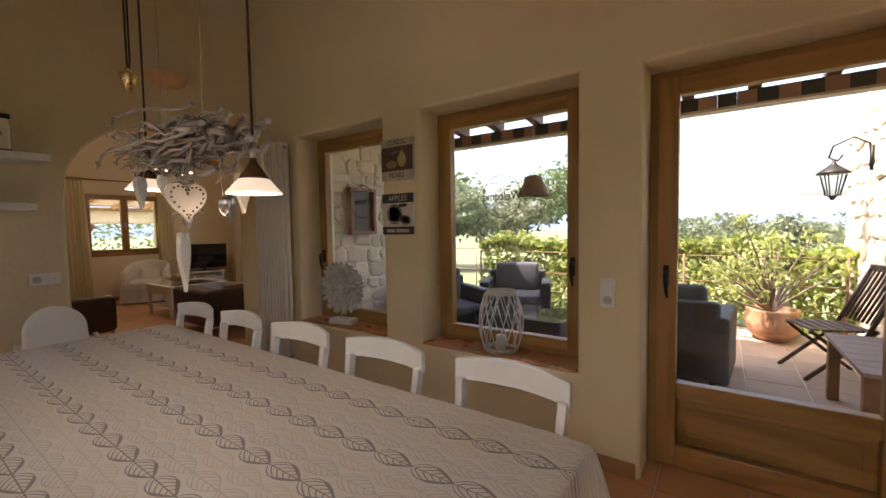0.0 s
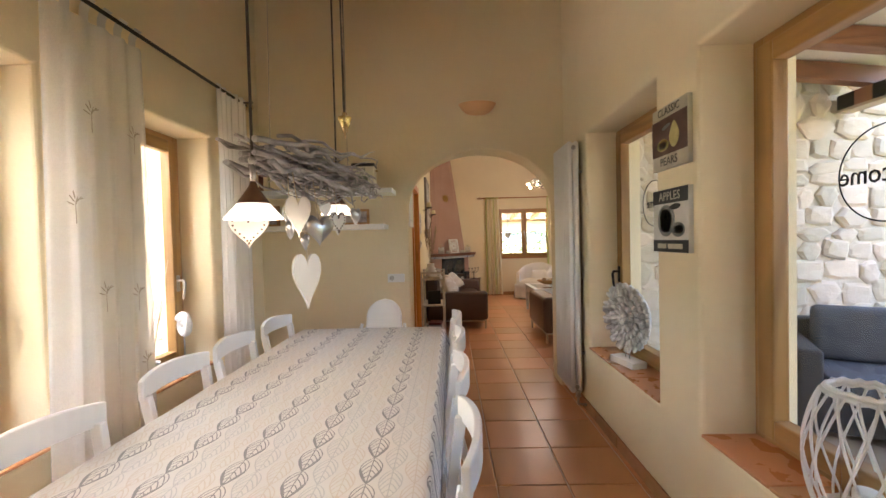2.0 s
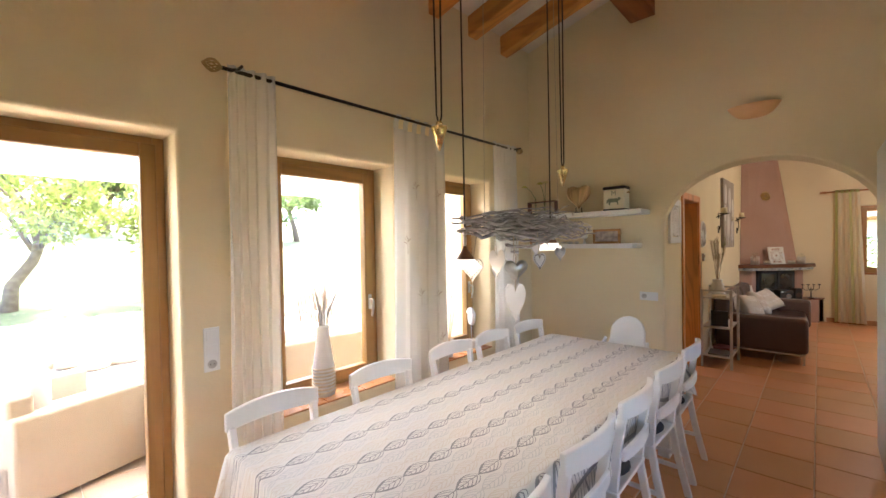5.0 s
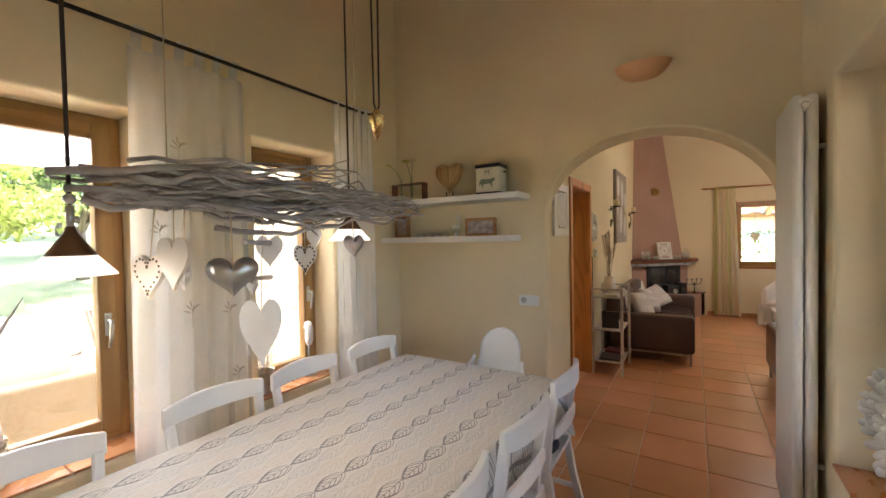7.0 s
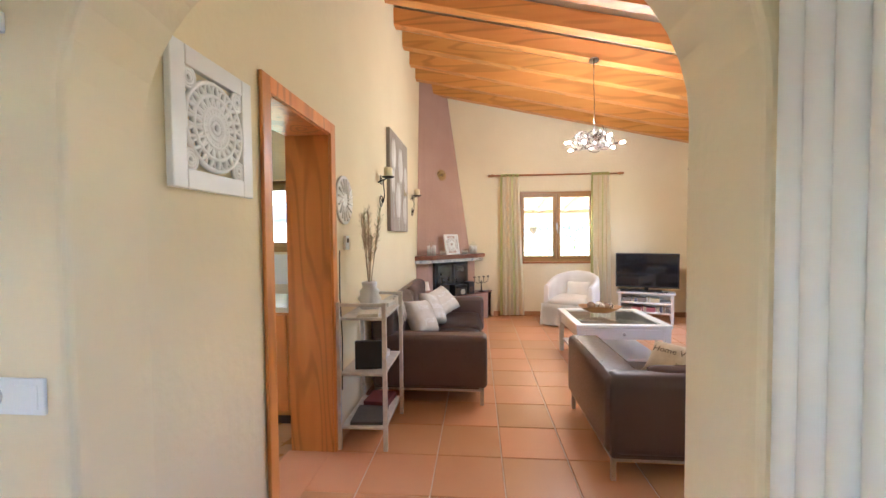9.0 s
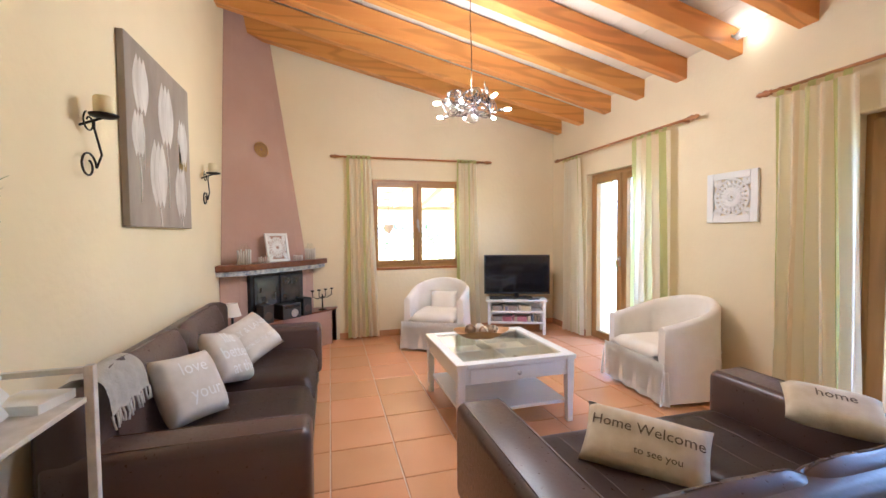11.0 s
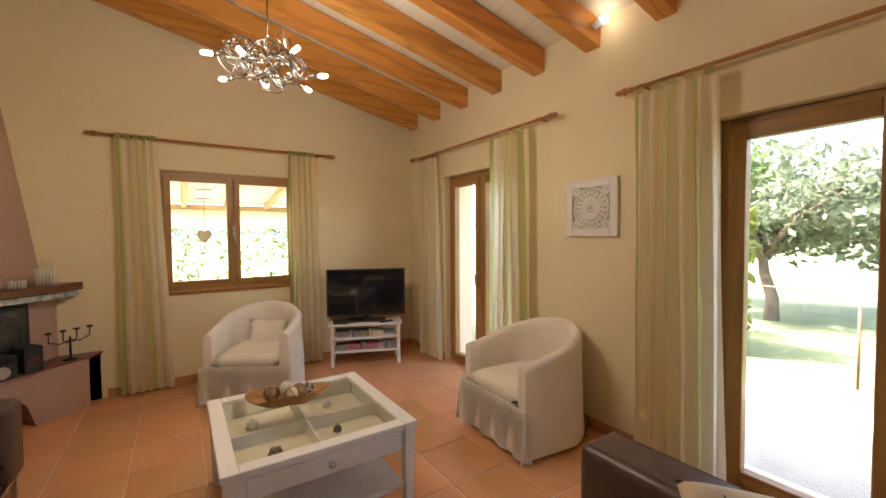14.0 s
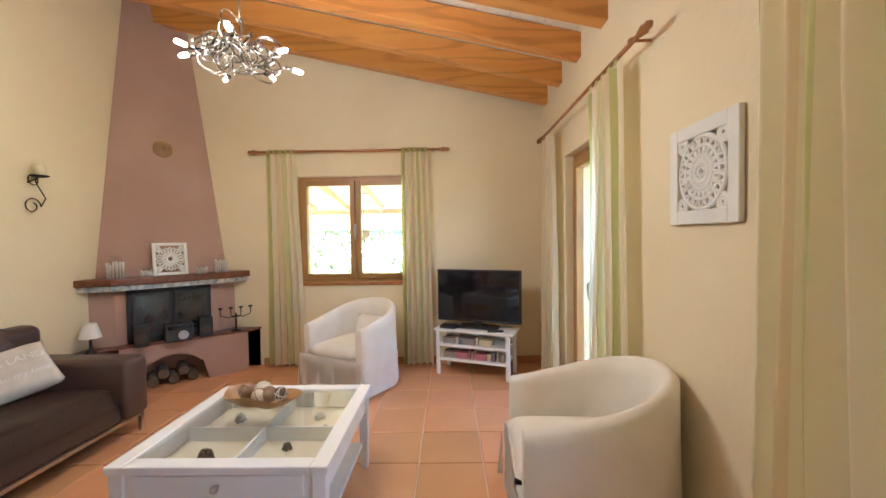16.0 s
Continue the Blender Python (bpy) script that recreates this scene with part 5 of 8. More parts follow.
for k, (x, y, r, mt_, nm) in enumerate(((-0.22, -0.25, 0.035, GREYWASH, "shell"), (0.2, -0.2, 0.04, BARK, "pine_cone"), (0.1, 0.15, 0.025, BARK, "pine_cone"), (0.3, 0.22, 0.035, WICKER, "starfish"), (-0.25, 0.2, 0.03, GREYWASH, "shell"), (-0.1, 0.28, 0.022, BARK, "pine_cone"))):
    o = thing(nm, "small natural keepsake under the table's glass", "decoration", pose(-7.67 + x, 3.24 + y, 0.386, 0, 0, 50 * k), "keepsakes in the table")
    bm = bmesh.new()
    if nm == "starfish":
        slab(bm, [((r if q % 2 == 0 else r * 0.4) * math.cos(q * math.pi / 5), (r if q % 2 == 0 else r * 0.4) * math.sin(q * math.pi / 5)) for q in range(10)], 0.012, "z")
    else:
        for q in range(26):
            f = q / 26
            a = q * 2.4
            ball(bm, (r * (1 - f * 0.5) * math.cos(a) * 0.8, r * (1 - f * 0.5) * math.sin(a) * 0.8, r * 0.25 + r * 1.0 * f), r * 0.28, 6)
    part("body", bm, mt_, o)

# television on its low stand
ang = math.degrees(math.atan2(0.86, 0.34))
TVM = pose(-9.70, 4.44, 0, 0, 0, ang)
st = thing("tv_stand", "white painted television stand with shelves of books", "tv stand", TVM)
for z, w in ((0.455, 0.48), (0.30, 0.41), (0.15, 0.41)):
    part("shelf", B((-w * 0.88, w * 0.88, -0.02, 0.34, z, z + 0.025), w=0.004), WHITE, st)
for x in (-0.375, 0.375):
    for y in (0.0, 0.31):
        part("leg", B((x - 0.02, x + 0.02, y - 0.018, y + 0.018, 0, 0.455), w=0.003), WHITE, st)
part("back_panel", B((-0.36, 0.36, 0.315, 0.325, 0.15, 0.455)), WHITE, st)
for z, n in ((0.175, 13), (0.325, 10)):
    x = -0.33
    for k in range(n):
        wdt, hh = random.uniform(0.02, 0.045), random.uniform(0.055, 0.1)
        flat = random.random() < 0.35
        c = random.choice(((0.72, 0.62, 0.42), (0.6, 0.5, 0.36), (0.2, 0.22, 0.3), (0.55, 0.2, 0.24), (0.68, 0.64, 0.58), (0.35, 0.3, 0.26)))
        if flat:
            wdt, hh = 0.13, 0.03
        if x + wdt > 0.34:
            break
        for lay in range(2 if flat else 1):
            b = thing("book", "worn paperback lying on the television stand" if flat else "worn paperback standing on the television stand", "book", TVM @ pose(x, 0.02, z + lay * 0.031), "books under the television")
            part("cover", B((0, wdt, 0, 0.14, 0, 0.003), (0, wdt, 0, 0.14, hh - 0.003, hh), (0, wdt, 0, 0.003, 0, hh)) if flat else B((0, 0.003, 0, 0.14, 0, hh), (wdt - 0.003, wdt, 0, 0.14, 0, hh), (0, wdt, 0, 0.003, 0, hh)), mat("book_cover", c, None, 20, 0.6), b)
            part("pages", B((0.003, wdt - 0.003, 0.004, 0.137, 0.004, hh - 0.004)), PAPER, b)
        x += wdt + random.uniform(0.002, 0.02)
tv = thing("television", "black flat-screen television on a swivel foot", "television", pose(-9.86, 4.52, 0.48, 0, 0, ang))
part("housing", B((-0.46, 0.46, -0.02, 0.035, 0.06, 0.615), w=0.006), SOOT, tv)
part("screen", B((-0.44, 0.44, -0.0235, -0.02, 0.085, 0.60)), SCREEN, tv, "glossy dark screen")
part("foot", B((-0.22, 0.22, -0.11, 0.11, 0.0, 0.014), (-0.03, 0.03, 0.0, 0.03, 0.012, 0.09), w=0.004), SOOT, tv)
bx = thing("media_box", "small black receiver box beside the television's foot", "receiver", TVM @ pose(-0.28, 0.08, 0.48))
part("case", B((-0.09, 0.09, -0.06, 0.06, 0, 0.03), w=0.003), SOOT, bx)
rm = thing("remote_control", "black remote control on the television stand", "remote", TVM @ pose(0.24, 0.03, 0.48, 0, 0, 20))
part("case", B((-0.08, 0.08, -0.02, 0.02, 0, 0.018), w=0.004), SOOT, rm)

# corner fireplace
fp = thing("fireplace", "corner fireplace with a tapered mauve plaster hood and a wooden mantel", "fireplace")
CX, CY = LX, LS


def corner_block(outline, z0, z1, outline2=None):
    bm = bmesh.new()
    lo = [bm.verts.new((x, y, z0)) for x, y in outline]
    hi = [bm.verts.new((x, y, z1)) for x, y in (outline2 or outline)]
    bm.faces.new(lo[::-1])
    bm.faces.new(hi)
    for k in range(len(lo)):
        q = (k + 1) % len(lo)
        bm.faces.new((lo[k], lo[q], hi[q], hi[k]))
    return bm


part("hood", soft(corner_block([(CX, CY), (-9.35, CY), (-9.44, 0.99), (-10.03, 1.58), (CX, 1.67)], 1.09, 4.05, [(CX, CY), (-9.80, CY), (-9.86, 0.93), (-10.08, 1.20), (CX, 1.26)]), 0.015), HOODP, fp)
part("chimney_breast", soft(corner_block([(CX, CY), (-9.27, CY), (-9.36, 1.03), (-9.99, 1.66), (CX, 1.75)], 0.43, 1.0), 0.012), HOODP, fp)
part("mantel_shelf", soft(corner_block([(CX, CY), (-9.13, CY), (-9.22, 1.12), (-9.90, 1.80), (CX, 1.93)], 1.035, 1.10), 0.008), DARKWOOD, fp, "dark stained wooden mantel shelf")
part("tile_band", corner_block([(CX, CY), (-9.16, CY), (-9.245, 1.10), (-9.905, 1.77), (CX, 1.895)], 0.985, 1.035), mat("blue_white_tile", (0.66, 0.66, 0.63), (0.16, 0.2, 0.27), 22, 0.25, spots=(0.75, 0.75, 0.72)), fp, "patterned blue and white tile band")
# hearth bench with a log niche
d0 = Vector((-9.30, 1.10, 0))
dirv = (Vector((-10.0, 1.97, 0)) - d0).normalized()
bm = bmesh.new()
L = 1.12
us = [0.0, 0.12] + [0.12 + 0.62 * k / 12 for k in range(1, 13)] + [0.9, L]
low = lambda u: 0.04 + 0.27 * math.sqrt(max(0, 1 - ((u - 0.43) / 0.31) ** 2)) if 0.12 < u < 0.74 else 0.0
front_lo = [bm.verts.new(d0 + dirv * u + Vector((0, 0, low(u)))) for u in us]
front_hi = [bm.verts.new(d0 + dirv * u + Vector((0, 0, 0.43))) for u in us]
nrm = Vector((-dirv.y, dirv.x, 0)) * 1.0
if nrm.dot(Vector((CX, CY, 0)) - d0) < 0:
    nrm = -nrm
back_lo = [bm.verts.new(v.co + nrm * 0.32) for v in front_lo]
back_hi = [bm.verts.new(v.co + nrm * 0.32) for v in front_hi]
for k in range(len(us) - 1):
    bm.faces.new((front_lo[k], front_lo[k + 1], front_hi[k + 1], front_hi[k]))
    bm.faces.new((front_hi[k], front_hi[k + 1], back_hi[k + 1], back_hi[k]))
    bm.faces.new((front_lo[k], back_lo[k], back_lo[k + 1], front_lo[k + 1]))
    bm.faces.new((back_lo[k], back_hi[k], back_hi[k + 1], back_lo[k + 1]))
for k in (0, -1):
    bm.faces.new((front_lo[k], front_hi[k], back_hi[k], back_lo[k]))
part("hearth_bench", bm, HOODP, fp)
part("hearth_core", corner_block([(CX, CY), (-9.0, CY), tuple((d0 + nrm * 0.30)[:2]), tuple((d0 + dirv * L + nrm * 0.30)[:2]), (CX, 2.03)], 0.0, 0.425), HOODP, fp)
part("hearth_slab", soft(corner_block([(CX, CY), (-8.98, CY), tuple((d0 - nrm * 0.01)[:2]), tuple((d0 + dirv * (L + 0.01) - nrm * 0.01)[:2]), (CX, 2.05)], 0.43, 0.45), 0.005), DARKWOOD, fp, "brown hearth slab")
# stove insert on the slanting front
mid, slant = Vector((-9.675, 1.345, 0)), math.degrees(math.atan2(0.63, -0.63))
SM = pose(mid.x, mid.y, 0, 0, 0, slant + 180)
stv = part("stove_insert", B((-0.36, 0.36, -0.02, 0.05, 0.46, 0.975), w=0.006), SOOT, fp, "black iron stove insert")
stv.matrix_basis = SM
for s in (-1, 1):
    dd = part("stove_door", B((s * 0.17 - 0.155, s * 0.17 + 0.155, 0.05, 0.065, 0.50, 0.95), w=0.004), SOOT, stv)
    part("stove_glass", B((s * 0.17 - 0.12, s * 0.17 + 0.12, 0.066, 0.069, 0.54, 0.91)), mat("stove_window", (0.06, 0.055, 0.05), (0.02, 0.02, 0.02), 9, 0.12, spec=0.9), dd)
for k in range(5):
    lg = thing("log", "split firewood log in the hearth niche", "log", Matrix.Translation(d0 + dirv * (0.26 + 0.085 * k) + nrm * 0.02 + Vector((0, 0, 0.05 + 0.07 * (k % 2)))), "firewood logs")
    bm = bmesh.new()
    tube(bm, [nrm * 0.26 * q / 5 + Vector((0.006 * random.random(), 0, 0.006 * random.random())) for q in range(6)], [0.045 + 0.006 * random.random() for _ in range(6)], 9)
    part("wood", bm, BARK, lg)
bm = bmesh.new()
for ring in (0.035, 0.06, 0.085):
    tube(bm, [(ring * math.cos(2 * math.pi * q / 24), 0, ring * math.sin(2 * math.pi * q / 24)) for q in range(24)], 0.006, 5, closed=True)
for q in range(12):
    a = 2 * math.pi * q / 12
    tube(bm, [(0.02 * math.cos(a), 0, 0.02 * math.sin(a)), (0.085 * math.cos(a + 0.3), 0, 0.085 * math.sin(a + 0.3))], 0.005, 5)
g = part("vent_grille", bm, mat("brass", (0.62, 0.43, 0.16), (0.5, 0.33, 0.11), 9, 0.35, metal=0.9), fp, "round brass vent grille")
g.matrix_basis = pose(-9.83, 1.21, 2.42, -8, 0, 135) @ pose(0, 0, 0)

# things on the mantel and the hearth
MD = Vector((-0.68, 0.68, 0)).normalized()
MC = Vector((-9.62, 1.40, 1.10))


def lattice(name, m, w, hgt, frame_w, label, rings=2, cat="wall panel", mt_=None, n=10):
    """A carved panel: a square frame round fretwork of rings, petals and bars, standing in the xz plane, facing -y."""
    mt_ = mt_ or WHITE
    t = thing(name, label, cat, m)
    for a in (-1, 1):
        part("frame_side", B((a * w / 2 - (frame_w if a > 0 else 0), a * w / 2 + (frame_w if a < 0 else 0), -0.012, 0.012, -hgt / 2, hgt / 2), w=0.004), mt_, t)
        part("frame_side", B((-w / 2 + frame_w, w / 2 - frame_w, -0.012, 0.012, a * hgt / 2 - (frame_w if a > 0 else 0), a * hgt / 2 + (frame_w if a < 0 else 0)), w=0.004), mt_, t)
    R = min(w, hgt) / 2 - frame_w
    th = R * 0.065

    def bent(name, pts, r):
        bm = bmesh.new()
        tube(bm, pts, r, 6, closed=True)
        part(name, bm, mt_, t)
    for f in ([0.12, 0.28, 0.45, 0.72, 0.98] if rings > 1 else [0.25]):
        bent("carved_ring", [(R * f * math.cos(2 * math.pi * q / 28), 0, R * f * math.sin(2 * math.pi * q / 28)) for q in range(28)], th)
    for q in range(n * 2):
        a = math.pi * q / n
        for r0, r1, wd in ((0.2, 0.45, 0.12), (0.45, 0.98, 0.2)):
            pts = [(R * (r0 + (r1 - r0) * (0.5 - 0.5 * math.cos(2 * math.pi * k / 12))), a + (wd if k < 6 else -wd) * math.sin(math.pi * (k % 6) / 6) * 1.6 / n * 4) for k in range(12)]
            bent("carved_petal", [(r * math.cos(b), 0, r * math.sin(b)) for r, b in pts], th * 0.85)
    for sx in (-1, 1):
        for sz in (-1, 1):
            c = Vector((sx * R * 0.86, 0, sz * R * 0.86))
            for k in range(3):
                rr = R * (0.08 + 0.07 * k)
                bent("corner_scroll", [c + Vector((rr * math.cos(2 * math.pi * q / 14), 0, rr * math.sin(2 * math.pi * q / 14))) for q in range(14)], th * 0.75)
    return t


lattice("carved_panel", pose(-4.497, LS + 0.016, 1.805, 0, 0, 180), 0.44, 0.46, 0.065, "white carved wooden panel on the plaster wall by the kitchen door")
lattice("carved_panel", pose(-7.29, LN - 0.016, 1.695, 0, 0, 0), 0.45, 0.43, 0.06, "white carved wooden panel between the garden doors")
lattice("mantel_panel", pose(MC.x - 0.02, MC.y - 0.02, 1.10 + 0.165, -10, 0, 135), 0.30, 0.33, 0.03, "small white carved panel leaning on the mantel", 1, "decoration")


def jar(m, r, hgt, label, mt_):
    t = thing("candle_jar", label, "candle jar", m, "jars on the mantel")
    bm = bmesh.new()
    lathe(bm, [(r * 0.9, 0), (r, 0.01), (r, hgt * 0.75), (r * 0.6, hgt * 0.95), (r * 0.62, hgt)], 14)
    ob = part("glass", bm, CLEAR, t, "clear glass")
    ob.visible_shadow = False
    for q in range(15):
        a = 2 * math.pi * q / 15
        bm = bmesh.new()
        tube(bm, [((r + 0.006) * math.cos(a), (r + 0.006) * math.sin(a), 0), ((r + 0.008) * math.cos(a + 0.05), (r + 0.008) * math.sin(a + 0.05), hgt * random.uniform(0.55, 0.75))], 0.007, 6)
        part("twig", bm, mt_, t)
    return t


jar(Matrix.Translation(MC - MD * 0.44 + Vector((0, 0, 0))), 0.055, 0.22, "glass jar in a sleeve of grey driftwood twigs", GREYWASH)
jar(Matrix.Translation(MC + MD * 0.46), 0.05, 0.2, "glass jar in a sleeve of grey twigs on the mantel", GREYWASH)
jar(Matrix.Translation(MC - MD * 0.2), 0.045, 0.1, "low candle glass wrapped in pale bark sticks", GREYWASH)
jar(Matrix.Translation(MC + MD * 0.27), 0.042, 0.09, "low candle glass wrapped in pale wooden sticks", GREYWASH)

HC = Vector((-9.56, 1.46, 0.45))
stereo = thing("stereo", "small black compact stereo on the hearth", "stereo", pose(HC.x - 0.03, HC.y + 0.02, 0.45, 0, 0, -50))
part("case", B((-0.12, 0.12, -0.09, 0.09, 0, 0.17), w=0.006), SOOT, stereo)
part("display", B((-0.1, 0.1, 0.09, 0.092, 0.12, 0.155)), SCREEN, stereo)
bm = bmesh.new()
cyl(bm, (-0.03, 0.09, 0.06), (-0.03, 0.098, 0.06), 0.045, n=20)
part("disc_window", bm, STEEL, stereo)
for s in (-1, 1):
    sp = thing("speaker", "small black loudspeaker on the hearth", "speaker", pose(HC.x, HC.y, 0.45) @ Matrix.Translation(MD * 0.27 * s) @ pose(0, 0, 0, 0, 0, -50), "stereo speakers")
    part("case", B((-0.06, 0.06, -0.07, 0.07, 0, 0.2), w=0.005), SOOT, sp)
    bm = bmesh.new()
    cyl(bm, (0, 0.07, 0.08), (0, 0.074, 0.08), 0.045, n=18)
    part("cone", bm, LEATHER_SIDE, sp)
cd = thing("candelabra", "black iron candelabra with four arms on the hearth", "candelabra", pose(-9.97, 1.86, 0.45, 0, 0, 130))
bm = bmesh.new()
lathe(bm, [(0.055, 0), (0.05, 0.01), (0.01, 0.016), (0.007, 0.2)], 16)
part("stem", bm, BLACK, cd)
for k, x in enumerate((-0.15, -0.05, 0.05, 0.15)):
    bm = bmesh.new()
    tube(bm, [(0, 0, 0.17), (x * 0.5, 0, 0.15), (x, 0, 0.18), (x, 0, 0.25)], 0.005, 6)
    lathe(bm, [(0.02, 0.25), (0.024, 0.262), (0.012, 0.266)], 12, (x, 0, 0))
    part("arm", bm, BLACK, cd)
tl = thing("table_lamp", "small table lamp with a pale shade beside the sofa", "lamp", pose(-9.12, 1.0, 0.45))
bm = bmesh.new()
lathe(bm, [(0.05, 0), (0.045, 0.012), (0.012, 0.03), (0.01, 0.16)], 14)
part("foot", bm, SOOT, tl)
bm = bmesh.new()
lathe(bm, [(0.085, 0.14), (0.05, 0.27)], 20, cap=False)
part("shade", bm, COTTON, tl)


# chandelier of curled chrome tubes
CURLED = mat("dark_chrome", (0.34, 0.31, 0.27), (0.26, 0.24, 0.21), 4, 0.2, metal=1.0, rough_var=0.05)
ch = thing("chandelier", "chrome chandelier of curled metal ribbons with lit bulbs", "chandelier", pose(-7.785, 3.10, 2.44))
rc = random.Random(5)
for k in range(22):
    a, bm = 2 * math.pi * k / 22, bmesh.new()
    c = Vector((math.cos(a) * rc.uniform(0.06, 0.20), math.sin(a) * rc.uniform(0.06, 0.20), rc.uniform(-0.03, 0.08)))
    ax = Euler((rc.uniform(0, 3), rc.uniform(0, 3), rc.uniform(0, 6))).to_matrix()
    R0, turns = rc.uniform(0.04, 0.075), rc.uniform(1.0, 1.6)
    tube(bm, [c + ax @ Vector((R0 * (1 + 0.25 * q / 24) * math.cos(6.28 * turns * q / 24), R0 * math.sin(6.28 * turns * q / 24), 0.03 * q / 24)) for q in range(25)], 0.0045, 6)
    part("curl", bm, CURLED, ch)
for k in range(7):
    a, bm = 2 * math.pi * k / 7 + 0.3, bmesh.new()
    p = Vector((math.cos(a) * 0.225, math.sin(a) * 0.225, 0.03 * math.sin(3 * a) - 0.02))
    o = Vector((math.cos(a), math.sin(a), 0.15 * math.sin(2.3 * a)))
    tube(bm, [(0, 0, 0.05), Vector((math.cos(a + 0.8) * 0.10, math.sin(a + 0.8) * 0.10, 0.10)), Vector((math.cos(a + 0.4) * 0.18, math.sin(a + 0.4) * 0.18, -0.03)), p], 0.006, 6)
    cyl(bm, p, p + o * 0.045, 0.012, 0.014, 10)
    arm = part("arm", bm, CURLED, ch)
    bm = bmesh.new()
    tube(bm, [p + o * 0.045, p + o * 0.05, p + o * 0.088, p + o * 0.096], [0.008, 0.0115, 0.0115, 0.006], 10)
    part("bulb", bm, BULB, arm, "lit bulb")
    lamp("bulb_light", Vector((-7.785, 3.10, 2.44)) + p + o * 0.12, CHAND_W)
bm = bmesh.new()
tube(bm, [(0, 0, 0.1), (0.012, 0.004, 0.4), (-0.008, 0, 0.7), (0, 0, roof(3.1) - 2.44 - 0.2)], 0.005, 6)
part("cord", bm, CURLED, ch)
bm = bmesh.new()
lathe(bm, [(0.055, 0), (0.05, 0.03), (0.02, 0.045)], 16, (0, 0, roof(3.1) - 2.44 - 0.24))
part("canopy", bm, CURLED, ch)

for x, y in ((-7.13, 5.19), (-6.04, 5.10)):
    sp = thing("spotlight", "white beam-mounted spotlight with a lit bulb", "spotlight", pose(x, y, 3.0), "beam spotlights")
    bm = bmesh.new()
    cyl(bm, (-0.07, -0.02, -0.03), (-0.02, -0.005, -0.005), 0.024, 0.035, 14)
    cyl(bm, (-0.12, -0.02, 0.02), (-0.07, -0.02, -0.02), 0.012, n=8)
    part("head", bm, WHITE, sp)
    bm = bmesh.new()
    ball(bm, (0.0, 0, 0.0), 0.032, 12)
    part("bulb", bm, SPOT_BULB, sp, "lit bulb")
    lamp("spot_light", (x + 0.05, y - 0.06, 2.95), SPOT_W)


# ---- curtains ----
def stripes(name, cols):
    m = mat(name, cols[0], None, 4, 0.9, 0.001, 120, spec=0.15)
    nt = m.node_tree
    n, link = nt.nodes, nt.links.new
    uv = n.new("ShaderNodeUVMap")
    sp = n.new("ShaderNodeSeparateXYZ")
    link(uv.outputs[0], sp.inputs[0])
    rp = n.new("ShaderNodeValToRGB")
    rp.color_ramp.interpolation = "CONSTANT"
    els = rp.color_ramp.elements
    for k, c in enumerate(cols):
        e = els[k] if k < 2 else els.new(k / len(cols))
        e.position, e.color = k / len(cols), (*c, 1)
    fr = n.new("ShaderNodeMath")
    fr.operation = "FRACT"
    link(sp.outputs[0], fr.inputs[0])
    link(fr.outputs[0], rp.inputs[0])
    b = n["Principled BSDF"]
    link(rp.outputs[0], b.inputs["Base Color"])
    tr = n.new("ShaderNodeBsdfTranslucent")
    link(rp.outputs[0], tr.inputs[0])
    mx = n.new("ShaderNodeMixShader")
    mx.inputs[0].default_value = 0.58
    link(b.outputs[0], mx.inputs[1])
    link(tr.outputs[0], mx.inputs[2])
    link(mx.outputs[0], n["Material Output"].inputs[0])
    return m


CREAM, TAN, GREEN = (0.95, 0.89, 0.73), (0.90, 0.79, 0.60), (0.64, 0.65, 0.30)
PALE_GREEN = (0.80, 0.80, 0.48)
STRIPED = stripes("striped_curtain", [GREEN, CREAM, CREAM, TAN, CREAM, PALE_GREEN, CREAM, TAN, CREAM])


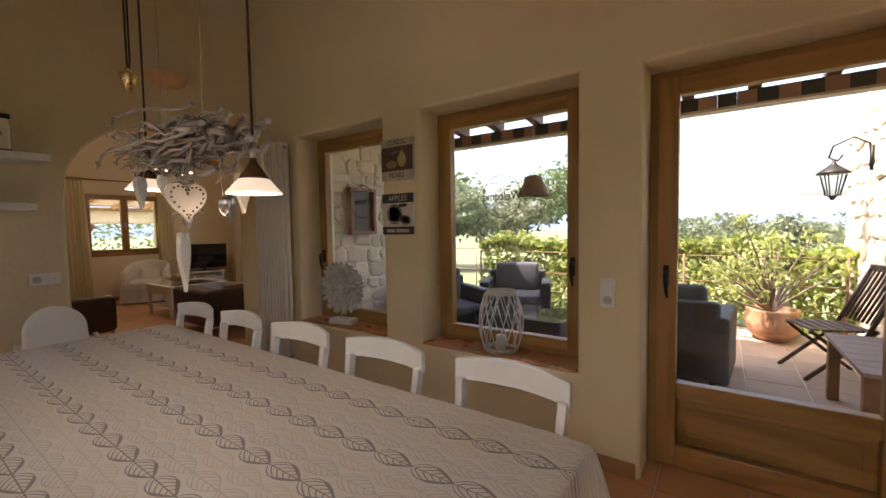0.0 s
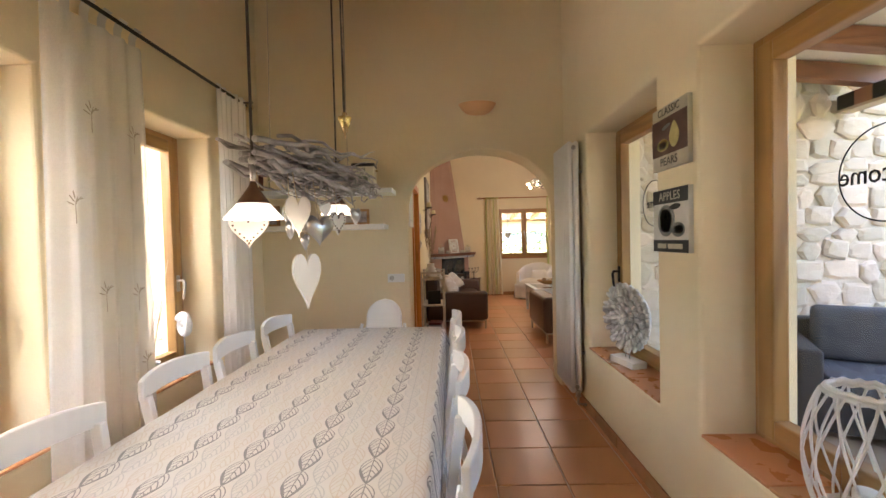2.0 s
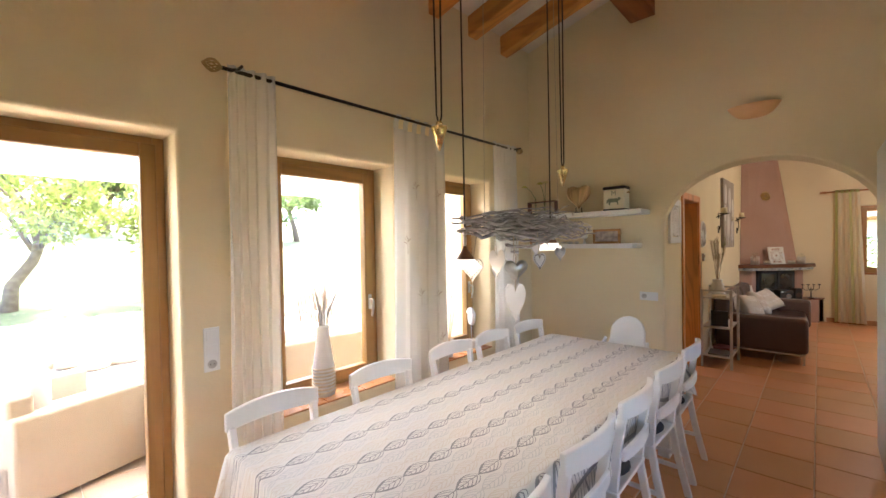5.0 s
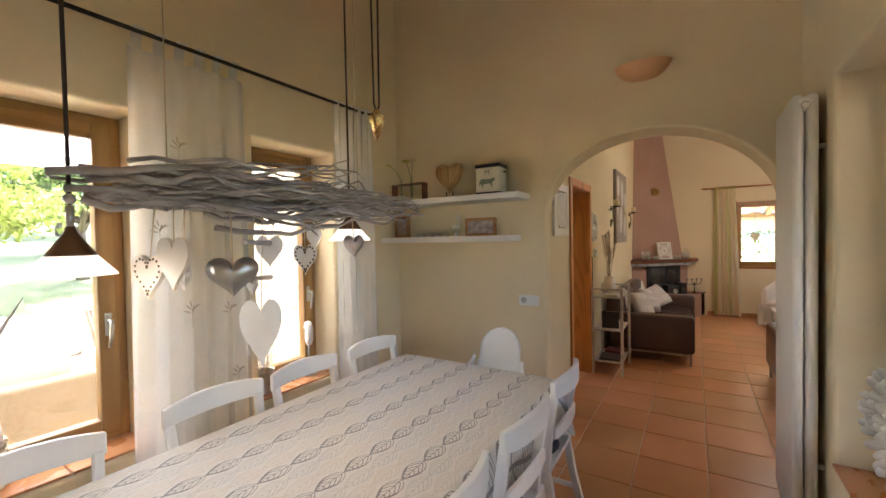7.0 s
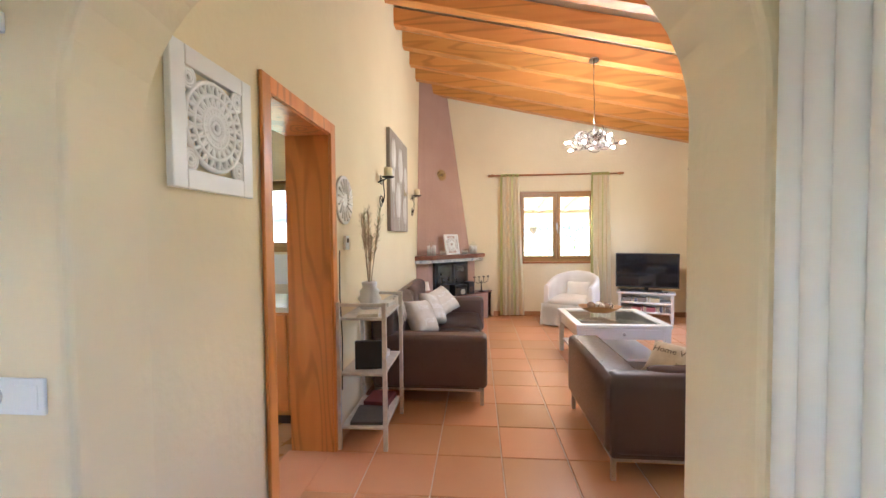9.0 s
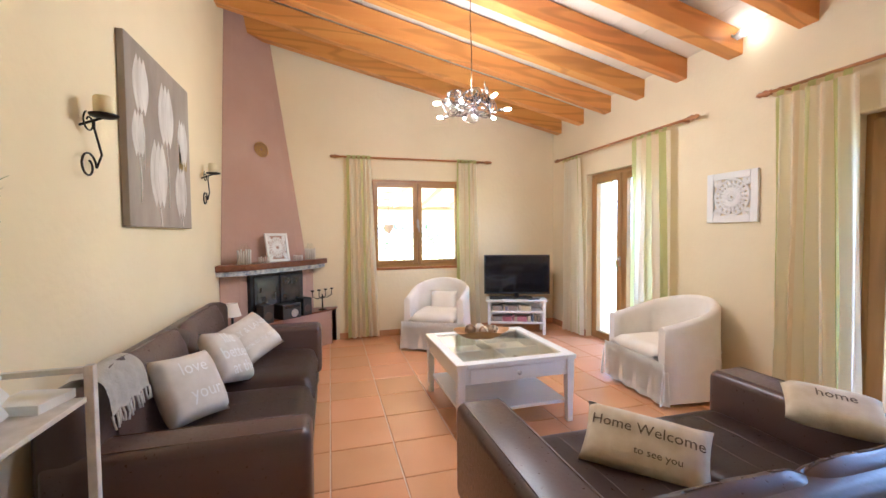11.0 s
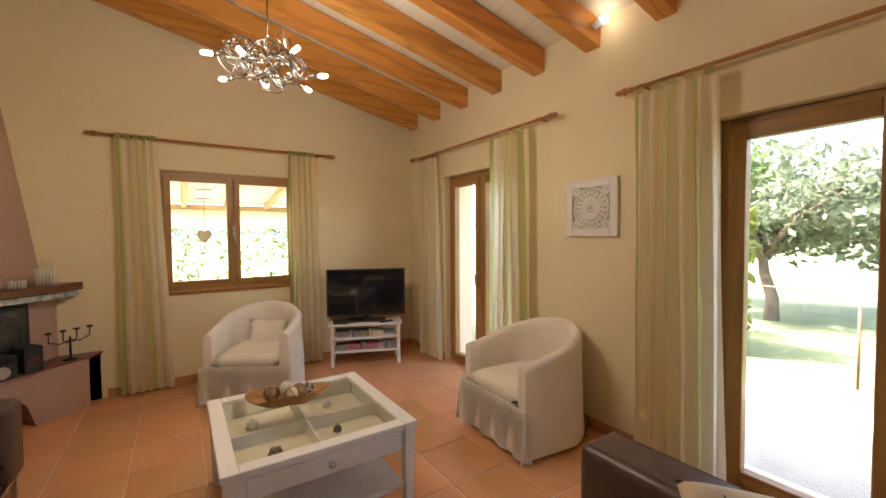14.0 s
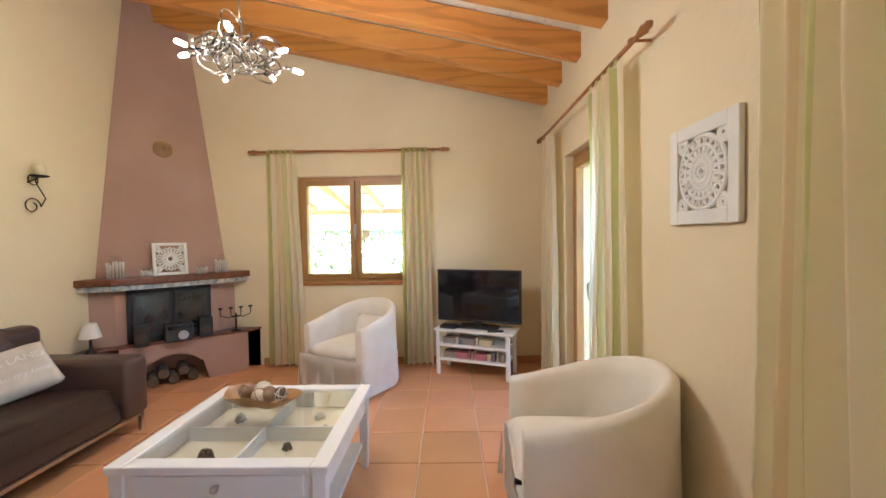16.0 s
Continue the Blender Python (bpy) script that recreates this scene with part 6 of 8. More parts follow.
def curtain(name, m, w0, w1, top, bottom, cloth, label, folds=7, amp=0.045, tabs=0, seed=1, reps=1.0, hem=0.0, group="curtains", tab_h=0.055):
    """Hangs in the local xz plane, from x = 0 to w0 at the top and w1 at the foot."""
    t = thing(name, label, "curtain", m, group)
    rn = random.Random(seed)
    ph = [rn.uniform(-0.6, 0.6) for _ in range(folds + 2)]
    bm = bmesh.new()
    layer = bm.loops.layers.uv.new("UVMap")
    nu, nv = folds * 10, 22

    def f(u, v):
        w = w0 + (w1 - w0) * v
        a = 2 * math.pi * folds * u + 0.9 * math.sin(5 * u + v * 1.2 + seed) + 0.6 * noise.noise(Vector((u * 6, v * 1.5, seed)))
        b_ = u * folds - int(u * folds)
        k = amp * (0.6 + 0.5 * v) * (0.75 + 0.55 * (ph[int(u * folds)] * (1 - b_) + ph[int(u * folds) + 1] * b_)) * (1 + 0.5 * noise.noise(Vector((u * 9, v * 2.5, seed + 4))))
        return Vector((w * u + 0.012 * math.sin(2 * a) * v, k * math.sin(a) + 0.01 * math.sin(3 * v + 7 * u), top + (bottom - top) * v + (hem * math.sin(3.1 * u) if v == 1 else 0)))
    g = [[bm.verts.new(f(i / nu, j / nv)) for j in range(nv + 1)] for i in range(nu + 1)]
    for i in range(nu):
        for j in range(nv):
            fc = bm.faces.new((g[i][j], g[i + 1][j], g[i + 1][j + 1], g[i][j + 1]))
            fc.smooth = True
            for lp, (p, q) in zip(fc.loops, ((i, j), (i + 1, j), (i + 1, j + 1), (i, j + 1))):
                lp[layer].uv = (p / nu * reps, q / nv)
    part("cloth", bm, cloth, t)
    for k in range(tabs):
        x = w0 * (k + 0.5) / tabs
        bm = bmesh.new()
        sheet(bm, lambda u, v, x=x: (x - 0.025 + 0.05 * u, -0.022 * math.cos(2 * math.pi * v) * 1.0, top - 0.004 + (tab_h + 0.004) * math.sin(math.pi * v) ** 0.5), 2, 12)
        part("tab", bm, cloth, t, smooth=True)
    return t


def rod(name, m, length, r, mt_, label, finial="turned"):
    t = thing(name, label, "curtain rod", m)
    bm = bmesh.new()
    cyl(bm, (0, 0, 0), (length, 0, 0), r, n=12)
    part("pole", bm, mt_, t)
    for s, x in ((-1, 0), (1, length)):
        bm = bmesh.new()
        if finial == "turned":
            vs = lathe(bm, [(r, 0), (r * 1.6, 0.008), (r * 0.9, 0.02), (r * 2.1, 0.045), (r * 1.2, 0.075), (r * 1.7, 0.09), (r * 0.7, 0.115), (0.001, 0.12)], 14)
        else:
            vs = []
            for q in range(10):
                a = 2 * math.pi * q / 10
                vs += tube(bm, [(0.033 * math.sin(math.pi * k / 10) * math.cos(a + k * 0.16), 0.033 * math.sin(math.pi * k / 10) * math.sin(a + k * 0.16), 0.1 * k / 10) for k in range(11)], 0.004, 5)
        bmesh.ops.transform(bm, matrix=pose(x, 0, 0, 0, 90 * s, 0), verts=bm.verts)
        part("finial", bm, mt_ if finial == "turned" else mat("rattan_finial", (0.4, 0.27, 0.1), None, 20, 0.5), t)
    for x in (0.07, length - 0.07):
        bm = bmesh.new()
        cyl(bm, (x, 0, 0), (x, 0.09, 0), r * 0.7, n=8)
        lathe(bm, [(r * 2.2, 0), (r * 2.2, 0.008)], 12, (x, 0, 0))
        part("bracket", bm, mt_, t)
    return t


rod("curtain_rod", pose(LX + 0.09, 2.10, 2.425, 0, 0, 90), 2.02, 0.013, RODWOOD, "turned reddish-brown wooden curtain rod over the window")
rod("curtain_rod", pose(-9.84, LN - 0.10, 2.45), 2.18, 0.013, RODWOOD, "turned reddish-brown wooden curtain rod over the double door")
rod("curtain_rod", pose(-6.92, LN - 0.10, 2.45), 2.45, 0.013, RODWOOD, "turned reddish-brown wooden curtain rod over the garden door")
for k, (m, a, b, sd, fo, rp, lb) in enumerate((
        (pose(LX + 0.09, 2.19, 0, 0, 0, 90), 0.32, 0.40, 3, 5, 1.0, "striped cream and green tab curtain beside the fireplace"),
        (pose(LX + 0.09, 3.70, 0, 0, 0, 90), 0.30, 0.34, 5, 5, 1.0, "striped cream and green tab curtain behind the armchair"),
        (pose(-9.73, LN - 0.10, 0), 0.38, 0.46, 8, 5, 1.2, "striped cream and green tab curtain beside the television"),
        (pose(-8.36, LN - 0.10, 0), 0.50, 0.55, 11, 6, 1.3, "striped cream and green tab curtain at the double door"),
        (pose(-6.90, LN - 0.10, 0), 0.50, 0.56, 13, 6, 1.4, "striped beige and green tab curtain at the garden door"),
        (pose(-5.05, LN - 0.10, 0), 0.48, 0.5, 17, 6, 1.4, "striped beige and green tab curtain drawn aside"))):
    curtain("curtain", m, a, b, 2.40, 0.03, STRIPED, lb, fo, 0.052, 5, sd, rp, group="striped curtains")

# kitchen doorway lining and casing
kd = thing("door_5", "orange pine door frame of the open kitchen doorway", "door frame", kind="structure")
for x in (KD[0], KD[1]):
    s = 1 if x == KD[0] else -1
    part("jamb", B((min(x, x + s * 0.035), max(x, x + s * 0.035), LS - 0.285, LS + 0.004, 0, 2.10 - 0.035), w=0.004), DOORWOOD, kd)
    part("casing", B((min(x + s * 0.03, x - s * 0.045), max(x + s * 0.03, x - s * 0.045), LS + 0.004, LS + 0.022, 0, 2.145), w=0.004), DOORWOOD, kd)
part("threshold", B((KD[0] + 0.035, KD[1] - 0.035, LS - 0.30, LS - 0.02, -0.006, 0.004), w=0.002), TILE, kd, "terracotta threshold tile")
part("head", B((KD[0], KD[1], LS - 0.285, LS + 0.004, 2.065, 2.10), (KD[0] + 0.03, KD[1] - 0.03, LS + 0.004, LS + 0.021, 2.07, 2.145), w=0.004), DOORWOOD, kd)

# painting of tulips
GREYP = mat("painting_ground", (0.42, 0.36, 0.30), (0.24, 0.2, 0.165), 3, 0.7, 0.001, 60, stretch=(1, 1, 0.35))
PETAL = mat("painted_petal", (0.74, 0.71, 0.67), (0.5, 0.46, 0.42), 9, 0.7, stretch=(1, 1, 0.3))
pt = thing("painting", "large unframed canvas of pale tulips on grey", "painting", pose(-7.815, LS + 0.022, 2.01, 0, 0, 180))
part("canvas", B((-0.52, 0.52, -0.02, 0.02, -0.545, 0.545), w=0.004), GREYP, pt)
for x, z, s in ((-0.33, 0.30, 1.0), (0.05, 0.22, 1.25), (0.36, 0.10, 1.0), (-0.1, -0.2, 1.3), (0.3, -0.28, 1.1), (-0.38, 0.0, 0.8)):
    for q in range(3):
        bm = bmesh.new()
        o = (q - 1) * 0.045 * s
        slab(bm, [(x + o + 0.06 * s * math.sin(math.pi * k / 9) * (1 if k < 10 else 0), z - 0.17 * s + 0.34 * s * k / 9) for k in range(10)] + [(x + o - 0.06 * s * math.sin(math.pi * k / 9), z - 0.17 * s + 0.34 * s * k / 9) for k in range(8, 0, -1)], -0.0015 - 0.0008 * q, "y", -0.02)
        part("petal", bm, PETAL, pt, "painted tulip petal")
    bm = bmesh.new()
    tube(bm, [(x, -0.0205, z - 0.17 * s), (x + 0.02, -0.0205, max(z - 0.34 * s, -0.53)), (x + 0.01, -0.0205, max(z - 0.5 * s, -0.54))], 0.006, 5)
    part("stem", bm, GREYWASH, pt, "painted stem")
part("gold_patch", B((0.28, 0.44, -0.0215, -0.02, -0.1, 0.08)), mat("gold_leaf", (0.42, 0.30, 0.06), (0.3, 0.2, 0.04), 30, 0.4, metal=0.7), pt)


def sconce(x, label):
    t = thing("candle_sconce", label, "sconce", pose(x, LS, 1.68, 0, 0, 180), "candle sconces")
    bm = bmesh.new()
    spiral = lambda c, r, a0, a1: [(c[0] + r * (1 - 0.6 * k / 18) * math.cos(a0 + (a1 - a0) * k / 18), -0.03, c[1] + r * (1 - 0.6 * k / 18) * math.sin(a0 + (a1 - a0) * k / 18)) for k in range(19)]
    tube(bm, spiral((0, 0.06), 0.07, 0, 7.5), 0.005, 6)
    tube(bm, [(0.07, -0.03, 0.06), (0.10, -0.04, 0.13), (0.02, -0.05, 0.24), (0.0, -0.06, 0.28)], 0.005, 6)
    tube(bm, spiral((0.02, 0.27), 0.05, 2, 9), 0.004, 6)
    tube(bm, [(0, 0, 0.25), (0, -0.10, 0.29)], 0.006, 6)
    part("scroll", bm, BLACK, t)
    bm = bmesh.new()
    lathe(bm, [(0.02, 0), (0.055, 0.008), (0.06, 0.018)], 18, (0, -0.10, 0.285))
    part("plate", bm, BLACK, t)
    bm = bmesh.new()
    lathe(bm, [(0.04, 0), (0.04, 0.085), (0.034, 0.092)], 18, (0, -0.10, 0.296))
    part("candle", bm, WAX, t, "yellowish wax candle")


sconce(-6.93, "black scrolled iron candle sconce beside the painting")
sconce(-8.78, "black scrolled iron candle sconce between painting and fireplace")

dsc = thing("wall_disc", "round white carved disc on the plaster wall", "wall decor", pose(-5.90, LS + 0.012, 1.67, 0, 0, 180))
bm = bmesh.new()
cyl(bm, (0, -0.008, 0), (0, 0.008, 0), 0.17, n=32)
for k in range(16):
    a = 2 * math.pi * k / 16
    tube(bm, [(0.05 * math.cos(a), -0.01, 0.05 * math.sin(a)), (0.15 * math.cos(a + 0.25), -0.012, 0.15 * math.sin(a + 0.25))], 0.008, 5)
part("disc", bm, WHITE, dsc)
th_ = thing("thermostat", "small white wall thermostat", "thermostat", pose(-5.93, LS + 0.01, 1.37, 0, 0, 180))
part("case", B((-0.035, 0.035, -0.015, 0.008, -0.05, 0.05), w=0.004), WHITE_GLOSS, th_)
part("display", B((-0.02, 0.02, -0.017, -0.015, 0.0, 0.03)), SCREEN, th_)
cb = thing("cable", "thin black cable hanging down the plaster wall", "cable")
bm = bmesh.new()
tube(bm, [(-5.80, LS + 0.008, 1.32), (-5.79, LS + 0.008, 1.0), (-5.82, LS + 0.01, 0.7), (-5.80, LS + 0.01, 0.35)], 0.004, 6)
part("wire", bm, BLACK, cb)

# slender shelf rack with its things
RM = pose(-5.96, 1.035, 0)
rk = thing("shelf_rack", "slender white wooden rack with three shelves behind the sofa", "shelf", RM)
for x in (-0.28, 0.28):
    for y in (-0.155, 0.155):
        part("post", B((x - 0.014, x + 0.014, y - 0.014, y + 0.014, 0, 0.98), w=0.003), GREYWASH, rk)
    part("end_rail", B((x - 0.01, x + 0.01, -0.141, 0.141, 0.955, 0.975), w=0.002), GREYWASH, rk)
for z in (0.13, 0.49, 0.86):
    part("shelf", B((-0.266, 0.266, -0.15, 0.15, z, z + 0.018), w=0.003), GREYWASH, rk)
vs_ = thing("ribbed_vase", "white ribbed ceramic vase of pampas grass on the rack", "vase", pose(-6.03, 1.0, 0.878))
bm = bmesh.new()
lathe(bm, [(0.06, 0), (0.085, 0.02), (0.07, 0.05), (0.088, 0.075), (0.066, 0.11), (0.075, 0.13), (0.05, 0.16), (0.058, 0.19), (0.05, 0.2)], 24)
part("body", bm, WHITE, vs_)
PAMPAS = mat("dry_pampas", (0.55, 0.43, 0.28), (0.42, 0.31, 0.19), 20, 0.95)
for k in range(9):
    rn = random.Random(k)
    a, ln = rn.uniform(0, 6.28), rn.uniform(0.3, 0.55)
    tip = Vector((math.cos(a) * 0.18 * rn.random(), math.sin(a) * 0.13 * rn.random(), 0.2 + ln))
    bm = bmesh.new()
    tube(bm, [(0, 0, 0.1), tip * 0.6 + Vector((0, 0, 0.06)), tip], 0.003, 5)
    for q in range(46):
        f = 0.55 + 0.45 * q / 46
        p = Vector((tip.x * f, tip.y * f, 0.1 + (tip.z - 0.1) * f))
        d = Vector((rn.uniform(-1, 1), rn.uniform(-1, 1), rn.uniform(0.6, 2.0))).normalized() * 0.05
        tube(bm, [p, p + d], [0.002, 0.0006], 3, cap=False)
    part("stalk", bm, PAMPAS if k < 6 else mat("dry_green", (0.3, 0.3, 0.13), None, 20, 0.9), vs_)
for nm, lb, ca, m, boxes, mt_ in (
        ("router", "black upright router on the rack's middle shelf", "router", pose(-5.80, 1.05, 0.508, 0, 0, 10), [(-0.02, 0.02, -0.09, 0.09, 0, 0.19)], SOOT),
        ("magazine", "dark magazine with a yellow corner on the rack's lowest shelf", "magazine", pose(-5.86, 1.04, 0.148, 0, 0, 4), [(-0.14, 0.14, -0.11, 0.11, 0, 0.02)], mat("dark_cover", (0.06, 0.06, 0.07), (0.12, 0.1, 0.08), 4, 0.4)),
        ("book", "dark red book on the rack's lowest shelf", "book", pose(-6.10, 1.05, 0.148, 0, 0, -6), [(-0.11, 0.11, -0.09, 0.09, 0, 0.045)], mat("red_cover", (0.2, 0.05, 0.05), None, 6, 0.5)),
        ("letter_pile", "pile of white papers on top of the rack", "paper", pose(-5.80, 1.05, 0.878, 0, 0, 12), [(-0.09, 0.09, -0.07, 0.07, 0, 0.012), (-0.08, 0.09, -0.06, 0.07, 0.012, 0.022)], PAPER),
        ("book", "pale open book on top of the rack", "book", pose(-6.18, 1.06, 0.878, 0, 0, -10), [(-0.07, 0.07, -0.08, 0.08, 0, 0.03)], WHITE)):
    t = thing(nm, lb, ca, m)
    part("body", B(*boxes, w=0.002), mt_, t)
rf = thing("cable_coil", "coil of white cable on the rack's middle shelf", "cable", pose(-6.08, 1.08, 0.512))
bm = bmesh.new()
for q in range(4):
    tube(bm, [((0.06 + 0.006 * q) * math.cos(2 * math.pi * i / 22), 0.05 * math.sin(2 * math.pi * i / 22), 0.006 + 0.009 * q) for i in range(22)], 0.004, 5, closed=True)
part("loop", bm, WHITE_GLOSS, rf)

# ---- dining room ----
def leaf_cloth():
    """A pale cloth printed with rows of leaves in grey, dark grey and tan outlines."""
    m = mat("printed_tablecloth", (0.68, 0.655, 0.62), (0.645, 0.62, 0.58), 2, 0.55, 0.0006, 300, spec=0.35)
    nt = m.node_tree
    n, link = nt.nodes, nt.links.new

    def math_(op, a, b=None, c=None):
        nd = n.new("ShaderNodeMath")
        nd.operation = op
        for k, v in enumerate((a, b, c)):
            if v is None:
                continue
            if isinstance(v, (int, float)):
                nd.inputs[k].default_value = v
            else:
                link(v, nd.inputs[k])
        return nd.outputs[0]
    co = n.new("ShaderNodeTexCoord")
    sp = n.new("ShaderNodeSeparateXYZ")
    link(co.outputs["Object"], sp.inputs[0])
    u = math_("ADD", math_("DIVIDE", sp.outputs[1], 0.0667), 30.0)
    v = math_("ADD", math_("DIVIDE", sp.outputs[0], 0.130), 30.0)
    col = math_("FLOOR", u)
    a = math_("ABSOLUTE", math_("MULTIPLY", math_("SUBTRACT", math_("FRACT", u), 0.5), 2.0))
    odd = math_("ABSOLUTE", math_("MODULO", col, 2.0))
    f = math_("FRACT", math_("ADD", v, math_("MULTIPLY", odd, 0.5)))
    bulge = math_("MAXIMUM", math_("SINE", math_("MULTIPLY", math_("POWER", f, 0.8), math.pi)), 0.001)
    bulge = math_("MULTIPLY", math_("POWER", bulge, 0.9), 0.98)
    rel = math_("DIVIDE", a, bulge)
    inside = math_("LESS_THAN", rel, 1.0)
    edge = math_("LESS_THAN", math_("ABSOLUTE", math_("SUBTRACT", a, bulge)), 0.055)
    sweep = math_("SUBTRACT", f, math_("MULTIPLY", math_("POWER", a, 1.5), 0.42))
    vein = math_("LESS_THAN", math_("ABSOLUTE", math_("SUBTRACT", math_("FRACT", math_("MULTIPLY", sweep, 5.0)), 0.5)), math_("ADD", 0.07, math_("MULTIPLY", a, 0.12)))
    line = math_("MAXIMUM", math_("MULTIPLY", vein, inside), edge)
    line = math_("MAXIMUM", line, math_("LESS_THAN", a, 0.05))
    core = math_("MULTIPLY", math_("GREATER_THAN", math_("ADD", f, math_("MULTIPLY", a, 0.6)), 0.97), inside)
    turn = math_("DIVIDE", math_("ADD", math_("MODULO", col, 3.0), 0.5), 3.0)
    rp = n.new("ShaderNodeValToRGB")
    rp.color_ramp.interpolation = "CONSTANT"
    els = rp.color_ramp.elements
    for k, (p, c) in enumerate(((0, (0.36, 0.37, 0.38)), (0.333, (0.52, 0.43, 0.33)), (0.666, (0.18, 0.18, 0.19)))):
        e = els[k] if k < 2 else els.new(p)
        e.position, e.color = p, (*c, 1)
    link(turn, rp.inputs[0])
    dark = math_("GREATER_THAN", turn, 0.66)
    line = math_("MAXIMUM", line, math_("MULTIPLY", core, dark))
    b = n["Principled BSDF"]
    src = b.inputs["Base Color"].links[0].from_socket
    mix = n.new("ShaderNodeMix")
    mix.data_type = "RGBA"
    link(math_("MULTIPLY", line, math_("ADD", 0.55, math_("MULTIPLY", dark, 0.3))), mix.inputs[0])
    link(src, mix.inputs[6])
    link(rp.outputs[0], mix.inputs[7])
    link(mix.outputs[2], b.inputs["Base Color"])
    return m


CLOTH = leaf_cloth()
TX0, TX1, TY0, TY1, TZ = -3.13, -0.33, 0.145, 1.225, 0.765
tb = thing("dining_table", "long white dining table under a printed tablecloth", "dining table", pose((TX0 + TX1) / 2, (TY0 + TY1) / 2, 0))
hx, hy = (TX1 - TX0) / 2 - 0.01, (TY1 - TY0) / 2 - 0.01
part("tabletop", B((-hx, hx, -hy, hy, 0.73, TZ - 0.004), w=0.006), WHITE, tb)
for a in (-1, 1):
    part("apron", B((-hx + 0.08, hx - 0.08, a * (hy - 0.08) - 0.012, a * (hy - 0.08) + 0.012, 0.64, 0.73)), WHITE, tb)
    for b in (-1, 1):
        part("leg", B((a * (hx - 0.09) - 0.04, a * (hx - 0.09) + 0.04, b * (hy - 0.09) - 0.04, b * (hy - 0.09) + 0.04, 0, 0.73), w=0.005), WHITE, tb)
tc = thing("tablecloth", "pale tablecloth printed with grey leaf rows on the table", "tablecloth", pose((TX0 + TX1) / 2, (TY0 + TY1) / 2, 0))
bm = bmesh.new()
hx, hy, drop, rad = (TX1 - TX0) / 2 + 0.004, (TY1 - TY0) / 2 + 0.004, 0.24, 0.03
outl = []
for cx, cy, a0 in ((hx - rad, hy - rad, 0), (-hx + rad, hy - rad, 90), (-hx + rad, -hy + rad, 180), (hx - rad, -hy + rad, 270)):
    for k in range(7):
        a = radians(a0 + 15 * k)
        outl.append((cx + rad * math.cos(a), cy + rad * math.sin(a), math.cos(a), math.sin(a), 1.0))
    nx, ny = math.cos(radians(a0 + 90)), math.sin(radians(a0 + 90))
    px, py = outl[-1][0], outl[-1][1]
    ln = 2 * (hx if abs(ny) > 0.5 else hy) - 2 * rad
    tx, ty = -ny, nx
    for k in range(1, 24):
        outl.append((px + tx * ln * k / 24, py + ty * ln * k / 24, nx, ny, 0.0))
rows = []
for lev, (out, z) in enumerate(((-0.02, TZ), (-0.005, TZ - 0.002), (0.0, TZ - 0.008), (0.008, TZ - 0.06), (0.02, TZ - 0.13), (0.03, TZ - 0.19), (0.035, TZ - drop))):
    ring = []
    for k, (x, y, nx, ny, cn) in enumerate(outl):
        f = lev / 6
        wv = (0.022 * f * math.sin(k * 0.9) * (0.4 + 0.6 * noise.noise(Vector((k * 0.3, 2, 1)))) if lev > 2 else 0)
        o = out + wv + cn * 0.05 * f
        ring.append(bm.verts.new((x + nx * o, y + ny * o, z - cn * 0.05 * f)))
    rows.append(ring)
for a, b in zip(rows, rows[1:]):
    for k in range(len(a)):
        bm.faces.new((a[k], a[(k + 1) % len(a)], b[(k + 1) % len(a)], b[k])).smooth = True
bm.faces.new(rows[0])
part("cloth", bm, CLOTH, tc)

CHAIRP = mat("chair_lacquer", (0.82, 0.81, 0.79), (0.79, 0.78, 0.755), 4, 0.33, 0.0003, 50, rough_var=0.08)
PAD = mat("dark_seat_pad", (0.035, 0.035, 0.045), (0.025, 0.025, 0.03), 14, 0.9, 0.001, 200)


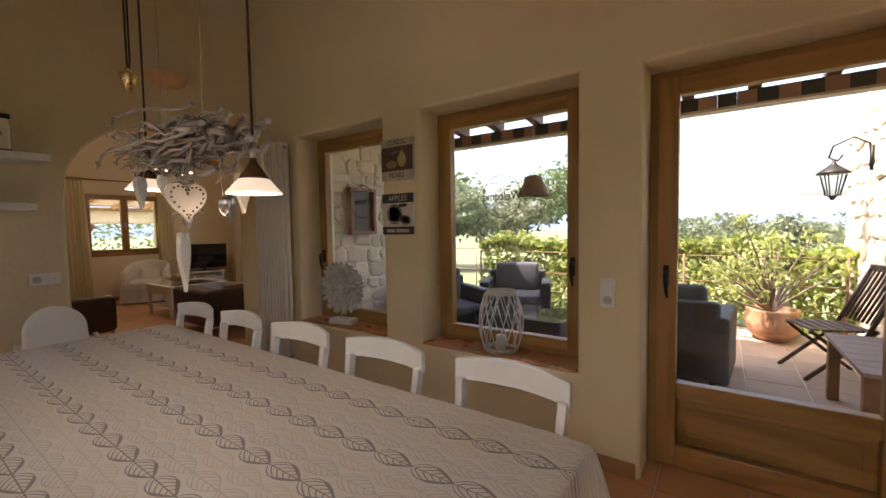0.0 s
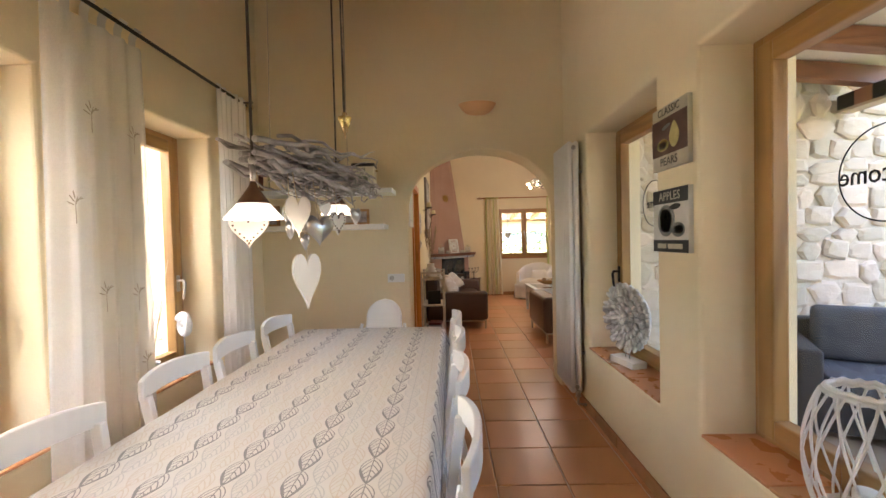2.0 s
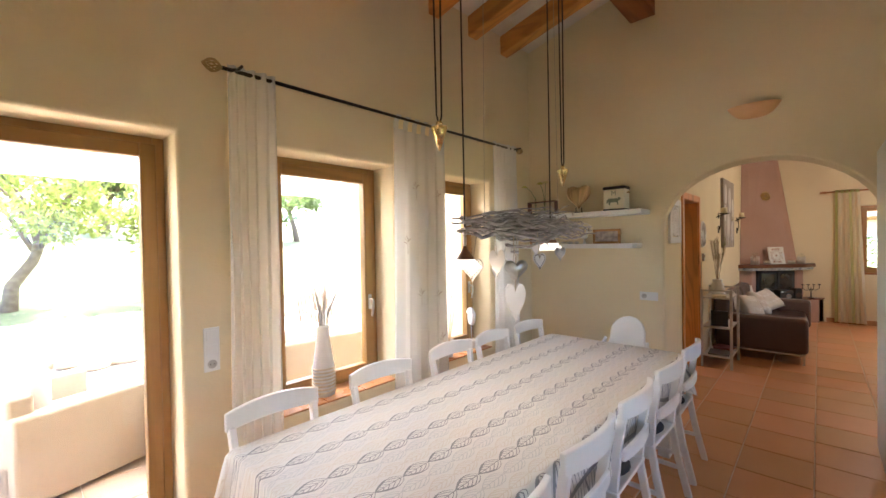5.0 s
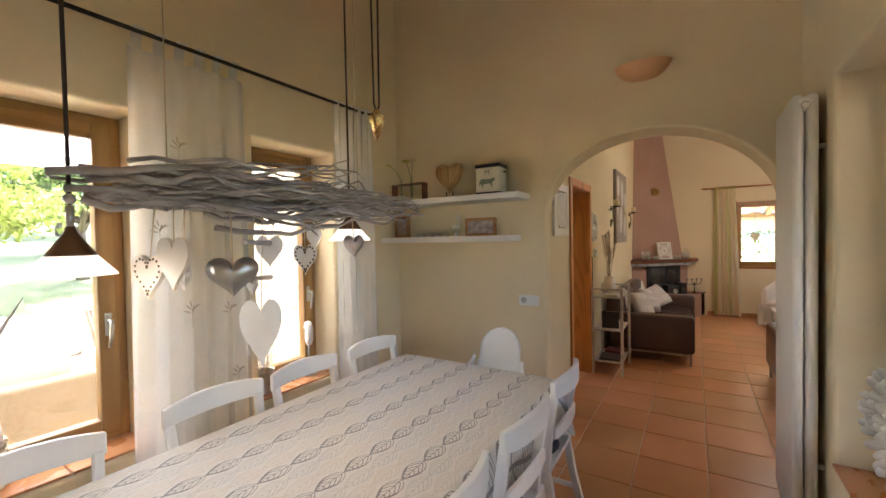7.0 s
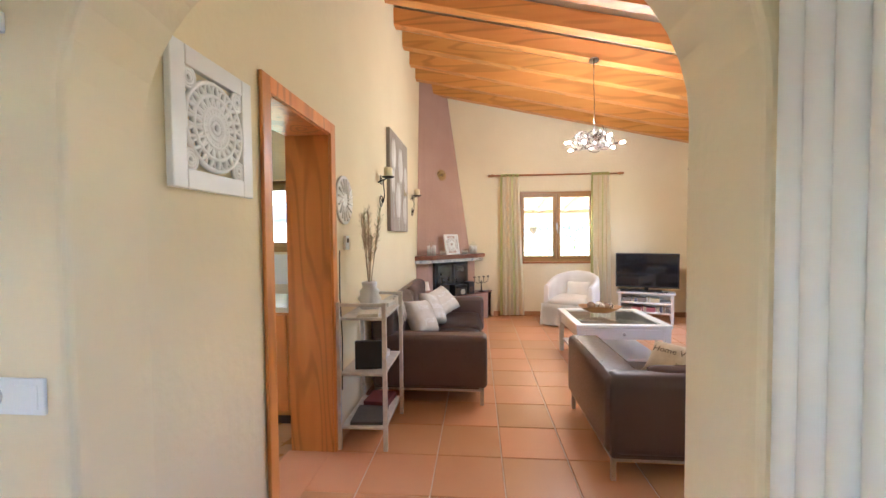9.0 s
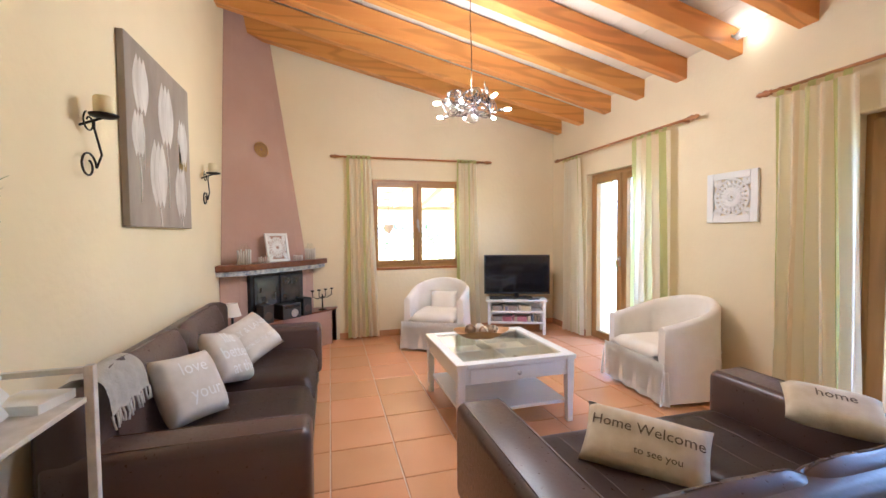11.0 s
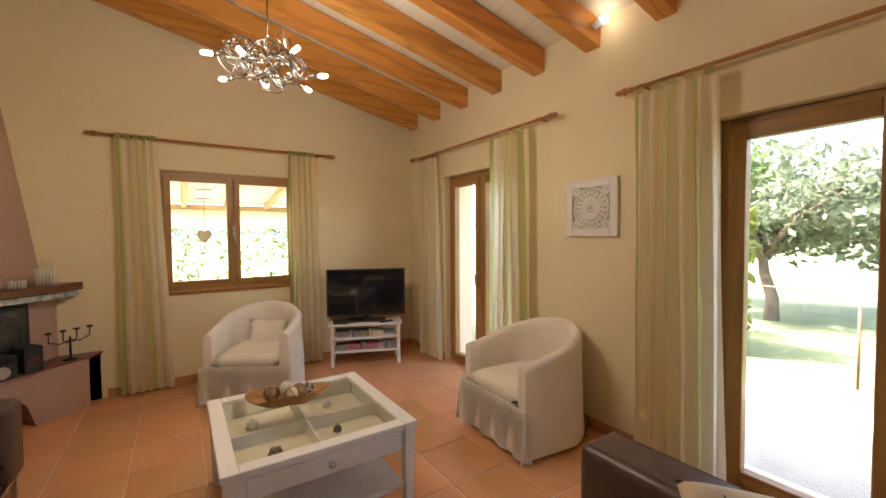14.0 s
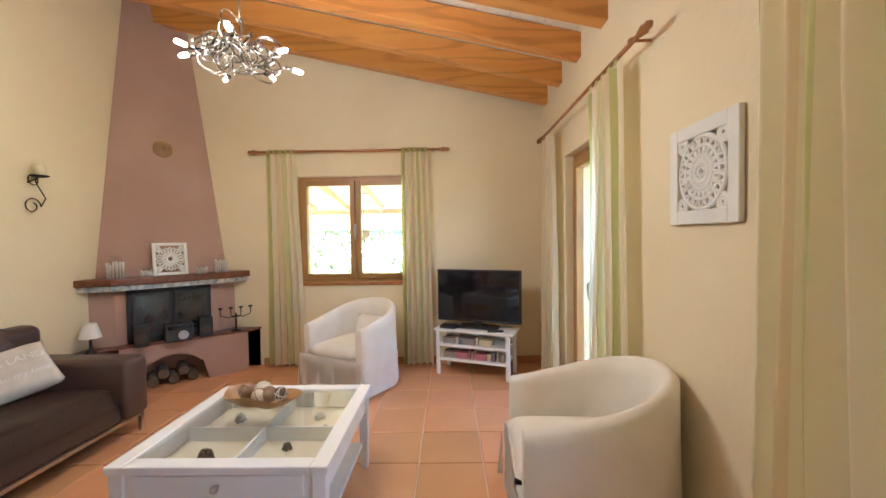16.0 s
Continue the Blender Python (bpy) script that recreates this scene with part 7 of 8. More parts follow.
def chair_():
    """Faces -y; the top rail's middle lies over the origin."""
    t = thing("dining_chair", "white lacquered wooden dining chair with a curved top rail", "chair", None, "chairs round the table")

    def bow(z0, z1, w, dep, thick, name):
        bm = bmesh.new()
        n = 12
        rows = []
        for k in range(n + 1):
            u = 2 * k / n - 1
            y = dep * (1 - u * u)
            zt = z1 + 0.018 * (1 - u * u)
            rows.append([bm.verts.new((u * w, y + q * thick, z)) for q, z in ((0, z0), (1, z0), (1, zt), (0, zt))])
        for a, b in zip(rows, rows[1:]):
            for q in range(4):
                bm.faces.new((a[q], b[q], b[(q + 1) % 4], a[(q + 1) % 4]))
        bm.faces.new(rows[0][::-1])
        bm.faces.new(rows[-1])
        part(name, soft(bm, 0.005, 2), CHAIRP, t)
    bow(0.805, 0.885, 0.225, 0.045, 0.024, "top_rail")
    bow(0.60, 0.65, 0.19, 0.02, 0.018, "mid_rail")
    for s in (-1, 1):
        bm = bmesh.new()
        pts = [(s * 0.20, 0.06, 0), (s * 0.195, 0.0, 0.25), (s * 0.19, -0.035, 0.45), (s * 0.19, -0.02, 0.62), (s * 0.2, 0.012, 0.82)]
        for a, b in zip(pts, pts[1:]):
            vs = [bm.verts.new((p[0] + dx * 0.015, p[1] + dy * 0.02, p[2])) for p in (a, b) for dx, dy in ((-1, -1), (1, -1), (1, 1), (-1, 1))]
            for q in range(4):
                bm.faces.new((vs[q], vs[(q + 1) % 4], vs[4 + (q + 1) % 4], vs[4 + q]))
        bmesh.ops.remove_doubles(bm, verts=bm.verts, dist=0.001)
        bmesh.ops.holes_fill(bm, edges=[e for e in bm.edges if e.is_boundary])
        part("back_leg", soft(bm, 0.004, 2, 50), CHAIRP, t)
        part("front_leg", B((s * 0.185 - 0.019, s * 0.185 + 0.019, -0.43, -0.392, 0, 0.43), w=0.004), CHAIRP, t)
        part("side_rail", B((s * 0.19 - 0.01, s * 0.19 + 0.01, -0.40, -0.03, 0.37, 0.43), w=0.003), CHAIRP, t)
        part("stretcher", B((s * 0.19 - 0.009, s * 0.19 + 0.009, -0.40, 0.0, 0.16, 0.185), w=0.003), CHAIRP, t)
    part("front_rail", B((-0.17, 0.17, -0.418, -0.40, 0.37, 0.43), w=0.003), CHAIRP, t)
    part("seat", B((-0.215, 0.215, -0.44, -0.01, 0.43, 0.45), w=0.007, seg=3), CHAIRP, t)
    bm = bmesh.new()
    lathe(bm, [(0.17, 0), (0.185, 0.012), (0.17, 0.028), (0.1, 0.034), (0.001, 0.035)], 24, (0, -0.21, 0.45))
    part("seat_pad", bm, PAD, t, "round dark seat pad")
    return t


c0 = chair_()
c0.matrix_basis = pose(-2.95, 1.30, 0, 0, 0, 1)
for x, y, r in ((-2.385, 1.305, -2), (-1.81, 1.30, 1), (-1.235, 1.31, 0), (-0.643, 1.325, -2)):
    copy_thing(c0, pose(x, y, 0, 0, 0, r))
for x, y, r in ((-0.57, 0.075, 181), (-1.23, 0.06, 178), (-1.87, 0.05, 180), (-2.36, 0.055, 182), (-2.9, 0.065, 179)):
    copy_thing(c0, pose(x, y, 0, 0, 0, r))

# child's high chair
hc = thing("high_chair", "white plastic child's high chair at the table's end", "high chair", pose(-3.265, 0.715, 0, 0, 0, 88))


def back_f(u, v):
    """The shell's back: a wide foot that draws in to a round head, dished towards the child."""
    z = 0.50 + 0.43 * v
    w_ = 0.185 - 0.035 * min(v / 0.55, 1) ** 1.5
    if v > 0.66:
        w_ *= math.sqrt(max(1 - ((v - 0.66) / 0.34) ** 2, 0.0004))
    a = 2 * u - 1
    return (a * w_, 0.12 + 0.075 * v + 0.045 * (1 - (a * w_ / 0.185) ** 2), z)


bm = bmesh.new()
shell_ = []
for o in (0.0, 0.017):
    shell_.append([[bm.verts.new(Vector(back_f(i / 16, j / 34)) + Vector((0, o, 0))) for j in range(35)] for i in range(17)])
for g_ in shell_:
    for i in range(16):
        for j in range(34):
            bm.faces.new((g_[i][j], g_[i + 1][j], g_[i + 1][j + 1], g_[i][j + 1]))
for j in range(34):
    for i in (0, 16):
        bm.faces.new((shell_[0][i][j], shell_[1][i][j], shell_[1][i][j + 1], shell_[0][i][j + 1]))
for i in range(16):
    for j in (0, 34):
        bm.faces.new((shell_[0][i][j], shell_[0][i + 1][j], shell_[1][i + 1][j], shell_[1][i][j]))
part("backrest", bm, WHITE_GLOSS, hc, smooth=True)
for s_ in (-1, 1):
    bm = bmesh.new()
    sheet(bm, lambda u, v: (s_ * (0.172 + 0.035 * math.sin(math.pi * u) * v + 0.012 * u), 0.15 - 0.24 * u, 0.50 + (0.235 - 0.11 * min(u * 2.2, 1) ** 0.7) * v), 14, 8, 0.016)
    part("side", bm, WHITE_GLOSS, hc, smooth=True)
    bm = bmesh.new()
    tube(bm, [(s_ * (0.178 + 0.035 * math.sin(math.pi * u)  + 0.012 * u), 0.15 - 0.24 * u, 0.50 + (0.235 - 0.11 * min(u * 2.2, 1) ** 0.7)) for u in [q / 12 for q in range(13)]], 0.013, 8)
    part("rim", bm, WHITE_GLOSS, hc)
part("seat", B((-0.17, 0.17, -0.09, 0.15, 0.49, 0.515), w=0.01, seg=3), WHITE_GLOSS, hc)
for sx in (-1, 1):
    for sy in (-1, 1):
        bm = bmesh.new()
        cyl(bm, (sx * 0.14, sy * 0.11, 0.5), (sx * 0.26, sy * 0.24, 0), 0.013, n=12)
        part("leg", bm, STEEL, hc, "steel tube leg")

# pendant lamps with counterweights
FROST = mat("frosted_glass", (0.90, 0.86, 0.78), (0.86, 0.81, 0.7), 4, 0.45, emit=((1.0, 0.86, 0.64), 0.12))
CAPW = wood("lamp_cap_wood", (0.20, 0.09, 0.04), (0.14, 0.06, 0.028), 2, 12, 0.35)
BRASS = mat("polished_brass", (0.62, 0.47, 0.22), (0.52, 0.38, 0.16), 8, 0.25, metal=1.0)
CORD = mat("dark_cord", (0.05, 0.035, 0.025), None, 30, 0.8)
for (x, y, z), (wx, wy, wz) in (((-1.195, 0.745, 1.500), (-1.02, 0.756, 2.09)), ((-2.01, 0.755, 1.565), (-2.173, 0.762, 2.04))):
    p = thing("pendant_lamp", "pendant lamp with a frosted glass cone and a brass counterweight", "pendant lamp", pose(x, y, z), "lamps over the table")
    bm = bmesh.new()
    lathe(bm, [(0.079, 0.0), (0.0775, 0.004), (0.043, 0.044), (0.040, 0.044), (0.074, 0.004)], 28, cap=False)
    part("shade", bm, FROST, p, "lit frosted glass shade")
    bm = bmesh.new()
    lathe(bm, [(0.045, 0.043), (0.042, 0.048), (0.012, 0.092), (0.008, 0.106)], 24)
    part("cap", bm, CAPW, p, "brown wooden cone")
    bm = bmesh.new()
    lathe(bm, [(0.006, 0.1), (0.008, 0.12), (0.008, 0.15), (0.005, 0.152)], 12)
    ball(bm, (0, 0, 0.165), 0.012, 10)
    part("swivel", bm, STEEL, p)
    bm = bmesh.new()
    tube(bm, [(0, 0, 0.15), (0, 0, 3.86 - z)], 0.0042, 6)
    part("cable", bm, CORD, p)
    bm = bmesh.new()
    lathe(bm, [(0.003, -0.065), (0.037, 0.035), (0.036, 0.04), (0.004, 0.042)], 24, (wx - x, wy - y, wz - z))
    ball(bm, (wx - x, wy - y, wz - z + 0.055), 0.016, 10)
    part("counterweight", bm, BRASS, p, "brass cone counterweight")
    for s in (-1, 1):
        bm = bmesh.new()
        tube(bm, [(wx - x, wy - y, wz - z + 0.05), (wx - x + s * 0.016, wy - y, wz - z + 0.09), (wx - x + s * 0.032, wy - y, 3.85 - z)], 0.0045, 6)
        part("cord", bm, CORD, p)
    bm = bmesh.new()
    ball(bm, (0, 0, 0.022), 0.022, 10)
    part("bulb", bm, BULB, p, "lit bulb")
    lamp("pendant_light", (x, y, z - 0.015), PEND_W, 0.05)

# driftwood branch hung with hearts
DRIFT = mat("driftwood", (0.50, 0.46, 0.44), (0.26, 0.235, 0.225), 26, 0.9, 0.002, 70, stretch=(0.4, 1.5, 1.5))
dw = thing("driftwood_hanging", "bundle of grey driftwood hung over the table with hearts", "hanging decor", pose(-1.70, 0.765, 1.70, 0, 0, 174))
rn = random.Random(12)
for k in range(64):
    bm = bmesh.new()
    ln = rn.uniform(0.40, 0.95)
    x0 = rn.uniform(-0.55, 0.55 - ln * 0.85)
    y0, z0 = rn.gauss(0, 0.080), rn.gauss(0.0, 0.042)
    yd, zd = rn.uniform(-0.14, 0.14), rn.uniform(-0.05, 0.05)
    pts, r0 = [], rn.uniform(0.0048, 0.0098)
    for q in range(13):
        f = q / 12
        sq = 1 - 0.50 * abs(2 * (x0 + ln * f) / 1.15)
        pts.append((min(max(x0 + ln * f, -0.57), 0.57), (y0 + yd * f) * max(sq, 0.3) + 0.045 * noise.noise(Vector((k, f * 5, 0))), (z0 + zd * f) * max(sq, 0.4) + 0.042 * noise.noise(Vector((k, f * 5, 5)))))
    tube(bm, pts, [r0 * (1 - 0.6 * q / 12) * (1 + 0.18 * noise.noise(Vector((k, q, 9)))) for q in range(13)], 7)
    for _ in range(rn.randint(1, 2)):
        q = rn.randint(4, 9)
        a_ = Vector(pts[q])
        d_ = Vector((rn.uniform(0.5, 1), rn.uniform(-0.7, 0.7), rn.uniform(-0.45, 0.45))).normalized() * rn.uniform(0.06, 0.13)
        tube(bm, [a_, a_ + d_ * 0.55 + Vector((0, 0, 0.006)), a_ + d_], [r0 * 0.55, r0 * 0.45, r0 * 0.22], 6)
    part("branch", bm, DRIFT, dw)
for x, w_ in ((0.20, 0.062), (-0.34, 0.045)):
    bm = bmesh.new()
    for q in range(4):
        tube(bm, [(x + 0.006 * q + 0.004 * math.sin(i), 0.95 * w_ * math.cos(2 * math.pi * i / 18), 0.8 * w_ * math.sin(2 * math.pi * i / 18)) for i in range(18)], 0.0035, 5, closed=True)
    part("binding", bm, DRIFT, dw, "grey cord wound round the branches")
WOODH = mat("cream_painted_wood", (0.74, 0.66, 0.56), (0.68, 0.59, 0.48), 6, 0.7, 0.001, 40)
PALEH = mat("white_painted_wood", (0.78, 0.75, 0.71), (0.72, 0.68, 0.63), 6, 0.65, 0.001, 40)
TIN = mat("beaten_tin", (0.60, 0.59, 0.57), (0.46, 0.45, 0.44), 20, 0.33, 0.002, 30, metal=0.95)
STRING = mat("string", (0.55, 0.45, 0.32), None, 30, 0.9)


def heart_outline(w, h, n=30):
    o = []
    for k in range(n):
        a = 2 * math.pi * k / n
        o.append((w / 2 * math.sin(a) ** 3, h * (13 * math.cos(a) - 5 * math.cos(2 * a) - 2 * math.cos(3 * a) - math.cos(4 * a)) / 29))
    return o


def heart(x, y, z, w, h, turn, mt_, thick=0.014, puffy=False, dots=False):
    """A hanging heart in world coordinates, as a part of the driftwood hanging."""
    bm = bmesh.new()
    if puffy:
        o = heart_outline(w, h)
        for s in (1, -1):
            c = bm.verts.new((0, s * thick * 1.6, 0.02 * h))
            mid_ = [bm.verts.new((a * 0.62, s * thick * 1.2, b * 0.62)) for a, b in o]
            rim = [bm.verts.new((a, 0, b)) for a, b in o]
            for k in range(len(o)):
                q = (k + 1) % len(o)
                bm.faces.new((c, mid_[k], mid_[q])).smooth = True
                bm.faces.new((mid_[k], rim[k], rim[q], mid_[q])).smooth = True
        bmesh.ops.remove_doubles(bm, verts=bm.verts, dist=0.0004)
    else:
        slab(bm, heart_outline(w, h), thick, "y", -thick / 2)
        soft(bm, 0.003, 2, 50)
    m = dw.matrix_basis.inverted() @ pose(x, y, z, 0, 0, turn)
    bmesh.ops.transform(bm, matrix=m, verts=bm.verts)
    ob = part("heart", bm, mt_, dw, {TIN: "beaten tin heart", WOODH: "cream painted wooden heart"}.get(mt_, "white painted wooden heart"))
    bm = bmesh.new()
    p = m @ Vector((0, 0, h * 0.15))
    tube(bm, [p, Vector((p.x + 0.01, p.y * 0.7, -0.02))], 0.0018, 5)
    part("string", bm, STRING, ob)
    if dots:
        bm = bmesh.new()
        for a, b in heart_outline(w * 0.8, h * 0.8, 26):
            ball(bm, (a, thick / 2 + 0.0005, b), 0.0035, 6)
        bmesh.ops.transform(bm, matrix=m, verts=bm.verts)
        part("pierced_border", bm, INK_DARK, ob, "pierced border pattern")


heart(-1.645, 0.728, 1.296, 0.122, 0.22, -38, PALEH)
heart(-1.50, 0.83, 1.48, 0.130, 0.112, -35, TIN, 0.012, True)
heart(-1.92, 0.864, 1.55, 0.074, 0.085, -30, TIN, 0.011, True)
heart(-1.369, 0.805, 1.526, 0.080, 0.135, -60, WOODH)
heart(-1.384, 0.635, 1.486, 0.125, 0.12, -80, WOODH, dots=True)
heart(-1.41, 0.761, 1.478, 0.036, 0.066, -20, TIN, 0.011, True)
heart(-1.744, 0.638, 1.54, 0.088, 0.115, -38, PALEH)
heart(-1.737, 0.831, 1.515, 0.072, 0.098, -45, PALEH, dots=True)
heart(-1.846, 0.746, 1.579, 0.050, 0.078, -50, PALEH)
heart(-1.615, 0.735, 1.432, 0.038, 0.056, -30, TIN, 0.010, True)
for z in (1.452, 1.562):
    bm = bmesh.new()
    tube(bm, [dw.matrix_basis.inverted() @ Vector((-1.69, 0.72, z)), dw.matrix_basis.inverted() @ Vector((-1.59, 0.745, z + 0.004))], [0.009, 0.007], 7)
    part("twig", bm, DRIFT, dw)
for x, y in ((-0.30, 0.03), (0.30, -0.02)):
    bm = bmesh.new()
    tube(bm, [(x, y, 0.02), (x, 0, 2.15)], 0.0016, 5)
    part("string", bm, STRING, dw)

# uplight over the arch
up_ = thing("wall_uplight", "terracotta-coloured ceramic bowl uplight above the arch", "wall lamp", pose(XW, 1.585, 2.60, 0, 0, -90))
bm = bmesh.new()
sheet(bm, lambda u, v: (-0.178 * math.cos(math.pi * u) * (v ** 0.5), -0.11 * math.sin(math.pi * u) * (v ** 0.5) * -1 * 1.0, 0.105 * v ** 1.6), 24, 10, 0.006)
bmesh.ops.remove_doubles(bm, verts=bm.verts, dist=0.0008)
bmesh.ops.transform(bm, matrix=pose(0, 0, 0), verts=bm.verts)
part("bowl", bm, mat("ceramic_bowl", (0.80, 0.50, 0.26), (0.74, 0.44, 0.21), 5, 0.6), up_, smooth=True)

# wall shelves and what stands on them
for nm, y0, y1, z in (("upper", -0.42, 0.79, 1.905), ("lower", -0.50, 0.71, 1.585)):
    t = thing("wall_shelf", "thick white floating shelf with small ornaments" if nm == "upper" else "thick white floating shelf below another one", "shelf", pose(XW, 0, z), "floating shelves")
    part("board", B((0.0, 0.27, y0, y1, -0.045, 0), w=0.003), WHITE, t)
SX = XW + 0.13
fv = thing("flower_stand", "dark metal frame holding glass tubes with pale flowers", "vase", pose(SX, -0.285, 1.905))
part("frame", B((-0.04, 0.04, -0.17, 0.17, 0, 0.008), (-0.04, 0.04, -0.17, -0.162, 0.008, 0.15), (-0.04, 0.04, 0.162, 0.17, 0.008, 0.15), (-0.04, 0.04, -0.17, 0.17, 0.15, 0.158), w=0.001), DARKWOOD, fv)
for k, (y, ty, h_) in enumerate(((-0.09, -0.22, 0.34), (0.02, -0.02, 0.36), (0.03, 0.05, 0.365))):
    bm = bmesh.new()
    lathe(bm, [(0.012, 0.01), (0.012, 0.19)], 12, (0, y, 0))
    ob = part("glass_tube", bm, CLEAR, fv, "clear glass tube")
    ob.visible_shadow = False
    bm = bmesh.new()
    tube(bm, [(0, y, 0.03), (0, y, 0.2), (0.01, (y + ty) / 2, 0.3), (0.02, ty, h_)], 0.0025, 5)
    part("stem", bm, mat("flower_stem", (0.16, 0.22, 0.06), None, 20, 0.7), fv)
    bm = bmesh.new()
    for q in range(12):
        a = 2 * math.pi * q / 12
        vs = ball(bm, (0, 0, 0), 0.022, 6, (1, 0.35, 0.25))
        move(bm, vs, pose(0.02, ty, h_, 0, 0, math.degrees(a)) @ pose(0.022, 0, 0.004 * (q % 2), 0, 25, 0))
    ball(bm, (0.02, ty, h_ + 0.004), 0.014, 8)
    part("bloom", bm, mat("pale_bloom", (0.62, 0.55, 0.16) if k < 2 else (0.78, 0.70, 0.35), None, 20, 0.7), fv, "pale yellow bloom")
HEARTW = wood("carved_pale_wood", (0.62, 0.42, 0.20), (0.50, 0.31, 0.13), 2, 8.0, 0.5)
wh = thing("wooden_heart", "large ribbed wooden heart on a stand", "decoration", pose(SX, 0.135, 1.905, 0, 0, 90))
part("foot", B((-0.05, 0.05, -0.03, 0.03, 0, 0.012), (-0.035, -0.028, -0.004, 0.004, 0.012, 0.06), (0.028, 0.035, -0.004, 0.004, 0.012, 0.06), w=0.002), SOOT, wh)
o = heart_outline(0.27, 0.255, 44)
bm = bmesh.new()
for s_ in (1, -1):
    rim = [bm.verts.new((a, 0, b + 0.185)) for a, b in o]
    mid_ = [bm.verts.new((a * 0.72, s_ * 0.028, b * 0.72 + 0.185)) for a, b in o]
    c = bm.verts.new((0, s_ * 0.034, 0.195))
    for k in range(len(o)):
        q = (k + 1) % len(o)
        bm.faces.new((c, mid_[k], mid_[q]))
        bm.faces.new((mid_[k], rim[k], rim[q], mid_[q]))
bmesh.ops.remove_doubles(bm, verts=bm.verts, dist=0.0004)
part("body", bm, HEARTW, wh, smooth=True)
for k in range(8):
    f = (k - 3.5) / 3.5
    xs = f * 0.105
    zt = max(b for a, b in o if abs(a - xs) < 0.03) * 0.86 + 0.185
    for e in (-1, 1):
        bm = bmesh.new()
        tube(bm, [(xs * 0.10, e * 0.012, 0.075), (xs * 0.55, e * 0.030, 0.14), (xs * 0.92, e * 0.030, (zt + 0.15) / 2 + 0.02), (xs, e * 0.012, zt)], [0.006, 0.013, 0.018, 0.010], 8)
        part("rib", bm, HEARTW, wh)
tn = thing("tin_box", "cream vintage tin box with a dark lid", "tin", pose(SX, 0.52, 1.905, 0, 0, 92))
part("body", B((-0.10, 0.10, -0.08, 0.08, 0, 0.215), w=0.012, seg=3), mat("cream_tin", (0.74, 0.70, 0.54), (0.66, 0.62, 0.46), 6, 0.5), tn)
part("lid", B((-0.104, 0.104, -0.085, 0.085, 0.205, 0.235), w=0.006), SOOT, tn, "dark metal lid")
part("base_band", B((-0.102, 0.102, -0.082, 0.082, 0.0, 0.018), w=0.003), SOOT, tn)
TIN_INK = mat("green_motif", (0.24, 0.28, 0.20), (0.16, 0.2, 0.13), 20, 0.7)
bm = bmesh.new()
slab(bm, [(-0.065, 0.10), (-0.05, 0.118), (0.035, 0.116), (0.045, 0.128), (0.066, 0.118), (0.062, 0.10), (0.045, 0.096), (0.04, 0.082), (0.044, 0.055), (0.034, 0.055), (0.028, 0.08), (-0.03, 0.08), (-0.036, 0.055), (-0.046, 0.055), (-0.048, 0.085), (-0.062, 0.07), (-0.068, 0.072)], -0.0012, "y", -0.0802)
part("motif", bm, TIN_INK, tn, "dark green printed grazing animal")
bm = letters("M", 0.062, 0.0004)
bmesh.ops.transform(bm, matrix=Matrix.Translation((0, -0.0808, 0.165)), verts=bm.verts)
part("lettering", bm, TIN_INK, tn, "printed letter M")
for e in (-1, 1):
    bm = bmesh.new()
    tube(bm, [(e * 0.102, -0.02, 0.17), (e * 0.118, -0.02, 0.175), (e * 0.118, 0.02, 0.175), (e * 0.102, 0.02, 0.17)], 0.005, 6)
    part("grip", bm, BRASS, tn, "small brass grip")


def photo(y, z, w, h_, turn, label):
    t = thing("picture_frame", label, "picture frame", pose(SX, y, z, 0, 0, 90 + turn), "small pictures")
    for a in (-1, 1):
        part("frame_side", B((a * w / 2 - 0.012, a * w / 2 + 0.012, -0.012, 0.012, 0, h_), w=0.002), OLIVE, t)
        part("frame_side", B((-w / 2 + 0.012, w / 2 - 0.012, -0.012, 0.012, 0 if a < 0 else h_ - 0.022, 0.022 if a < 0 else h_), w=0.002), OLIVE, t)
    part("picture", B((-w / 2 + 0.01, w / 2 - 0.01, -0.004, 0.0, 0.02, h_ - 0.02)), mat("faded_picture", (0.6, 0.5, 0.42), (0.25, 0.2, 0.2), 24, 0.4), t)


photo(-0.37, 1.585, 0.16, 0.19, -12, "small wooden picture frame on the lower shelf")
photo(0.42, 1.585, 0.24, 0.145, 6, "wide wooden picture frame on the lower shelf")
bd_ = thing("bird_figurine", "small white ceramic bird on the lower shelf", "figurine", pose(SX, 0.19, 1.585))
bm = bmesh.new()
ball(bm, (0, 0, 0.075), 0.03, 12, (0.8, 1.3, 0.9))
tube(bm, [(0, 0.02, 0.09), (0, 0.03, 0.14), (0, 0.01, 0.175)], [0.014, 0.008, 0.011], 8)
tube(bm, [(0, 0, 0.05), (0, 0, 0.0)], [0.006, 0.02], 8)
tube(bm, [(0, 0.01, 0.175), (0, -0.02, 0.17)], [0.006, 0.001], 6)
part("body", bm, WHITE, bd_)
for k in range(5):
    t = thing("sea_stone", "pale sea pebble on the lower shelf", "stone", pose(SX + 0.03, -0.18 + 0.075 * k, 1.585), "pebbles on the shelf")
    bm = bmesh.new()
    ball(bm, (0, 0, 0.014), 0.028, 9, (1, random.uniform(0.8, 1.5), 0.5))
    part("body", bm, GREYWASH, t)


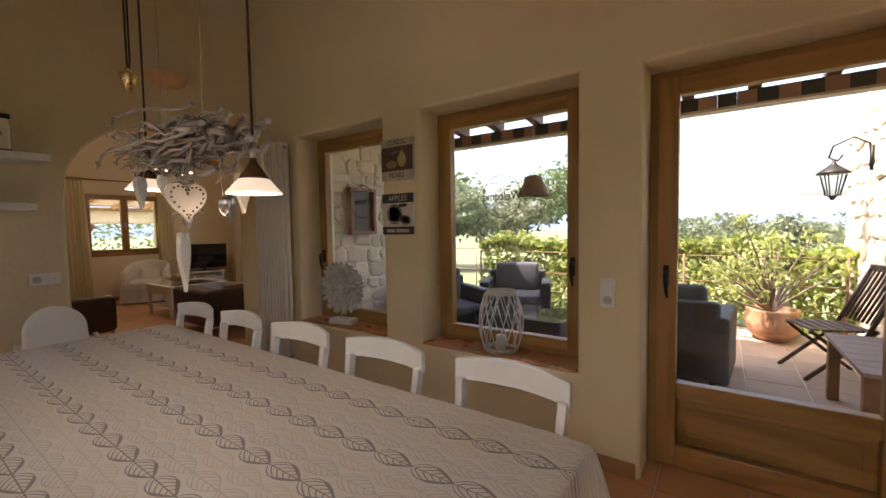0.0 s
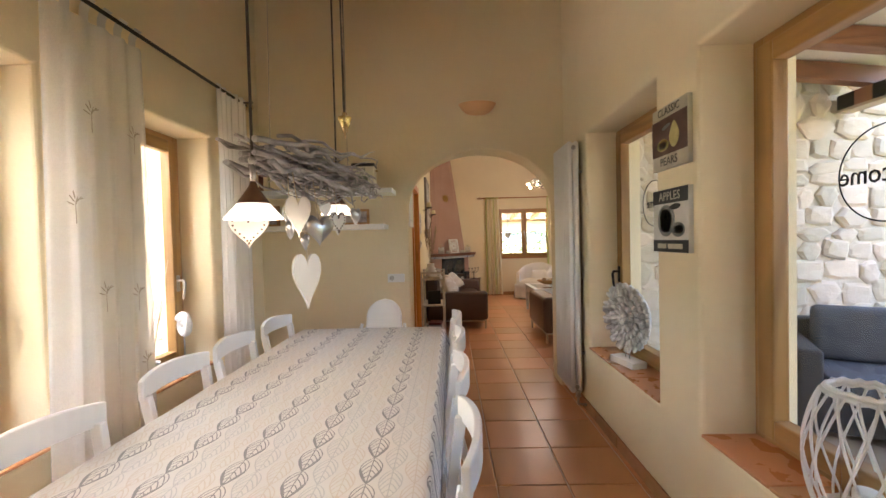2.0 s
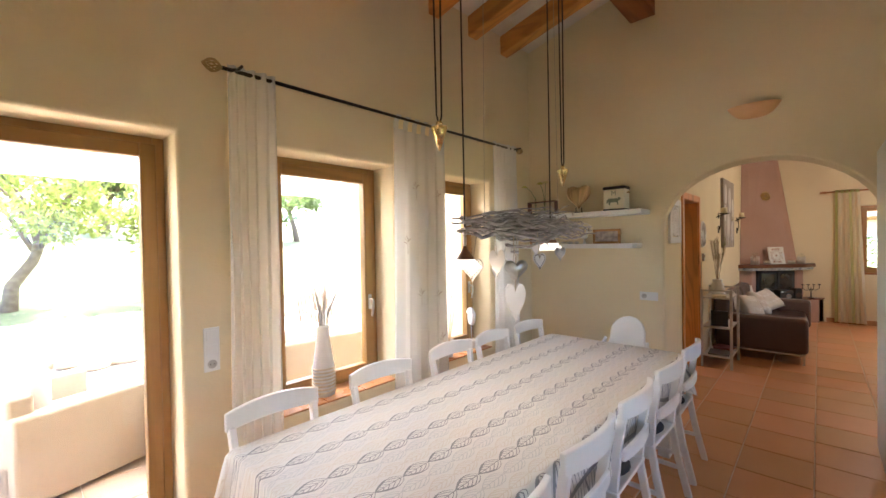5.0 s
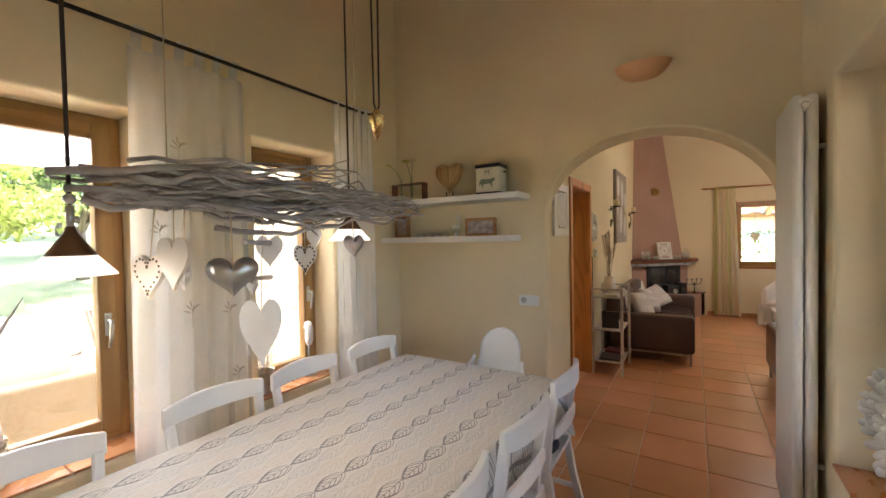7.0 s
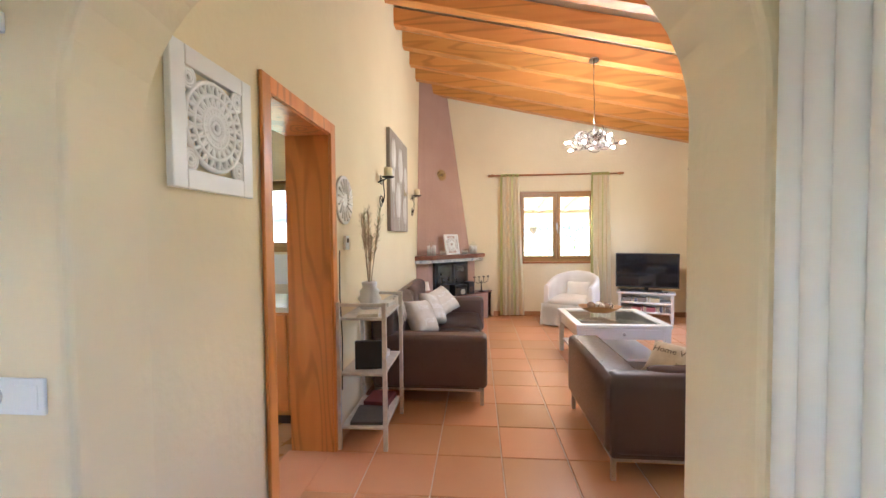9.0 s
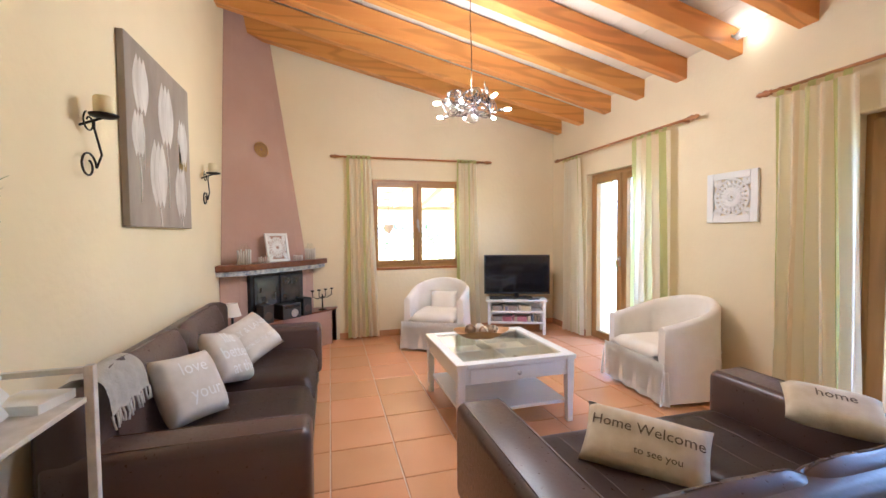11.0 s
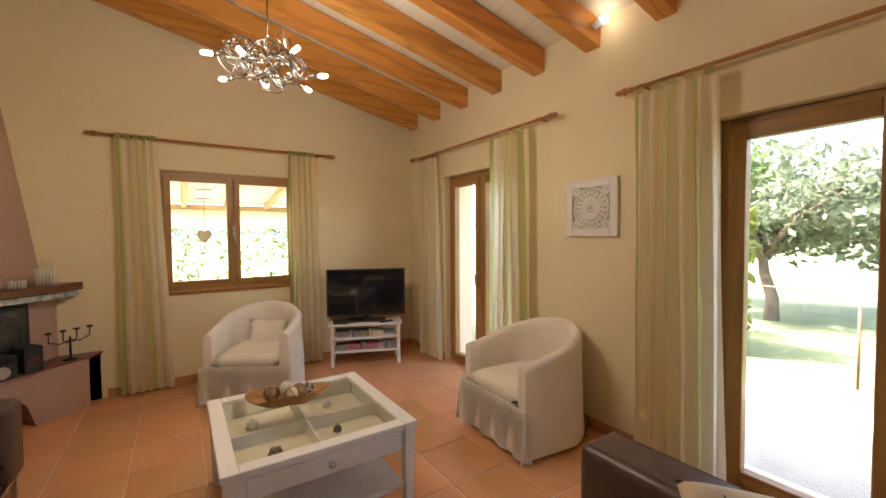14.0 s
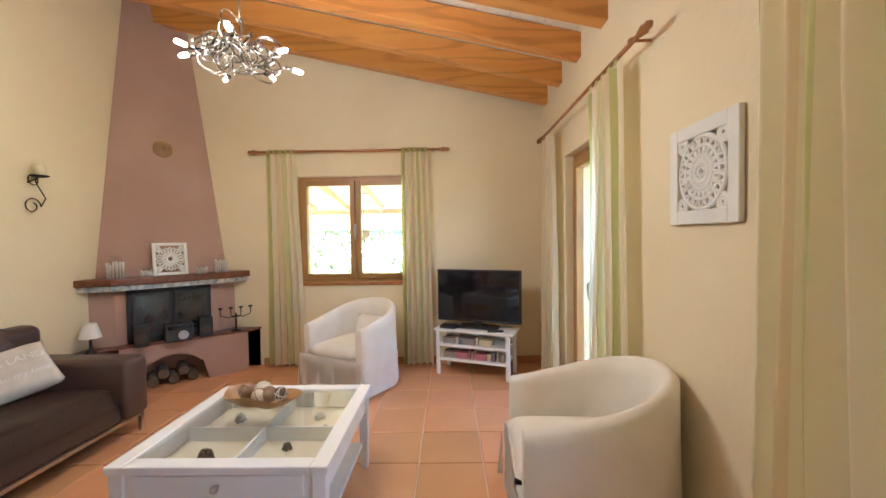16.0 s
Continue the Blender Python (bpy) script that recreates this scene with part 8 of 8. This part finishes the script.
def outlet(x, y, z, m, n, label, upright=True):
    t = thing("wall_socket", label, "socket", m)
    w, h_ = (0.082, 0.082 * n) if upright else (0.082 * n, 0.082)
    pl = part("plate", B((-w / 2, w / 2, -0.009, 0.0, -h_ / 2, h_ / 2), w=0.003), WHITE_GLOSS, t)
    for k in range(n):
        cz = -h_ / 2 + 0.041 + 0.082 * k
        c = (0, cz) if upright else (-w / 2 + 0.041 + 0.082 * k, 0)
        if k == 0:
            bm = bmesh.new()
            lathe(bm, [(0.024, 0), (0.024, 0.002), (0.02, 0.001), (0.018, -0.006)], 20)
            bmesh.ops.transform(bm, matrix=pose(c[0], -0.0095, c[1], 90), verts=bm.verts)
            part("socket_cup", bm, mat("socket_grey", (0.55, 0.53, 0.5), None, 9, 0.4), t)
            for s in (-1, 1):
                bm = bmesh.new()
                cyl(bm, (c[0] + s * 0.009, -0.0125, c[1]), (c[0] + s * 0.009, -0.009, c[1]), 0.0028, n=8)
                part("hole", bm, SOOT, t)
        else:
            part("rocker", B((c[0] - 0.028, c[0] + 0.028, -0.0125, -0.009, c[1] - 0.028, c[1] + 0.028), w=0.002), WHITE_GLOSS, t)


outlet(0, 0, 0, pose(-0.545, YN, 1.015), 2, "white double plate with socket and switch by the terrace door")
outlet(0, 0, 0, pose(XW, 0.77, 1.07, 0, 0, 90), 2, "white double plate with socket and switch under the shelves", False)
outlet(0, 0, 0, pose(-0.475, YS, 1.05, 0, 0, 180), 3, "white triple plate with dimmer, switch and socket")

# tall column radiator
rd = thing("radiator", "tall white column radiator beside the arch", "radiator", pose(-3.56, 2.312, 0))
for k in range(9):
    x = -0.228 + 0.0507 * k
    bm = bmesh.new()
    for y in (-0.024, 0.028):
        tube(bm, [(x, y, 0.16), (x, y, 2.18)], 0.0235, 12)
    for z in (0.17, 2.17):
        tube(bm, [(x, -0.024, z), (x, 0.028, z)], 0.0240, 12)
        for y in (-0.024, 0.028):
            ball(bm, (x, y, z + (0.012 if z > 1 else -0.012)), 0.0235, 10)
    part("column", bm, RAD, rd)
for z in (0.19, 2.15):
    bm = bmesh.new()
    tube(bm, [(-0.25, 0.002, z), (0.202, 0.002, z)], 0.021, 14)
    part("header", bm, RAD, rd)
    bm = bmesh.new()
    lathe(bm, [(0.019, 0), (0.017, 0.006), (0.009, 0.007), (0.008, 0.003)], 16)
    bmesh.ops.transform(bm, matrix=pose(0.201, 0.002, z, 0, 90, 0), verts=bm.verts)
    part("end_plug", bm, STEEL, rd, "metal end plug")
bm = bmesh.new()
tube(bm, [(0.2, 0.002, 0.17), (0.225, 0.002, 0.15), (0.225, 0.002, 0.06), (0.225, 0.08, 0.05)], 0.011, 8)
lathe(bm, [(0.02, 0), (0.02, 0.05)], 12, (0.225, 0.002, 0.12))
part("valve", bm, STEEL, rd)
for z in (0.45, 1.95):
    bm = B((0.15, 0.165, 0.05, 0.082, z, z + 0.02))
    cyl(bm, (0.157, 0.03, z + 0.01), (0.157, 0.082, z + 0.01), 0.006, n=8)
    part("bracket", bm, STEEL, rd, "steel wall bracket")


# sheer curtains
def sheer(name, dens):
    m = bpy.data.materials.new(name)
    m.use_nodes = True
    n, link = m.node_tree.nodes, m.node_tree.links.new
    n.remove(n["Principled BSDF"])
    d, tl_, tr = n.new("ShaderNodeBsdfDiffuse"), n.new("ShaderNodeBsdfTranslucent"), n.new("ShaderNodeBsdfTransparent")
    wv = n.new("ShaderNodeTexNoise")
    wv.inputs["Scale"].default_value = 240
    mr = n.new("ShaderNodeMapRange")
    mr.inputs[3].default_value, mr.inputs[4].default_value = dens - 0.15, dens + 0.15
    link(wv.outputs[0], mr.inputs[0])
    for s in (d, tl_):
        s.inputs[0].default_value = (0.96, 0.945, 0.91, 1)
    a, b = n.new("ShaderNodeMixShader"), n.new("ShaderNodeMixShader")
    a.inputs[0].default_value = 0.42
    link(d.outputs[0], a.inputs[1])
    link(tl_.outputs[0], a.inputs[2])
    link(mr.outputs[0], b.inputs[0])
    link(tr.outputs[0], b.inputs[1])
    link(a.outputs[0], b.inputs[2])
    link(b.outputs[0], n["Material Output"].inputs[0])
    return m


SHEER, SHEER_D = sheer("sheer_voile", 0.58), sheer("white_voile", 0.76)
rod("curtain_rod", pose(-3.46, YS + 0.12, 2.60), 2.93, 0.011, BLACK, "long black iron curtain rod with woven finials", "woven")
curtain("curtain", pose(-0.82, YS + 0.12, 0), 0.27, 0.29, 2.63, 0.03, SHEER, "sheer white eyelet curtain gathered by the terrace door", 5, 0.03, 0, 21, group="sheer curtains")
c2 = curtain("curtain", pose(-2.31, YS + 0.12, 0), 0.58, 0.62, 2.515, 0.03, SHEER, "sheer white tab curtain embroidered with bamboo leaves", 5, 0.020, 6, 23, group="sheer curtains", tab_h=0.10)
curtain("curtain", pose(-3.43, YS + 0.12, 0), 0.41, 0.42, 2.63, 0.03, SHEER_D, "white voile eyelet curtain hanging in the room's corner", 6, 0.032, 0, 25, group="sheer curtains")
for x, z in ((0.13, 2.0), (0.38, 2.05), (0.14, 1.17), (0.34, 1.2), (0.48, 1.62), (0.10, 0.8)):
    bm = bmesh.new()
    for q in range(6):
        a = radians(20 + 28 * q)
        vs = ball(bm, (0, 0, 0), 0.022, 6, (1, 0.08, 0.13))
        move(bm, vs, pose(x, 0.034, z + 0.012 * (q % 3), 0, -math.degrees(a), 0) @ pose(0.026, 0, 0))
    tube(bm, [(x, 0.034, z - 0.08), (x, 0.034, z + 0.02)], 0.0012, 4)
    part("embroidery", bm, mat("grey_thread", (0.36, 0.33, 0.28), None, 30, 0.9), c2, "grey embroidered leaf sprig")


# painted wooden signs
def sign(z, ground, bands, fruit, label):
    t = thing("painted_sign", label, "sign", pose(-2.045, YN - 0.012, z), "fruit signs")
    part("board", B((-0.155, 0.155, -0.012, 0.012, -0.155, 0.155), w=0.003), ground, t)
    for z0, z1, mt_ in bands:
        part("painted_band", B((-0.154, 0.154, -0.0135, -0.012, z0, z1)), mt_, t)
    for text, zz, size, ink in fruit[0]:
        if text:
            bm = letters(text, size, 0.0005)
            bmesh.ops.transform(bm, matrix=Matrix.Translation((0, -0.0145, zz)), verts=bm.verts)
        else:
            bm = B((-0.11, -0.03, -0.015, -0.0135, zz - size * 0.4, zz + size * 0.4), (-0.015, 0.11, -0.015, -0.0135, zz - size * 0.4, zz + size * 0.4))
        part("lettering", bm, ink, t)
    for pts, mt_ in fruit[1]:
        bm = bmesh.new()
        slab(bm, pts, -0.002, "y", -0.0135)
        part("painted_fruit", bm, mt_, t)


P_CREAM, P_BROWN, P_BLACK = mat("cream_sign", (0.62, 0.58, 0.46), (0.5, 0.46, 0.36), 9, 0.7), mat("brown_sign", (0.17, 0.1, 0.08), (0.1, 0.06, 0.05), 9, 0.7), mat("black_sign", (0.03, 0.035, 0.035), (0.06, 0.06, 0.06), 9, 0.6)
P_PEAR, P_GREY, P_WHITE = mat("pear_paint", (0.55, 0.48, 0.2), (0.42, 0.36, 0.14), 20, 0.7), mat("grey_sign", (0.30, 0.31, 0.29), (0.2, 0.21, 0.2), 14, 0.7), mat("white_sign", (0.72, 0.71, 0.66), (0.6, 0.59, 0.54), 9, 0.7)
oval = lambda cx, cz, rx, rz, neck=0.0, tilt=0.0, n=22: [(cx + rx * math.cos(a) * (1 - neck * max(math.sin(a), 0)) + tilt * math.sin(a), cz + rz * math.sin(a)) for a in [2 * math.pi * k / n for k in range(n)]]
sign(1.905, P_CREAM, [(-0.085, 0.095, P_BROWN)], ([("CLASSIC", 0.125, 0.052, P_BLACK), ("PEARS", -0.12, 0.056, P_BLACK)],
     [(oval(0.05, 0.0, 0.042, 0.062, 0.5), P_PEAR), (oval(-0.05, -0.035, 0.055, 0.03, 0.2), P_PEAR), (oval(-0.05, -0.035, 0.035, 0.018), P_CREAM), (oval(-0.02, 0.05, 0.03, 0.012, 0, 0.02), P_GREY)]),
     "painted wooden sign of pears in cream and brown")
sign(1.495, P_WHITE, [(0.085, 0.154, P_BLACK), (-0.154, -0.095, P_BLACK)], ([("APPLES", 0.118, 0.06, P_CREAM), ("", -0.125, 0.03, P_CREAM)],
     [(oval(-0.03, 0.0, 0.075, 0.078), P_GREY), (oval(-0.03, 0.0, 0.055, 0.06), P_WHITE), (oval(-0.03, 0.0, 0.02, 0.03), P_GREY), (oval(0.075, -0.045, 0.055, 0.035), P_GREY), (oval(0.08, -0.045, 0.04, 0.022), P_CREAM), (oval(0.05, 0.065, 0.045, 0.014, 0, 0.01), P_BLACK)]),
     "painted wooden sign of apples in black and white")

# ornaments on the sills
LANT = mat("white_willow", (0.84, 0.83, 0.81), (0.76, 0.75, 0.73), 18, 0.7, 0.002, 60)
ln_ = thing("wicker_lantern", "white willow lantern with a glass cylinder on the sill", "lantern", pose(-1.27, 2.53, 0.54))
prof = lambda f: 0.085 + 0.065 * math.sin(math.pi * (0.12 + 0.80 * f)) ** 0.8
for k in range(26):
    for s in (-1, 1):
        bm = bmesh.new()
        a0 = 2 * math.pi * k / 26
        tube(bm, [(prof(q / 14) * math.cos(a0 + s * 0.75 * q / 14 + s * 0.1 * math.sin(k)), prof(q / 14) * math.sin(a0 + s * 0.75 * q / 14 + s * 0.1 * math.sin(k)), 0.012 + 0.385 * q / 14) for q in range(15)], 0.0042, 5)
        if (k + (s > 0)) % 2:
            part("willow_strip", bm, LANT, ln_)
        else:
            bm.free()
for z, r in ((0.008, 0.105), (0.02, 0.108), (0.395, 0.098), (0.408, 0.092)):
    bm = bmesh.new()
    tube(bm, [(r * math.cos(2 * math.pi * q / 32) + 0.003 * math.sin(5 * q), r * math.sin(2 * math.pi * q / 32), z + 0.004 * math.sin(3 * q)) for q in range(32)], 0.009, 6, closed=True)
    part("rim", bm, LANT, ln_)
bm = bmesh.new()
lathe(bm, [(0.06, 0.01), (0.06, 0.3)], 20, cap=False)
ob = part("glass_cylinder", bm, CLEAR, ln_, "clear glass cylinder")
ob.visible_shadow = False
bm = bmesh.new()
lathe(bm, [(0.035, 0.0), (0.035, 0.1), (0.03, 0.105)], 16)
part("candle", bm, WHITE, ln_, "white candle")
sh = thing("shell_disc", "grey-white disc of carved wooden petals on a stand", "ornament", pose(-2.83, 2.50, 0.54, 0, 0, 14))
part("foot", B((-0.12, 0.12, -0.055, 0.055, 0, 0.045), w=0.004), WHITE, sh)
bm = bmesh.new()
for x in (-0.02, 0.02):
    cyl(bm, (x, 0, 0.04), (x, 0, 0.2), 0.004, n=8)
part("rod", bm, STEEL, sh)
SHELLM = mat("carved_grey_wood", (0.68, 0.66, 0.63), (0.54, 0.52, 0.49), 16, 0.85, 0.002, 60)
rn = random.Random(3)
for ring, cnt in ((0.0, 6), (0.05, 12), (0.098, 19), (0.146, 26), (0.19, 32)):
    for k in range(cnt):
        a = 2 * math.pi * k / cnt + rn.uniform(-0.1, 0.1)
        bm = bmesh.new()
        vs = ball(bm, (0, 0, 0), 0.034, 8, (0.60, 0.5, 1.05))
        move(bm, vs, pose(0, -0.024 + ring * 0.08, 0.325, 0, 90 - math.degrees(a), 0) @ pose(0, 0, ring + 0.020, rn.uniform(18, 36), 0, rn.uniform(-20, 20)))
        part("petal", bm, SHELLM, sh)
bm = bmesh.new()
cyl(bm, (0, 0.0, 0.325), (0, 0.022, 0.325), 0.205, n=28)
part("backing", bm, SHELLM, sh)


def ring_word(x, z, word, label, r=0.148):
    t = thing("word_ring", label, "window decor", pose(x, FN - 0.05, z), "rings hung in the windows")
    bm = bmesh.new()
    tube(bm, [(r * math.cos(2 * math.pi * q / 40), 0, r * math.sin(2 * math.pi * q / 40)) for q in range(40)], 0.0025, 6, closed=True)
    part("ring", bm, BLACK, t)
    bm = letters(word, 0.074, 0.0015)
    bmesh.ops.transform(bm, matrix=Matrix.Diagonal((-1, 1, 1.2, 1)) @ Matrix.Shear("XZ", 4, (0, 0)), verts=bm.verts)
    part("word", bm, BLACK, t, "black script lettering")
    bm = bmesh.new()
    tube(bm, [(0, 0, r), (0, 0.0, 2.13 - z)], 0.0015, 5)
    part("cord", bm, STRING, t)
    part("suction_hook", B((-0.008, 0.008, -0.005, 0.03, 2.115 - z, 2.14 - z), w=0.002), WHITE_GLOSS, t)


ring_word(-1.30, 1.60, "Welcome", "black wire ring with the word Welcome hung in the window")
ring_word(-2.68, 1.63, "Home", "black wire ring with the word Home hung in the window", 0.145)
vz = thing("tall_vase", "tall white tapered vase with dry reeds on the sill", "vase", pose(-1.25, -0.66, 0.54))
bm = bmesh.new()
lathe(bm, [(0.075, 0), (0.08, 0.02), (0.075, 0.2), (0.04, 0.47), (0.045, 0.5)], 24)
part("body", bm, WHITE, vz)
for k in range(8):
    bm = bmesh.new()
    tube(bm, [(0.082 * math.cos(2 * math.pi * q / 28), 0.082 * math.sin(2 * math.pi * q / 28), 0.03 + 0.024 * k) for q in range(28)], 0.005, 5, closed=True)
    part("rope_band", bm, LINEN_TAN, vz, "wound rope band")
for k in range(9):
    rn = random.Random(40 + k)
    bm = bmesh.new()
    tx, ty, tz = rn.uniform(-0.16, 0.16), rn.uniform(-0.06, 0.05), rn.uniform(0.75, 1.1)
    tube(bm, [(0, 0, 0.3), (tx * 0.3, ty * 0.3, 0.6), (tx, ty, tz)], [0.006, 0.011 if k < 4 else 0.004, 0.002], 6)
    part("reed", bm, PAMPAS if k > 3 else GREYWASH, vz)
sn_ = thing("snail_ornament", "round grey fossil ornament on a wooden foot", "ornament", pose(-2.95, -0.66, 0.54, 0, 0, 60))
part("foot", B((-0.06, 0.06, -0.045, 0.045, 0, 0.075), w=0.006), GREYWASH, sn_)
bm = bmesh.new()
cyl(bm, (0, 0, 0.07), (0, 0, 0.24), 0.005, n=8)
part("rod", bm, STEEL, sn_)
bm = bmesh.new()
tube(bm, [((0.012 + 0.068 * q / 40) * math.cos(q * 0.38), 0, 0.31 + (0.012 + 0.068 * q / 40) * math.sin(q * 0.38)) for q in range(41)], [0.012 + 0.016 * q / 40 for q in range(41)], 8)
part("spiral", bm, SHELLM, sn_)
bk_ = thing("tin_bucket", "small zinc bucket with dry branches on the sill", "bucket", pose(-2.54, -0.62, 0.54))
bm = bmesh.new()
lathe(bm, [(0.05, 0), (0.065, 0.15), (0.068, 0.155), (0.06, 0.15), (0.046, 0.01)], 20, cap=False)
part("pail", bm, TIN, bk_)
for k in range(8):
    rn = random.Random(70 + k)
    bm = bmesh.new()
    tx, ty = rn.uniform(-0.22, 0.22), rn.uniform(-0.1, 0.1)
    tube(bm, [(0, 0, 0.02), (tx * 0.4, ty * 0.5, 0.35), (tx, ty, rn.uniform(0.55, 0.8))], [0.004, 0.003, 0.0015], 5)
    part("branch", bm, PAMPAS, bk_)

# skirting tiles along the walls
sk = thing("baseboard", "low terracotta skirting tiles along the walls", "skirting", kind="structure")
runs = [("x", YN, -1, XW, ND[0] - 0.02), ("x", YN, -1, ND[1], XE), ("x", YS, 1, XW, SD[0]), ("y", XW, 1, YS, ARCH_L - 0.02), ("x", LS, 1, LX + 1.2, KD[0] - 0.05), ("x", LS, 1, KD[1] + 0.05, XA),
        ("y", LX, 1, 2.07, LN), ("x", LN, -1, LX, FD[0]), ("x", LN, -1, FD[1], BD[0]), ("y", XA, -1, YN, LN), ("x", ARCH_L, 1, XA, XW)]
for ax, at, s, a, b in runs:
    n = max(1, round((b - a) / PITCH_T))
    for k in range(n):
        p, q = a + (b - a) * k / n + 0.002, a + (b - a) * (k + 1) / n - 0.002
        lo_, hi_ = min(at, at + s * 0.014), max(at, at + s * 0.014)
        part("skirting_tile", B((p, q, lo_, hi_, 0, 0.085) if ax == "x" else (lo_, hi_, p, q, 0, 0.085), w=0.004), SKIRT, sk)

# ---- floor tiles ----
bm = B((-0.203, 0.203, -0.203, 0.203, -0.012, 0.0), w=0.004, seg=1)
tile_me = mesh_of("tile", bm, TILE)
count = 0
for i in range(-26, 32):
    for j in range(-12, 12):
        x, y = -5.655 + PITCH_T * (i + 0.5), 1.945 + PITCH_T * (j + 0.5)
        in_d = XW - 0.28 < x < XE + 0.15 and YS - 0.2 < y < YN + 0.2
        in_l = LX - 0.2 < x < XA + 0.15 and LS - 0.25 < y < LN + 0.2
        if not (in_d or in_l):
            continue
        ob = new("tile", tile_me)
        ob.parent = floor_bed
        ob.location = (x, y, random.uniform(-0.0008, 0.0004))
        ob.rotation_euler = (random.uniform(-0.001, 0.001), random.uniform(-0.001, 0.001), random.choice((0, 1.5708, 3.1416)) + random.uniform(-0.003, 0.003))
        count += 1

# ---- terrace tiles ----
bm = B((-0.203, 0.203, -0.203, 0.203, -0.012, 0.0), w=0.004, seg=1)
out_me = mesh_of("tile", bm, OUT_TILE)
for par, x0, x1, y0, y1 in ((pv_n, -1.9, 1.5, YN + 0.45, 6.75), (pv_s, -3.3, 1.2, -4.6, YS - 0.45)):
    for i in range(int((x1 - x0) / PITCH_T) + 1):
        for j in range(int((y1 - y0) / PITCH_T)):
            ob = new("tile", out_me)
            ob.parent = par
            ob.location = (x0 + PITCH_T * (i + 0.5), y0 + PITCH_T * (j + 0.5), random.uniform(-0.001, 0.0005))
bm = bmesh.new()
for i in range(6):
    for j in range(9):
        box(bm, -3.72 + PITCH_T * (i - 0.4) + 0.2, -3.72 + PITCH_T * (i + 0.6) + 0.194, YN + 0.45 + PITCH_T * j, YN + 0.45 + PITCH_T * (j + 1) - 0.006, -0.012, 0)
tagged(part("tile_field", bm, OUT_TILE, pv_n), kind="stuff")
